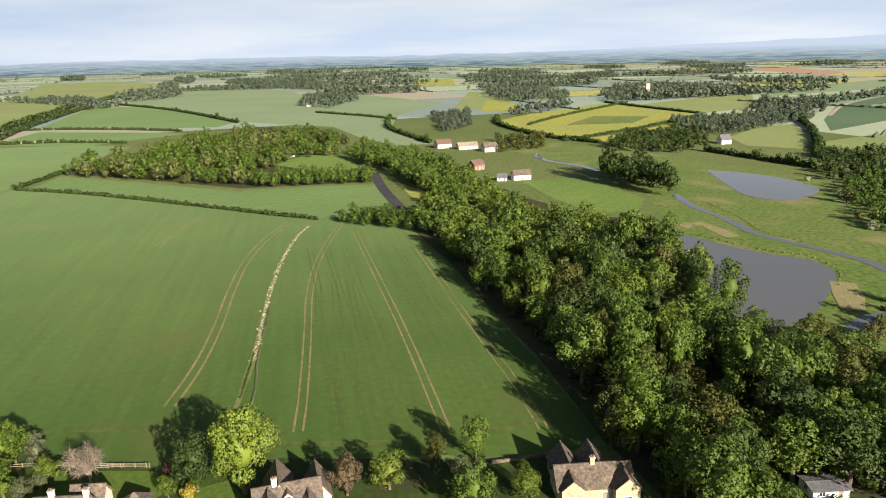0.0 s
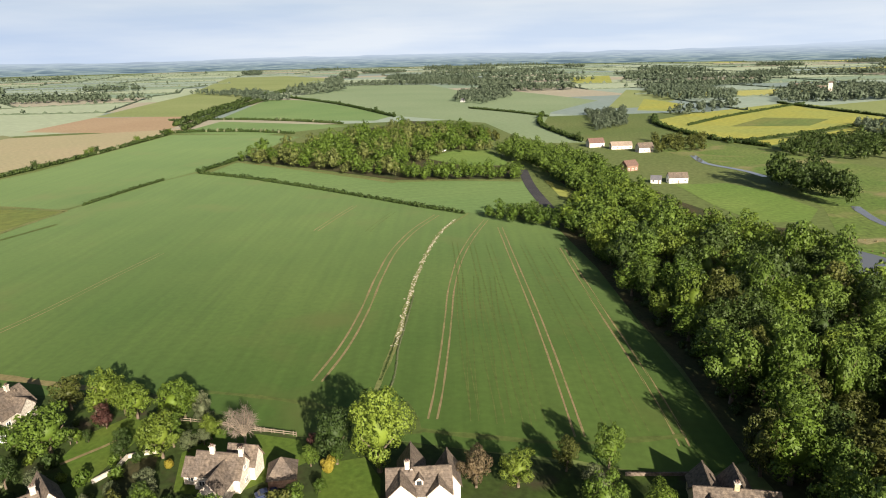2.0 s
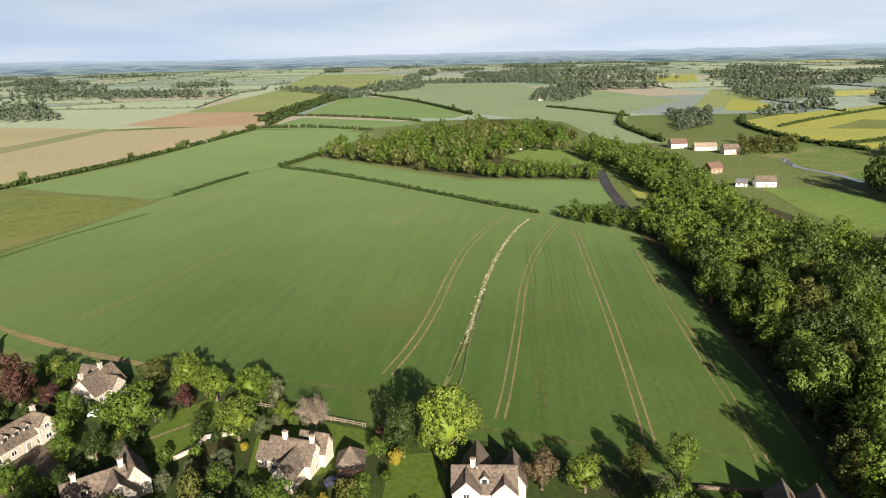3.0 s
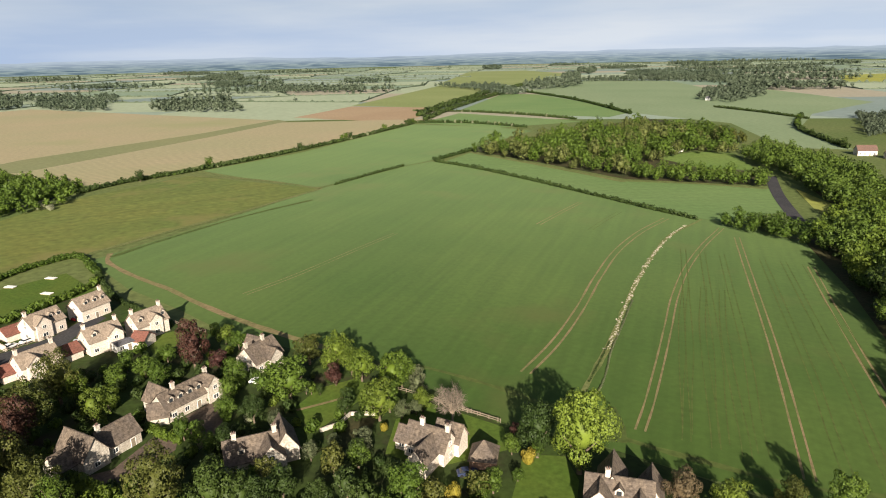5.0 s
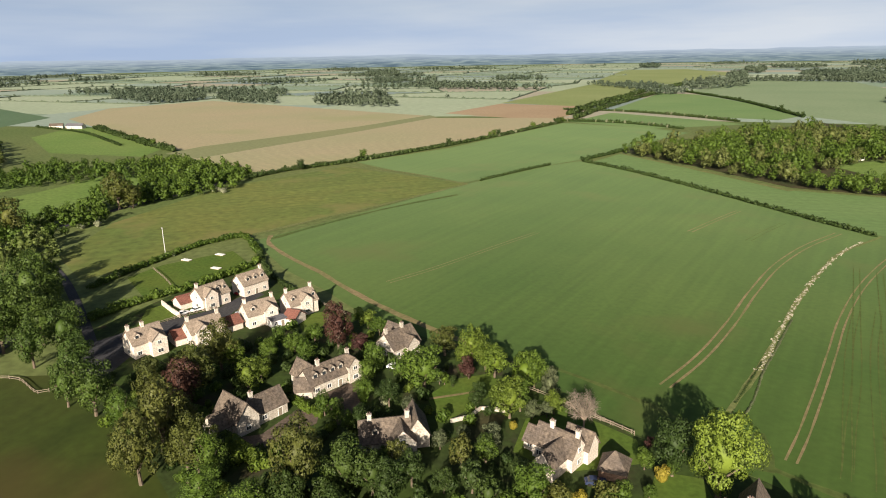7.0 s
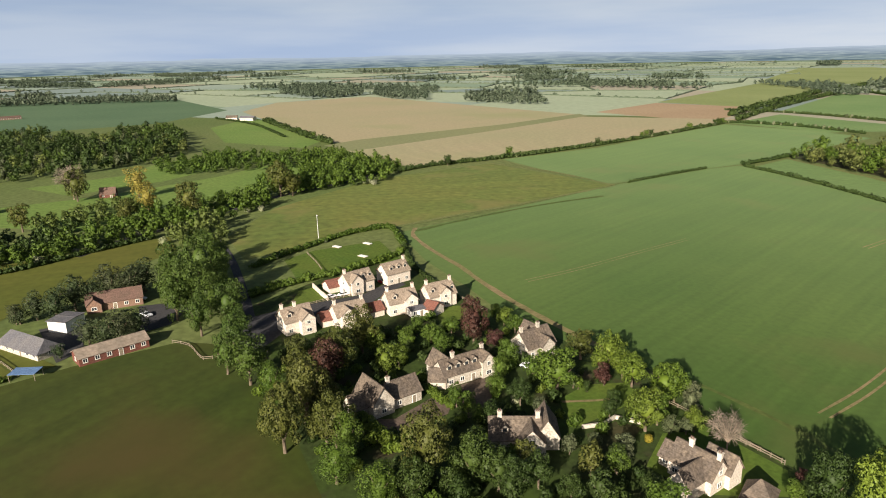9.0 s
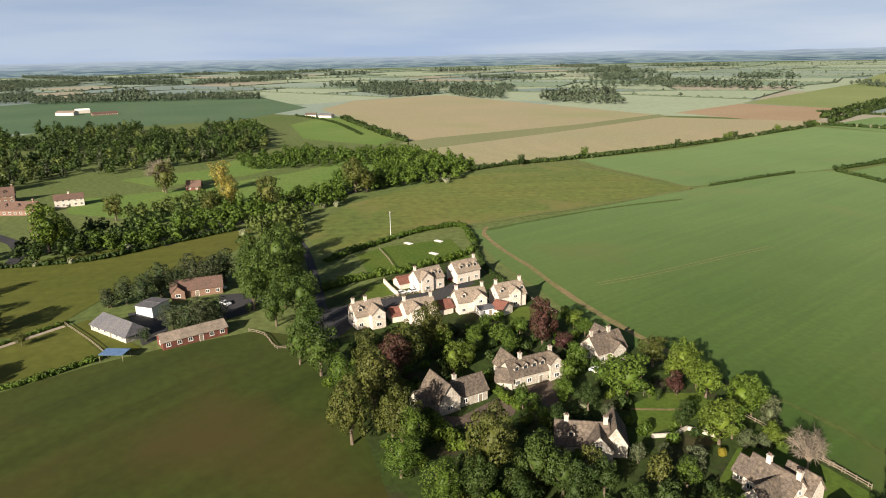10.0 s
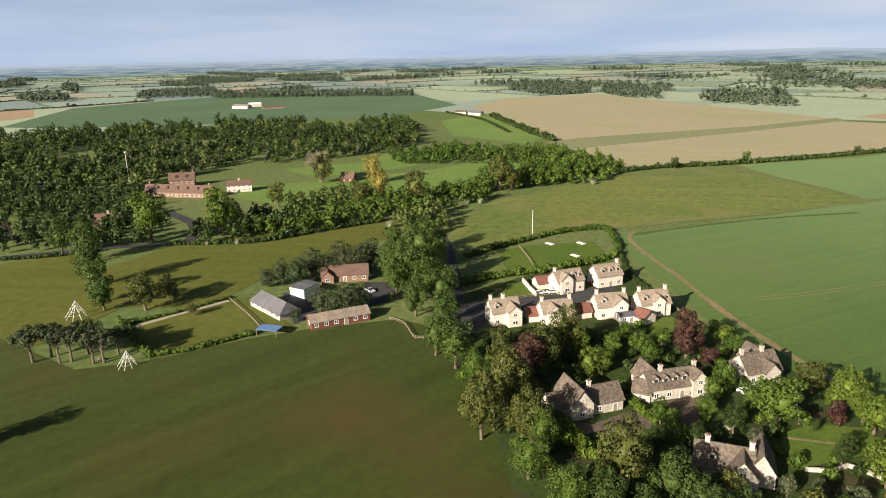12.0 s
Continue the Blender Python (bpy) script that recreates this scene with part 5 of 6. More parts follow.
# park and hotel grounds
plant([(-259.4, -72.2, 6.7), (-240.5, -65.8, 5.9), (-295.8, -83.0, 6.6), (-310.9, -96.8, 6.4), (-231.0, -62.4, 4.9)], "round", "leaf_lane", "large park tree in full leaf", detail=1.2, stretch=1.2)
plant([(-320.5, -61.9, 9.3), (-328.1, -32.2, 9.2), (-330.7, -26.2, 6.6)], "round", "leaf_lime", "drooping yellow-green park willow", detail=1.2)
plant([(-379.3, -4.7, 5.7), (-358.2, 70.3, 8.1), (-383.6, 128.1, 8.9), (-381.0, 134.4, 6.2), (-367.1, 41.3, 5.1)], "round", "leaf_olive", "olive green parkland tree", detail=0.8)
plant([(-434.2, 57.2, 7.4), (-379.0, 53.4, 6.5)], "tall", "leaf_gold2", "tall yellowish poplar tree", detail=0.9, stretch=0.8)
plant([(-240.3, -3.9, 4.3), (-237.1, 1.6, 4.7), (-243.0, 7.4, 5.3), (-243.1, 13.3, 5.5), (-244.3, 18.7, 5.6), (-245.0, 24.6, 6.0), (-248.5, 30.0, 5.9), (-239.6, -8.6, 3.5), (-207.8, 8.3, 4.4), (-204.9, 12.5, 4.6), (-205.1, 16.7, 4.8), (-207.5, 21.2, 4.6), (-202.7, 0.2, 2.1), (-239.7, -9.7, 2.9)], "tall", "leaf_pine", "dark evergreen screen tree", group="evergreen screen", detail=0.9, stretch=0.66)
plant([(-227.5, -48.9, 6.0), (-237.5, -43.1, 4.0), (-217.5, -32.7, 2.2)], "round", "leaf_olive", "olive green park tree", detail=1.2)
plant([(-234.7, -40.2, 2.0)], "round", "leaf_grey", "pale small park tree")
plant([(-192.7, -72.5, 5.3), (-195.4, -68.5, 4.8), (-190.4, -62.0, 5.0), (-194.9, -58.9, 4.8), (-187.1, -52.9, 5.0), (-191.9, -50.2, 4.2), (-190.0, -64.9, 4.4), (-187.3, -55.7, 4.4)], "flat", "leaf_pine", "flat-topped dark park pine", group="pines in the park", detail=1.0, stretch=0.85)
plant([(-145.1, -76.0, 4.7), (-95.9, 5.7, 2.9), (-92.7, 22.6, 2.9)], "round", "leaf", "park tree at the sports field", detail=1.2)
# white flowering bushes along hedges and the marsh
plant([(-330.4, 22.4, 2.3), (-333.7, 39.9, 2.0), (-332.5, 74.7, 2.1), (-312.3, 48.1, 2.2), (-327.5, 58.2, 2.0), (-303.9, 63.7, 1.9), (-353.3, 99.0, 2.2), (-351.0, 105.6, 2.2), (-381.8, 189.2, 2.5), (-387.6, 186.7, 2.9), (-391.5, 193.6, 2.7), (-277.0, 526.6, 3.5), (-36.5, 329.2, 1.8), (224.1, 408.2, 2.4), (217.1, 359.4, 2.5), (191.9, 291.1, 2.5), (-33.8, 324.7, 2.0), (-279.3, 523.3, 3.1)], "shrub", "leaf_blossom", "hawthorn bush white with blossom", "shrub", name="shrub", detail=0.7, stretch=1.2)
plant([(-110.9, 89.7, 1.1), (-112.9, 90.4, 0.9)], "shrub", "leaf_blossom", "garden shrub white with blossom", "shrub", name="shrub", detail=0.9)
plant([(212.0, 345.6, 3.6), (194.9, 306.7, 2.7), (112.9, 164.6, 3.6), (121.4, 173.2, 3.2), (-446.0, 25.0, 7.5)], "round", "leaf_olive", "scattered olive tree in the meadow", detail=0.7)
rngb = random.Random(31)
for pts, n, r in (([(-414.0, 225.3), (-421.1, 260.3), (-417.4, 304.5), (-417.9, 359.3), (-423.6, 430.0), (-436.8, 525.2), (-461.8, 661.5)], 26, 1.9), ([(-564.6, 809.2), (-478.2, 823.4), (-383.9, 806.4), (-303.0, 775.9)], 16, 2.2), ([(-479.9, 668.2), (-400.1, 689.1), (-319.7, 672.4)], 14, 2.2), ([(-472.8, 702.1), (-518.1, 827.6), (-588.1, 1051.6), (-634.2, 1225.5)], 22, 3.0),
                  ([(-307.5, -8.2), (-324.5, 24.5), (-346.3, 56.7), (-379.3, 114.2)], 14, 2.0), ([(-253.8, 71.4), (-262.2, 86.4), (-270.5, 105.0), (-277.7, 124.5), (-275.7, 143.5), (-246.5, 135.2)], 10, 1.2), ([(-312.0, -53.0), (-304.8, -15.7), (-314.5, 12.8), (-326.7, 47.4)], 8, 1.4)):
    line = curve_points(pts, 4)
    for _ in range(n):
        q = rngb.choice(line)
        k = rngb.choice(["leaf_blossom", "leaf_blossom", "leaf_grey", "leaf"])
        plant([(q.x + rngb.uniform(-1, 1), q.y + rngb.uniform(-1, 1), r * rngb.uniform(0.6, 1.2))], "shrub", k, "hawthorn bush in the field hedge, " + ("green" if k == "leaf" else "pale with blossom"), "shrub", "hedge hawthorns", name="shrub", detail=0.25, stretch=1.4)
for pts, n in (([(-414.0, 225.3), (-417.4, 304.5), (-423.6, 430.0), (-461.8, 661.5)], 9), ([(-607.3, 1272.3), (-481.9, 1147.9), (-387.9, 1036.7), (-263.8, 864.9)], 5), ([(-867.3, 277.4), (-764.3, 265.6), (-643.0, 253.9), (-593.7, 251.6)], 6), ([(-72.7, 906.0), (-61.8, 763.3), (-14.3, 626.5)], 5), ([(212.1, 541.4), (234.5, 490.6), (253.1, 448.2)], 8)):
    line = curve_points(pts, 4)
    for _ in range(n):
        q = rngb.choice(line)
        plant([(q.x, q.y, rngb.uniform(2.4, 3.8))], "round", rngb.choice(["leaf", "leaf_dark"]), "round green tree in the field hedge", "tree", "hedge trees", detail=0.3)
rngg = random.Random(21)
yard = [(-160.9, 40.2), (-174.1, 48.7), (-174.8, 61.2), (-174.0, 79.0), (-167.2, 86.8), (-166.8, 110.9), (-139.9, 112.6), (-115.1, 112.4), (-102.2, 122.4), (-87.0, 103.0), (-99.1, 46.1), (-116.0, 40.8)]
for x, y, r in scatter(yard, 4.3, 1.0, 2.2, 50):
    if any(inside((x, y), f) for f in CLEAR):
        continue
    k = rngg.choice([("leaf", "green"), ("leaf_dark", "dark green"), ("leaf_lime", "lime green"), ("leaf_hedge", "dull green")])
    plant([(x, y, r)], "shrub", k[0], k[1] + " rounded garden shrub", "shrub", "garden shrubs", name="shrub", detail=0.3, stretch=1.2, seeds=(1 + rngg.randrange(2),))


low = [(-99, 46), (-92, 70), (-80, 84), (-76, 93), (-60, 84), (-52, 92), (-45, 90), (-30, 92), (-12, 90), (0, 62), (-60, 50)]
built = [(-67, 98, 8), (-56, 102, 5), (-30, 101, 10), (-93, 80, 10)]
for x, y, r in scatter(low, 3.6, 1.3, 3.0, 57):
    if any(inside((x, y), f) for f in CLEAR) or any(math.hypot(x - a, y - b) < c for a, b, c in built):
        continue
    k = rngg.choice([("leaf", "green"), ("leaf_dark", "dark green"), ("leaf_dark", "dark green"), ("leaf_olive", "olive green"), ("leaf_hedge", "dull green")])
    if r < 2.4:
        plant([(x, y, r)], "shrub", k[0], k[1] + " rounded garden shrub", "shrub", "garden shrubs", name="shrub", detail=0.4, stretch=1.3, seeds=(1 + rngg.randrange(3),))
    else:
        plant([(x, y, r)], "round", k[0], k[1] + " tree of the lower gardens", "tree", "trees of the lower gardens", detail=0.5, stretch=1.1, seeds=(1 + rngg.randrange(4),))


def bare_tree(x, y, r, label):
    """A tree still without leaves: trunk, limbs and a haze of twigs."""
    rng = random.Random(8)
    root = tagged(new("tree"), label, "tree")
    v, f, tv, tf = [], [], [], []
    limb(v, f, Vector((0, 0, -0.05)), Vector((0, 0, 0.9)), 0.06, 0.045, 8)
    tips = []
    for k in range(26):
        a, s = k * 2.4, rng.uniform(0.3, 0.75)
        b = Vector((math.cos(a) * s, math.sin(a) * s, rng.uniform(1.2, 2.0)))
        limb(v, f, Vector((0, 0, rng.uniform(0.55, 0.9))), b, 0.028, 0.01, 5)
        tips.append(b)
    for b in tips:
        for k in range(80):
            e = b + Vector((rng.gauss(0, 0.19), rng.gauss(0, 0.19), rng.gauss(0.0, 0.19)))
            limb(tv, tf, b.lerp(e, 0.35), e, 0.006, 0.003, 3)
    put_mesh("trunk", v, f, M["bark_pale"], root)
    put_mesh("twig_crown", tv, tf, M["twig"], root)
    root.matrix_basis = pose(x, y, 0) @ Matrix.Scale(r, 4)


for x, y, r in [(-70.5, 112.3, 4.0)]:
    bare_tree(x, y, r, "leafless pale tree at the field fence")
for x, y, r in [(-453.1, 23.7, 9.1)]:
    bare_tree(x, y, r, "leafless brown tree in the pasture")


# ---- buildings ----
def box(bm, x0, x1, y0, y1, z0, z1):
    v = [bm.verts.new((x, y, z)) for z in (z0, z1) for x, y in ((x0, y0), (x1, y0), (x1, y1), (x0, y1))]
    for f in ((3, 2, 1, 0), (4, 5, 6, 7), (0, 1, 5, 4), (1, 2, 6, 5), (2, 3, 7, 6), (3, 0, 4, 7)):
        bm.faces.new([v[i] for i in f])


def box_part(name, dims, material, parent, label=""):
    bm = bmesh.new()
    box(bm, *dims)
    return part(name, bm, material, parent, label)


def gable_block(root, x0, x1, y0, y1, eave, ridge, wall, roof, along="x", over=0.35, hip=0.0, base=-0.3):
    """Walls with gables and a two-slope roof of real thickness; along: the ridge's direction."""
    swap = (lambda p: p) if along == "x" else (lambda p: (p[1], p[0], p[2]))
    if along == "y":
        x0, x1, y0, y1 = y0, y1, x0, x1
    ym = (y0 + y1) / 2
    bm = bmesh.new()
    h = hip * (y1 - y0) / 2
    rows = []
    for x, xr in ((x0, x0 + h), (x1, x1 - h)):
        rows.append([bm.verts.new(swap(p)) for p in ((x, y0, base), (x, y1, base), (x, y1, eave), (xr, ym, ridge - 0.12), (x, y0, eave))])
    a, b = rows
    bm.faces.new(a)
    bm.faces.new(b)
    for i in range(5):
        bm.faces.new([a[i], b[i], b[(i + 1) % 5], a[(i + 1) % 5]])
    part("wall", bm, M[wall], root)
    slope = (ridge - eave) / (ym - y0)
    t = 0.16
    bm = bmesh.new()
    ends = ((x0 - over, x0 - over + h * 1.05), (x1 + over, x1 + over - h * 1.05))
    lay = []
    for dz in (0.0, t):
        for x, xr in ends:
            lay.append([bm.verts.new(swap(p)) for p in ((x, y0 - over, eave - over * slope + dz), (xr, ym, ridge + dz), (x, y1 + over, eave - over * slope + dz))])
    l0, l1, u0, u1 = lay
    for p, q in ((0, 1), (1, 2)):
        bm.faces.new([u0[p], u1[p], u1[q], u0[q]])
        bm.faces.new([l0[q], l1[q], l1[p], l0[p]])
        bm.faces.new([l0[p], u0[p], u0[q], l0[q]])
        bm.faces.new([l1[q], u1[q], u1[p], l1[p]])
    if hip:
        bm.faces.new([u0[0], u0[1], u0[2]])
        bm.faces.new([u1[2], u1[1], u1[0]])
    for p in (0, 2):
        bm.faces.new([l0[p], l1[p], u1[p], u0[p]])
    ob = part("roof", bm, M[roof], root)
    if not hip:
        bm = bmesh.new()
        xs = (x0 - over, x1 + over)
        if along == "x":
            box(bm, xs[0], xs[1], ym - 0.14, ym + 0.14, ridge + t - 0.1, ridge + t + 0.06)
        else:
            box(bm, ym - 0.14, ym + 0.14, xs[0], xs[1], ridge + t - 0.1, ridge + t + 0.06)
        part("ridge_tiles", bm, M[roof], ob)
    return ob


def window(root, x, y, z, face, w=1.1, h=1.2):
    """A white casement, standing slightly proud of its wall; face: which way it looks, '-y', '+y', '-x' or '+x'."""
    holder = new("window")
    holder.parent = root
    turn = {"-y": 0, "+x": 90, "+y": 180, "-x": 270}[face]
    holder.matrix_basis = pose(x, y, z, 0, 0, turn)
    bm = bmesh.new()
    f = 0.11
    for d in ((-w / 2, w / 2, -0.06, 0.04, 0, f), (-w / 2, w / 2, -0.06, 0.04, h - f, h), (-w / 2, -w / 2 + f, -0.06, 0.04, f, h - f), (w / 2 - f, w / 2, -0.06, 0.04, f, h - f), (-f / 3, f / 3, -0.05, 0.04, f, h - f)):
        box(bm, *d)
    part("frame", bm, M["white"], holder)
    box_part("pane", (-w / 2 + f, w / 2 - f, -0.02, 0.02, f, h - f), M["glass"], holder)
    box_part("sill", (-w / 2 - 0.1, w / 2 + 0.1, -0.12, 0.04, -0.1, 0.0), M["paving"], holder)
    return holder


def entrance(root, x, y, face="-y", w=1.0):
    holder = new("door")
    holder.parent = root
    holder.matrix_basis = pose(x, y, 0, 0, 0, {"-y": 0, "+x": 90, "+y": 180, "-x": 270}[face])
    box_part("leaf", (-w / 2, w / 2, -0.05, 0.04, 0, 2.05), M["timber"], holder)
    bm = bmesh.new()
    for d in ((-w / 2 - 0.12, -w / 2, -0.08, 0.04, 0, 2.17), (w / 2, w / 2 + 0.12, -0.08, 0.04, 0, 2.17), (-w / 2, w / 2, -0.08, 0.04, 2.05, 2.17)):
        box(bm, *d)
    part("frame", bm, M["white"], holder)


def chimney(root, x, y, top, wall, w=0.9, d=0.65, foot=3.0):
    c = box_part("chimney", (x - w / 2, x + w / 2, y - d / 2, y + d / 2, foot, top), M[wall], root)
    box_part("chimney_cap", (x - w / 2 - 0.1, x + w / 2 + 0.1, y - d / 2 - 0.1, y + d / 2 + 0.1, top, top + 0.16), M["stone_old"], c)
    for s in (-0.2, 0.2):
        bm = bmesh.new()
        bmesh.ops.create_cone(bm, cap_ends=True, segments=10, radius1=0.14, radius2=0.11, depth=0.5, matrix=Matrix.Translation((x + s, y, top + 0.4)))
        part("chimney_pot", bm, M["tile_brown"], c)


def dormer(root, x, y, z, wall, roof, w=1.5, h=1.25, depth=2.2):
    d = new("dormer")
    d.parent = root
    d.matrix_basis = Matrix.Translation((x, y, z))
    bm = bmesh.new()
    pts = ((-w / 2, 0), (w / 2, 0), (w / 2, h), (0, h + w * 0.48), (-w / 2, h))
    a = [bm.verts.new((px, 0, pz)) for px, pz in pts]
    b = [bm.verts.new((px, depth, pz)) for px, pz in pts]
    bm.faces.new(a)
    bm.faces.new(b)
    for i in range(5):
        bm.faces.new([a[i], a[(i + 1) % 5], b[(i + 1) % 5], b[i]])
    part("dormer_wall", bm, M[wall], d)
    bm = bmesh.new()
    o = w / 2 + 0.22
    lo, hi = h - 0.21, h + w * 0.48 + 0.02
    q = [[bm.verts.new((px, py, pz + dz)) for px, pz in ((-o, lo), (0, hi), (o, lo))] for dz in (0, 0.1) for py in (-0.2, depth)]
    for i, j in ((0, 1), (1, 2)):
        bm.faces.new([q[2][i], q[2][j], q[3][j], q[3][i]])
        bm.faces.new([q[0][j], q[0][i], q[1][i], q[1][j]])
        bm.faces.new([q[0][i], q[0][j], q[2][j], q[2][i]])
        bm.faces.new([q[1][j], q[1][i], q[3][i], q[3][j]])
    for i in (0, 2):
        bm.faces.new([q[0][i], q[2][i], q[3][i], q[1][i]])
    part("dormer_roof", bm, M[roof], d)
    bm = bmesh.new()
    box(bm, -0.45, 0.45, -0.05, 0.02, 0.25, 1.2)
    part("dormer_pane", bm, M["glass"], d)


def house(spot, width, eave, ridge, label, wall="stone", roof="slate_new", gables=(), dormers=(), chimneys=(), wings=(), windows=True, category="house", name="house", hip=0.0, scale=1.0, group=""):
    """spot: the front wall's foot at its left end, its bearing and length. The house stands behind that wall."""
    ox, oy, ang, L = spot
    root = tagged(new(name), label, category, group)
    root.matrix_basis = pose(ox, oy, 0, 0, 0, ang)
    W = width
    gable_block(root, 0, L, 0, W, eave, ridge, wall, roof, hip=hip)
    slope = (ridge - eave) / (W / 2)
    taken = []
    for x0, gw, proj, gr in gables:
        x0 = x0 * L
        ge = gr - (gw / 2) * max(slope, 0.9)
        gable_block(root, x0, x0 + gw, -proj, W * 0.5, max(ge, 2.2), gr, wall, roof, along="y", over=0.22)
        taken.append((x0 - 0.7, x0 + gw + 0.7))
        if windows:
            window(root, x0 + gw / 2, -proj, 0.9, "-y", min(1.7, gw * 0.4))
            if gr > 6:
                window(root, x0 + gw / 2, -proj, 3.4, "-y", 1.2, 1.1)
    if windows:
        n = max(2, int(L / 3.0))
        for k in range(n):
            x = (k + 0.5) / n * L
            if any(a < x < b for a, b in taken):
                continue
            if k == n // 2:
                entrance(root, x, 0)
            else:
                window(root, x, 0, 0.9, "-y", 1.3)
            if eave > 4.4:
                window(root, x, 0, 3.4, "-y", 1.1, 1.05)
            window(root, x, W, 0.9, "+y", 1.3)
        for x, face in ((0, "-x"), (L, "+x")):
            window(root, x, W * 0.5, 0.9, face, 1.2)
            if ridge > 6:
                window(root, x, W * 0.5, 3.5, face, 1.0, 1.1)
    for d in dormers:
        y = W * 0.16
        dormer(root, d * L, y, eave + (y) * slope - 0.25, wall, roof)
    for c in chimneys:
        chimney(root, min(max(c * L, 0.45), L - 0.45), W / 2, ridge + 1.3, wall, foot=eave)
    for wx0, wx1, wy0, wy1, we, wr, along in wings:
        gable_block(root, wx0, wx1, wy0, wy1, we, wr, wall, roof, along)
        if windows:
            if along == "y":
                window(root, (wx0 + wx1) / 2, wy0, 0.9, "-y", 1.3) if wy0 < 0 else None
            else:
                window(root, (wx0 + wx1) / 2, wy0, 0.9, "-y", 1.3) if wy0 < 0 or wx0 >= L or wx1 <= 0 else None
    return root


# the new close
NEW = "new cream stone house with buff slate roof"
house((-174.0, 104.6, 88.0, 9.8), 7.4, 4.3, 7.7, NEW + " and two dormers", gables=((0.36, 4.0, 0.5, 7.0),), dormers=(0.16, 0.9), chimneys=(0.02, 0.98), group="houses of the new close")
house((-203.0, 104.2, 96.0, 10.0), 7.2, 4.2, 7.5, NEW + " and three dormers", dormers=(0.26, 0.58, 0.86), chimneys=(0.98,), group="houses of the new close")
house((-201.2, 88.4, 98.0, 10.4), 7.2, 4.2, 7.4, NEW + " and one gable", gables=((0.06, 4.8, 0.7, 7.1),), dormers=(0.64, 0.9), chimneys=(0.0,), group="houses of the new close")
house((-176.4, 91.0, 84.0, 9.8), 7.2, 4.2, 7.4, NEW + " and a garden room", gables=((0.5, 4.4, 0.9, 6.9),), dormers=(0.22,), chimneys=(0.03, 0.97), group="houses of the new close")
house((-176.2, 72.9, 89.0, 9.9), 6.6, 4.2, 7.2, NEW + " half hidden by trees", gables=((0.1, 4.4, 1.2, 6.8),), chimneys=(0.03, 0.97), group="houses of the new close")
house((-180.6, 58.2, 92.0, 9.0), 7.4, 4.3, 7.6, NEW + " beside the shaded lane", gables=((0.46, 4.4, 2.4, 6.8),), dormers=(0.2,), chimneys=(0.04, 0.5), group="houses of the new close")
for spot, lab in (((-207.5, 83.6, 92.8, 5.2), "low garage with a red tiled roof"), ((-178.5, 84.3, 91.9, 5.8), "low garage with a broad red tiled roof"), ((-180.5, 69.6, 85.0, 4.5), "small garage with a red tiled roof"), ((-172.3, 100.3, 19.5, 4.4), "small red tiled outbuilding")):
    house(spot, 5.6, 2.3, 4.2, lab, roof="tile_red", windows=False, category="garage", name="garage")
house((-171.4, 96.0, 85.2, 4.6), 4.0, 2.5, 2.9, "white garden room with a dark flat roof", "white", "slate_blue", name="garden_room", category="garden room")
# older stone houses in the gardens
OLD = "old limestone house with mossy stone roof"
house((-124.6, 63.6, 94.0, 8.4), 6.0, 2.9, 5.9, OLD + " and a tall gable", "stone_old", "slate_old", chimneys=(0.1,), wings=((-5.6, 0.1, -1.0, 8.0, 3.6, 7.4, "y"), (-9.2, -5.4, 1.2, 7.0, 2.7, 5.2, "x")))
house((-126.4, 79.6, 89.3, 13.5), 6.2, 3.3, 6.4, OLD + " and four dormers", "stone_old", "slate_old", gables=((0.8, 3.8, 0.8, 6.6),), dormers=(0.14, 0.33, 0.52, 0.7), chimneys=(0.3, 0.98), wings=((0.5, 5.0, 3.0, 10.0, 3.4, 6.6, "y"),))
house((-128.7, 76.2, 51.4, 4.2), 4.8, 2.3, 4.6, "stone garage with mossy slates", "stone_old", "slate_old", windows=False, category="garage", name="garage")
house((-127.0, 106.6, 92.0, 9.8), 7.4, 3.3, 7.0, OLD + " and cross gables", "stone_old", "slate_old", gables=((0.4, 4.6, 1.3, 5.6),), chimneys=(0.05, 0.66), wings=((5.5, 10.0, 3.0, 10.5, 3.4, 6.6, "y"),))
house((-98.0, 72.3, 54.9, 10.5), 6.5, 3.2, 6.6, OLD + " in deep shade", "stone_old", "slate_old", gables=((0.55, 5.6, 2.2, 6.5),), chimneys=(0.2, 0.98), dormers=(0.3,), wings=((9.5, 14.5, 1.0, 9.0, 3.2, 7.0, "y"),))
house((-72.8, 97.0, 3.0, 9.4), 5.4, 3.5, 6.8, OLD + " and a white end wall", "stone", "slate_old", gables=((0.38, 4.6, 5.2, 5.9),), chimneys=(0.32, 0.96), wings=((4.6, 10.4, 4.4, 8.4, 3.6, 6.5, "x"), (-3.0, 0.0, 1.2, 5.4, 2.3, 4.8, "x")))
house((-58.8, 99.7, 21.5, 5.2), 5.6, 2.3, 5.0, "square stone garage with a hipped roof", "brick", "slate_old", windows=False, category="garage", name="garage", hip=0.95)
house((-34.0, 97.6, 16.8, 11.6), 6.8, 3.7, 7.0, OLD + " and steep gables", "stone", "slate_old", gables=((0.0, 5.0, 1.5, 6.9), (0.62, 4.4, 0.6, 6.0)), chimneys=(0.32,), dormers=(0.5,), wings=((2.0, 7.0, 3.0, 11.0, 3.7, 7.4, "y"), (9.5, 13.5, 3.0, 10.0, 3.2, 6.2, "y")))
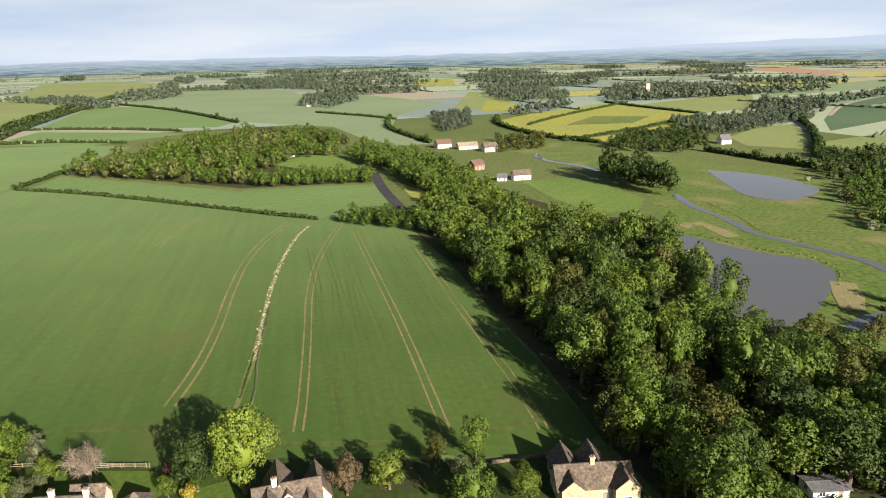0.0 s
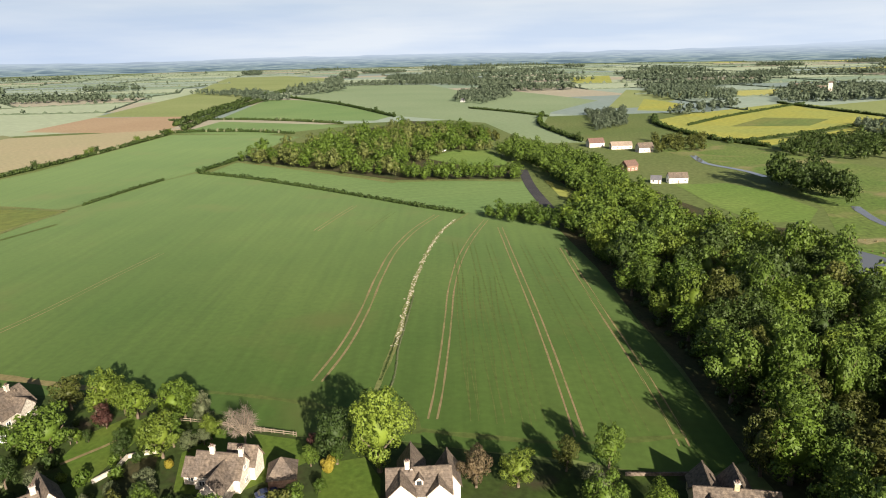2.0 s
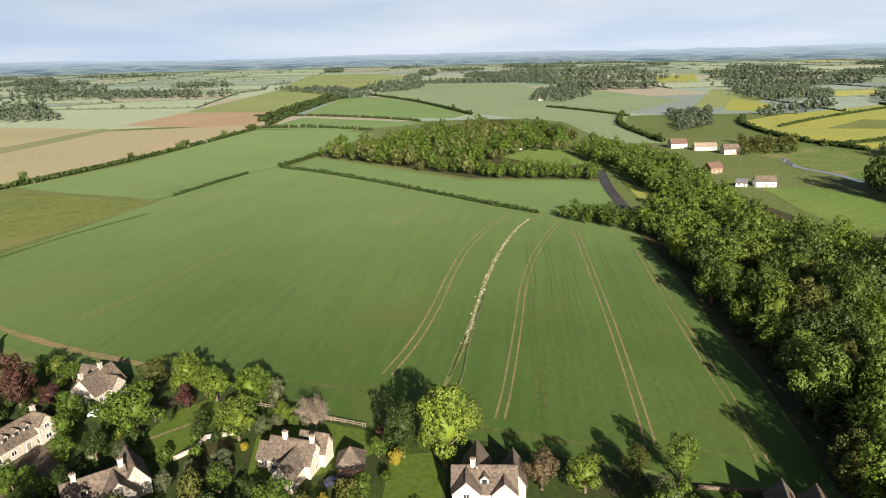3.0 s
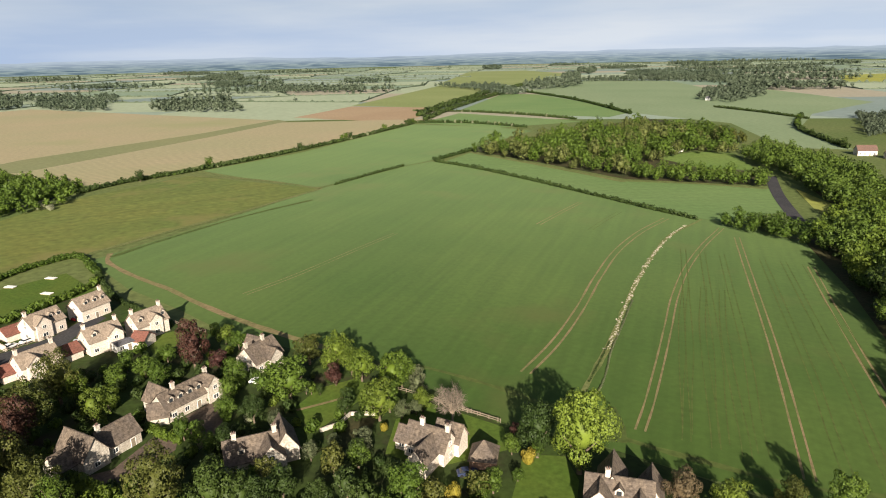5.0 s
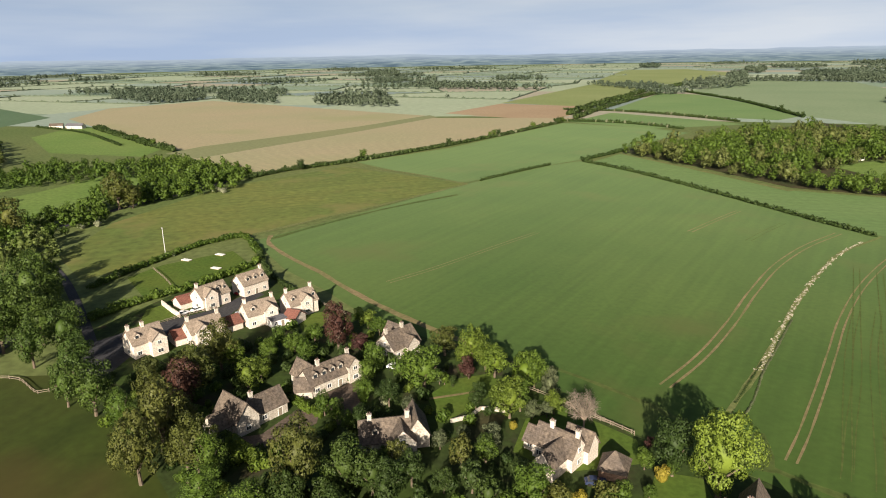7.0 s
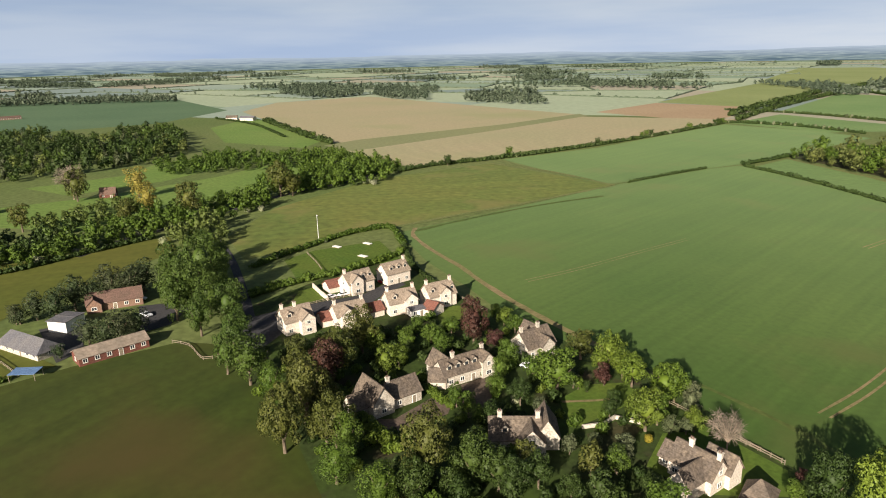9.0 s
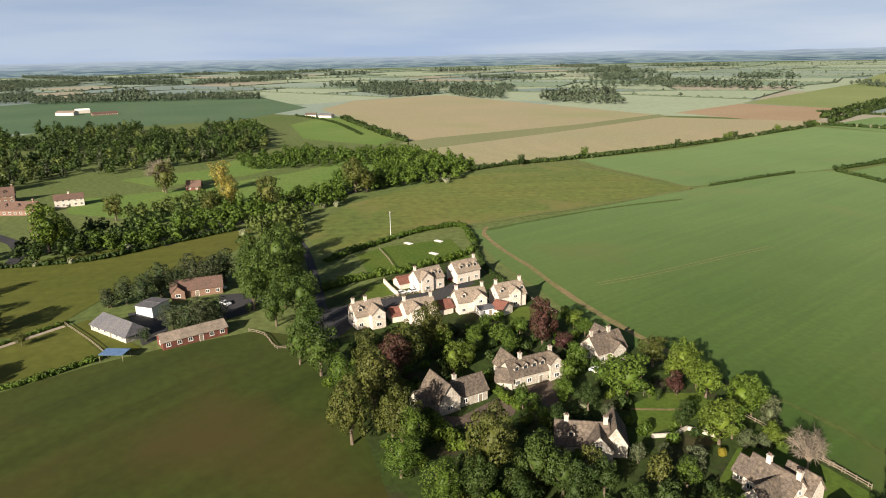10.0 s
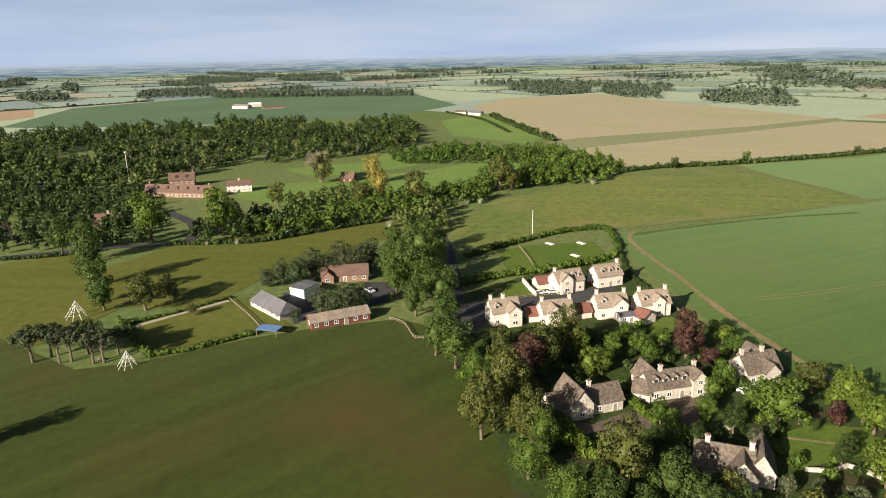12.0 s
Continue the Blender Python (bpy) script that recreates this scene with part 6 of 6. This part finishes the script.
house((19.6, 104.6, 4.4, 14.1), 6.5, 3.1, 6.0, "golden limestone house with brown stone roof", "stone_gold", "slate_old", gables=((0.03, 4.2, 1.0, 5.4), (0.72, 4.6, 1.8, 5.8)), chimneys=(0.5,), wings=((0.5, 5.5, 4.0, 11.0, 3.0, 5.9, "y"), (6.0, 11.0, 4.0, 11.0, 3.0, 5.9, "y")))
house((66.0, 104.2, 3.8, 7.0), 4.5, 2.1, 2.5, "low white cabin under the trees", "white", "slate_blue", category="cabin", name="cabin")
# bowling club and yard
house((-221.2, -14.6, 29.0, 19.5), 7.5, 2.1, 5.0, "long clubhouse with a grey slate roof", "stone_old", "slate_blue", category="clubhouse", name="clubhouse", hip=0.5)
house((-226.8, -1.4, 45.0, 6.6), 8.0, 3.6, 3.8, "white flat-roofed block beside the clubhouse", "white", "slate_blue", windows=False, category="building", name="building")
house((-237.8, 10.3, 83.7, 17.1), 7.0, 2.8, 5.6, "bungalow with a brown tiled roof", "brick", "tile_brown", gables=((0.0, 4.5, 1.5, 4.8),), category="bungalow", name="bungalow")
house((-193.4, 4.3, 100.8, 18.7), 6.5, 2.5, 4.0, "long red-brown timber shed with sheet roof", "boards_red", "sheet", category="shed", name="shed")
# hotel grounds
house((-439.3, -85.3, 62.2, 46.3), 8.0, 3.4, 7.0, "long brick hotel wing with red-brown tiles", "brick", "tile_brown", dormers=(0.2, 0.35, 0.5, 0.65, 0.8), chimneys=(0.05, 0.95), category="hotel", name="hotel")
house((-464.4, -73.9, 91.9, 15.9), 9.0, 4.5, 9.0, "tall brick hotel block with red-brown tiles", "brick", "tile_brown", dormers=(0.3, 0.7), chimneys=(0.95,), category="hotel", name="hotel")
house((-358.2, -94.7, 88.0, 12.2), 8.0, 3.0, 6.5, "cream house with a brown tiled roof", "stone_gold", "tile_brown", gables=((0.55, 5.0, 1.5, 5.6),), chimneys=(0.5,))
house((-432.8, -35.5, 91.3, 15.1), 7.0, 4.5, 7.0, "cream plastered house with brown tiles", "stone", "tile_brown", chimneys=(0.5,))
house((-447.5, 36.8, 69.8, 8.9), 6.0, 2.4, 6.0, "small timber hut with a brown roof", "boards_red", "tile_brown", category="hut", name="hut")
house((-364.6, -41.9, 88.6, 8.6), 6.0, 2.8, 5.0, "low house among willows", "stone_gold", "tile_brown")
house((-342.6, -132.1, 140.6, 6.4), 7.0, 5.0, 8.0, "pale stone house by the road", "stone", "tile_brown")
house((-495.9, -167.0, 86.5, 7.0), 6.0, 2.8, 4.5, "white lodge among trees", "white", "slate_blue")
# farms and far houses
def far_building(spot, w, e, r, lab, wall, roof):
    house(spot, w, e, r, lab, wall, roof, windows=r < 11 and w < 12, category="farm building")


far_building((-1218.1, -76.2, 60.8, 29.5), 14, 4.5, 7, "far pale grey farm barn", "stone", "sheet")
far_building((-1245.5, -48.1, 99.6, 20.5), 14, 4.5, 7, "far barn with a white roof", "stone", "white")
far_building((-1175.2, -23.9, 101.3, 36.8), 10, 3, 5, "long brown farm sheds", "brick", "tile_brown")
far_building((-924.9, 242.4, 62.2, 14.7), 8, 3.5, 6, "far white gabled farmhouse", "stone", "slate_old")
far_building((-907.7, 255.7, 37.8, 21.2), 8, 3.5, 6, "far cream stone farmhouse", "stone", "slate_blue")
far_building((-6.1, 586.7, 23.8, 13.6), 8, 4, 7.5, "cream stone farmhouse with a brown roof", "stone", "tile_brown")
far_building((12.1, 576.9, 15.5, 17.5), 7, 3.2, 6, "long stone barn with buff roof", "stone", "slate_new")
far_building((33.5, 560.1, 24.5, 12.4), 7, 4, 7.5, "gabled old stone farmhouse", "stone", "slate_old")
far_building((33.6, 428.0, -6.1, 6.2), 5, 2.4, 4.6, "low white hillside cottage", "white", "slate_blue")
far_building((44.7, 428.8, 13.9, 11.7), 6, 3.4, 6.2, "white house on the hillside", "white", "slate_old")
far_building((20.8, 468.7, 39.8, 9.9), 7, 4, 7, "brick cottage among trees", "brick", "tile_brown")
far_building((-128.6, 550.0, 73.4, 9.5), 6, 3.2, 6.2, "white cottage at the glade", "white", "slate_old")
far_building((239.6, 579.4, 14.2, 9.6), 7, 3.8, 8, "white gabled house in the meadow", "white", "slate_blue")
far_building((-229.5, 1137.7, -15.0, 6.2), 7, 3, 6, "far white house by a copse", "white", "slate_blue")
far_building((379.5, 1470.6, 25.0, 30.6), 12, 6, 10, "far stone village house", "stone", "slate_old")
far_building((386.5, 1377.8, -20.8, 16.4), 12, 6, 10, "far pale village house", "stone", "slate_new")
far_building((365.1, 1234.2, -18.7, 5.9), 8, 22, 24, "far pale church tower", "stone", "slate_old")


# ---- smaller things ----
def car(x, y, ang, paint, label):
    root = tagged(new("car"), label, "car")
    root.matrix_basis = pose(x, y, 0.0, 0, 0, ang)
    bm = bmesh.new()
    prof = [(-2.1, 0.35), (-2.15, 0.75), (-1.95, 0.95), (-1.55, 1.0), (1.0, 0.98), (1.75, 0.88), (2.1, 0.7), (2.12, 0.35)]
    a = [bm.verts.new((px, -0.86, pz)) for px, pz in prof]
    b = [bm.verts.new((px, 0.86, pz)) for px, pz in prof]
    bm.faces.new(a)
    bm.faces.new(b)
    for i in range(len(prof)):
        j = (i + 1) % len(prof)
        bm.faces.new([a[i], a[j], b[j], b[i]])
    part("body", bm, M[paint], root)
    for nm, mat, pr, w in (("cabin_glass", "glass", [(-1.6, 0.98), (-1.25, 1.4), (0.2, 1.42), (0.95, 0.98)], 0.76), ("roof_panel", paint, [(-1.2, 1.38), (-1.1, 1.46), (0.05, 1.47), (0.18, 1.4)], 0.7)):
        bm = bmesh.new()
        a = [bm.verts.new((px, -w, pz)) for px, pz in pr]
        b = [bm.verts.new((px, w, pz)) for px, pz in pr]
        bm.faces.new(a)
        bm.faces.new(b)
        for i in range(4):
            bm.faces.new([a[i], a[(i + 1) % 4], b[(i + 1) % 4], b[i]])
        part(nm, bm, M[mat], root)
    for wx in (-1.3, 1.3):
        for wy in (-0.8, 0.8):
            bm = bmesh.new()
            bmesh.ops.create_cone(bm, cap_ends=True, segments=14, radius1=0.33, radius2=0.33, depth=0.22, matrix=Matrix.Translation((wx, wy, 0.33)) @ Matrix.Rotation(radians(90), 4, "X"))
            part("wheel", bm, M["rubber"], root)


for (x, y), ang, paint, lab in zip([(-203.6, 82.5), (-203.4, 87.2), (-189.3, 94.1), (-123.7, 103.8), (-223.3, 26.2), (-240.8, 27.1), (-207.8, 105.2), (-58.2, 97.9)], (100, 100, 140, 20, 30, 60, 100, 40), ("car_white", "car_white", "car_silver", "car_white", "car_silver", "car_white", "car_red", "car_dark"),
                                   ("white car parked on the drive", "white car parked by the garage", "silver car parked in the close", "white car parked under the trees", "silver car in the car park", "white car by the bungalow", "red car before the house", "dark blue car by the garage")):
    car(x, y, ang, paint, lab)


def fence(pts, label, gap=2.2, h=1.2):
    line = curve_points(pts, gap)
    root = tagged(new("fence"), label, "fence")
    root.matrix_basis = Matrix.Translation(line[0])
    me = bpy.data.meshes.new("post")
    bm = bmesh.new()
    box(bm, -0.07, 0.07, -0.07, 0.07, -0.1, h)
    bm.to_mesh(me)
    bm.free()
    me.materials.append(M["timber"])
    for i, q in enumerate(line):
        p = new("post", me)
        p.parent = root
        p.matrix_basis = Matrix.Translation(q - line[0])
        if i:
            d = q - line[i - 1]
            for z in (0.45, 0.95):
                bm = bmesh.new()
                box(bm, 0, d.length, -0.03, 0.03, z - 0.07, z + 0.07)
                r = part("rail", bm, M["timber"], root)
                r.matrix_basis = Matrix.Translation(line[i - 1] - line[0]) @ Matrix.Rotation(math.atan2(d.y, d.x), 4, "Z")


fence([(-92.7, 118.8), (-81.1, 119.1), (-71.6, 118.6), (-62.2, 118.3)], "grey timber fence along the field")
fence([(-72.4, 117.9), (-67.4, 118.3), (-61.5, 118.2)], "weathered timber rail fence by the bare tree")
fence([(-179.2, 118.7), (-170.7, 118.3), (-162.2, 118.5)], "timber fence along the new gardens")
fence([(-259.3, 95.6), (-244.2, 93.7), (-231.6, 91.3)], "grey timber paddock fence")
fence([(-200.6, 66.1), (-201.8, 80.8), (-200.6, 90.6)], "low rail fence along the drive")
fence([(-195.6, 28.7), (-190.2, 32.3), (-178.6, 33.5), (-178.0, 38.5)], "timber fence round the club yard")
fence([(-230.3, -22.3), (-211.7, -15.0), (-196.8, -10.0)], "low rail beside the bowling green", 2.5, 0.8)


def garden_wall(pts, label, h=1.6, mat="stone_old"):
    line = curve_points(pts, 6)
    bm = bmesh.new()
    for a, b in zip(line, line[1:]):
        d = b - a
        m = Matrix.Translation(a) @ Matrix.Rotation(math.atan2(d.y, d.x), 4, "Z")
        n0 = len(bm.verts)
        box(bm, -0.1, d.length + 0.1, -0.2, 0.2, -0.2, h)
        bm.verts.ensure_lookup_table()
        bmesh.ops.transform(bm, matrix=m, verts=bm.verts[n0:])
    me = bpy.data.meshes.new("garden_wall")
    bm.to_mesh(me)
    bm.free()
    me.materials.append(M[mat])
    tagged(new("garden_wall", me), label, "wall", kind="structure")


garden_wall([(-93.9, 94.6), (-92.2, 98.9), (-92.8, 103.5), (-90.5, 105.1), (-87.8, 106.4)], "pale stone garden wall round a sunken bed", 1.0)
garden_wall([(8.3, 117.5), (14.1, 118.6), (20.1, 119.9)], "low stone wall between garden and field", 0.8, "slate_old")
garden_wall([(-217.2, 81.3), (-207.9, 80.6), (-201.9, 80.4)], "pale new stone garden wall", 1.8, "stone")


def mast():
    (x, y), = [(-278.6, 108.7)]
    root = tagged(new("lamp_post"), "tall white pole in the paddock", "pole")
    root.matrix_basis = Matrix.Translation((x, y, 0))
    v, f = [], []
    limb(v, f, Vector((0, 0, -0.2)), Vector((0, 0, 11.2)), 0.17, 0.11, 10)
    put_mesh("pole", v, f, M["metal"], root)
    box_part("head", (-0.5, 0.5, -0.2, 0.2, 11.1, 11.3), M["metal"], root)


mast()
(tx, ty), = [(-499.8, -105.2)]
tower = tagged(new("mast"), "slim pale mast above the hotel trees", "mast")
tower.matrix_basis = Matrix.Translation((tx, ty, 0))
tv, tf = [], []
limb(tv, tf, Vector((0, 0, -0.2)), Vector((0, 0, 20)), 0.28, 0.2, 10)
put_mesh("shaft", tv, tf, M["metal"], tower)
tv, tf = [], []
limb(tv, tf, Vector((0, 0, 20)), Vector((0, 0, 21.0)), 0.7, 0.6, 10)
put_mesh("head", tv, tf, M["metal"], tower)
for x, y in [(-261.1, 110.0), (-257.8, 123.2), (-241.4, 113.0)]:
    root = tagged(new("trough"), "low white cover slab in the paddock", "cover")
    root.matrix_basis = pose(x, y, 0, 0, 0, 20)
    box_part("base", (-2.0, 2.0, -0.9, 0.9, -0.1, 0.4), M["paving"], root)
    box_part("lid", (-2.1, 2.1, -1.0, 1.0, 0.4, 0.5), M["white"], root)


def climbing_net(x, y, s, label):
    root = tagged(new("climbing_frame"), label, "climbing frame")
    root.matrix_basis = Matrix.Translation((x, y, 0))
    rng = random.Random(int(x * 10))
    v, f = [], []
    tops = [Vector((-s * 0.35, 0, s * 1.25)), Vector((s * 0.35, 0.2 * s, s * 1.15))]
    feet = [Vector((s * math.cos(a), s * math.sin(a) * 0.8, 0)) for a in [k * math.pi / 4 for k in range(8)]]
    for q in feet:
        limb(v, f, q, min(tops, key=lambda t: (t - q).length), 0.055, 0.055, 6)
    limb(v, f, tops[0], tops[1], 0.055, 0.055, 6)
    put_mesh("tubes", v, f, M["white"], root)
    v, f = [], []
    for h in (0.3, 0.55, 0.8):
        ring = [q.lerp(min(tops, key=lambda t: (t - q).length), h) for q in feet]
        for i in range(8):
            limb(v, f, ring[i], ring[(i + 1) % 8], 0.03, 0.03, 4)
    put_mesh("net", v, f, M["white"], root)


for (x, y), s in zip([(-227.2, -70.2), (-183.1, -46.3)], (4.2, 3.2)):
    climbing_net(x, y, s, "white rope climbing frame on the park grass")
box_root = tagged(new("bench"), "wooden bench near the pines", "bench")
(bx, by), = [(-188.5, -54.6)]
box_root.matrix_basis = pose(bx, by, 0, 0, 0, 30)
box_part("seat", (-0.9, 0.9, -0.25, 0.25, 0.4, 0.47), M["timber"], box_root)
box_part("backrest", (-0.9, 0.9, 0.2, 0.27, 0.5, 0.95), M["timber"], box_root)
for lx in (-0.75, 0.75):
    box_part("leg", (lx - 0.06, lx + 0.06, -0.22, 0.22, -0.05, 0.4), M["timber"], box_root)
tarp = tagged(new("awning"), "blue tarpaulin awning by the clubhouse", "awning")
(bx, by), = [(-194.4, -8.2)]
tarp.matrix_basis = pose(bx, by, 0, 0, 0, 60)
box_part("sheet", (-3.5, 3.5, -2.2, 2.2, 2.1, 2.2), M["blue_tarp"], tarp)
for px in (-3.3, 3.3):
    for py in (-2.0, 2.0):
        box_part("post", (px - 0.06, px + 0.06, py - 0.06, py + 0.06, -0.1, 2.1), M["timber"], tarp)


def stones_along(pts, seed, n):
    """Pale stones and dry tufts left along the field path."""
    rng = np.random.default_rng(seed)
    line = curve_points(pts, 0.8)
    parts = []
    for _ in range(n):
        q = line[rng.integers(len(line))]
        r = rng.uniform(0.1, 0.3)
        v, f, m = ball((q.x + rng.normal() * 0.45, q.y + rng.normal() * 0.45, 0.1), (r * 1.3, r, r * 0.7), 5, 3)
        parts.append((v + rng.normal(size=v.shape) * 0.05, f, m))
    v, f, m = joined(parts)
    tagged(put_mesh("field_stones", v.tolist(), f.tolist(), M["stones"]), "pale stones scattered along the field path", "stones", kind="stuff")


stones_along([(-67.8, 316.5), (-69.3, 293.8), (-66.3, 248.7), (-60.7, 207.8), (-55.5, 178.3), (-53.8, 167.1)], 3, 420)
hedge([(-54.9, 172.5), (-53.1, 160.3), (-51.3, 146.6)], 0.4, "straggling dark weeds along the field path", "leaf_hedge", 2.2, 201, 16, 6, 0.2, "stuff")
hedge([(-59.2, 207.7), (-54.9, 182.3), (-52.5, 167.0), (-48.7, 150.8), (-47.3, 139.8)], 0.42, "straggling dry weeds along the field path", "leaf_grey", 2.2, 202, 16, 6, 0.2, "stuff")
for i, pts in enumerate(([(103.9, 292.9), (113.1, 286.3), (122.4, 272.8), (133.3, 260.2), (143.4, 253.3), (145.1, 235.8), (136.2, 219.3)], [(140.3, 351.7), (144.6, 319.0), (142.9, 293.9), (151.9, 274.2)], [(108.7, 307.1), (117.1, 304.3)])):
    hedge(pts, 0.6, "pale dry reeds along the bank", "leaf_reed", 5.0, 210 + i, 14, 6, 0.22, "stuff")

grow()
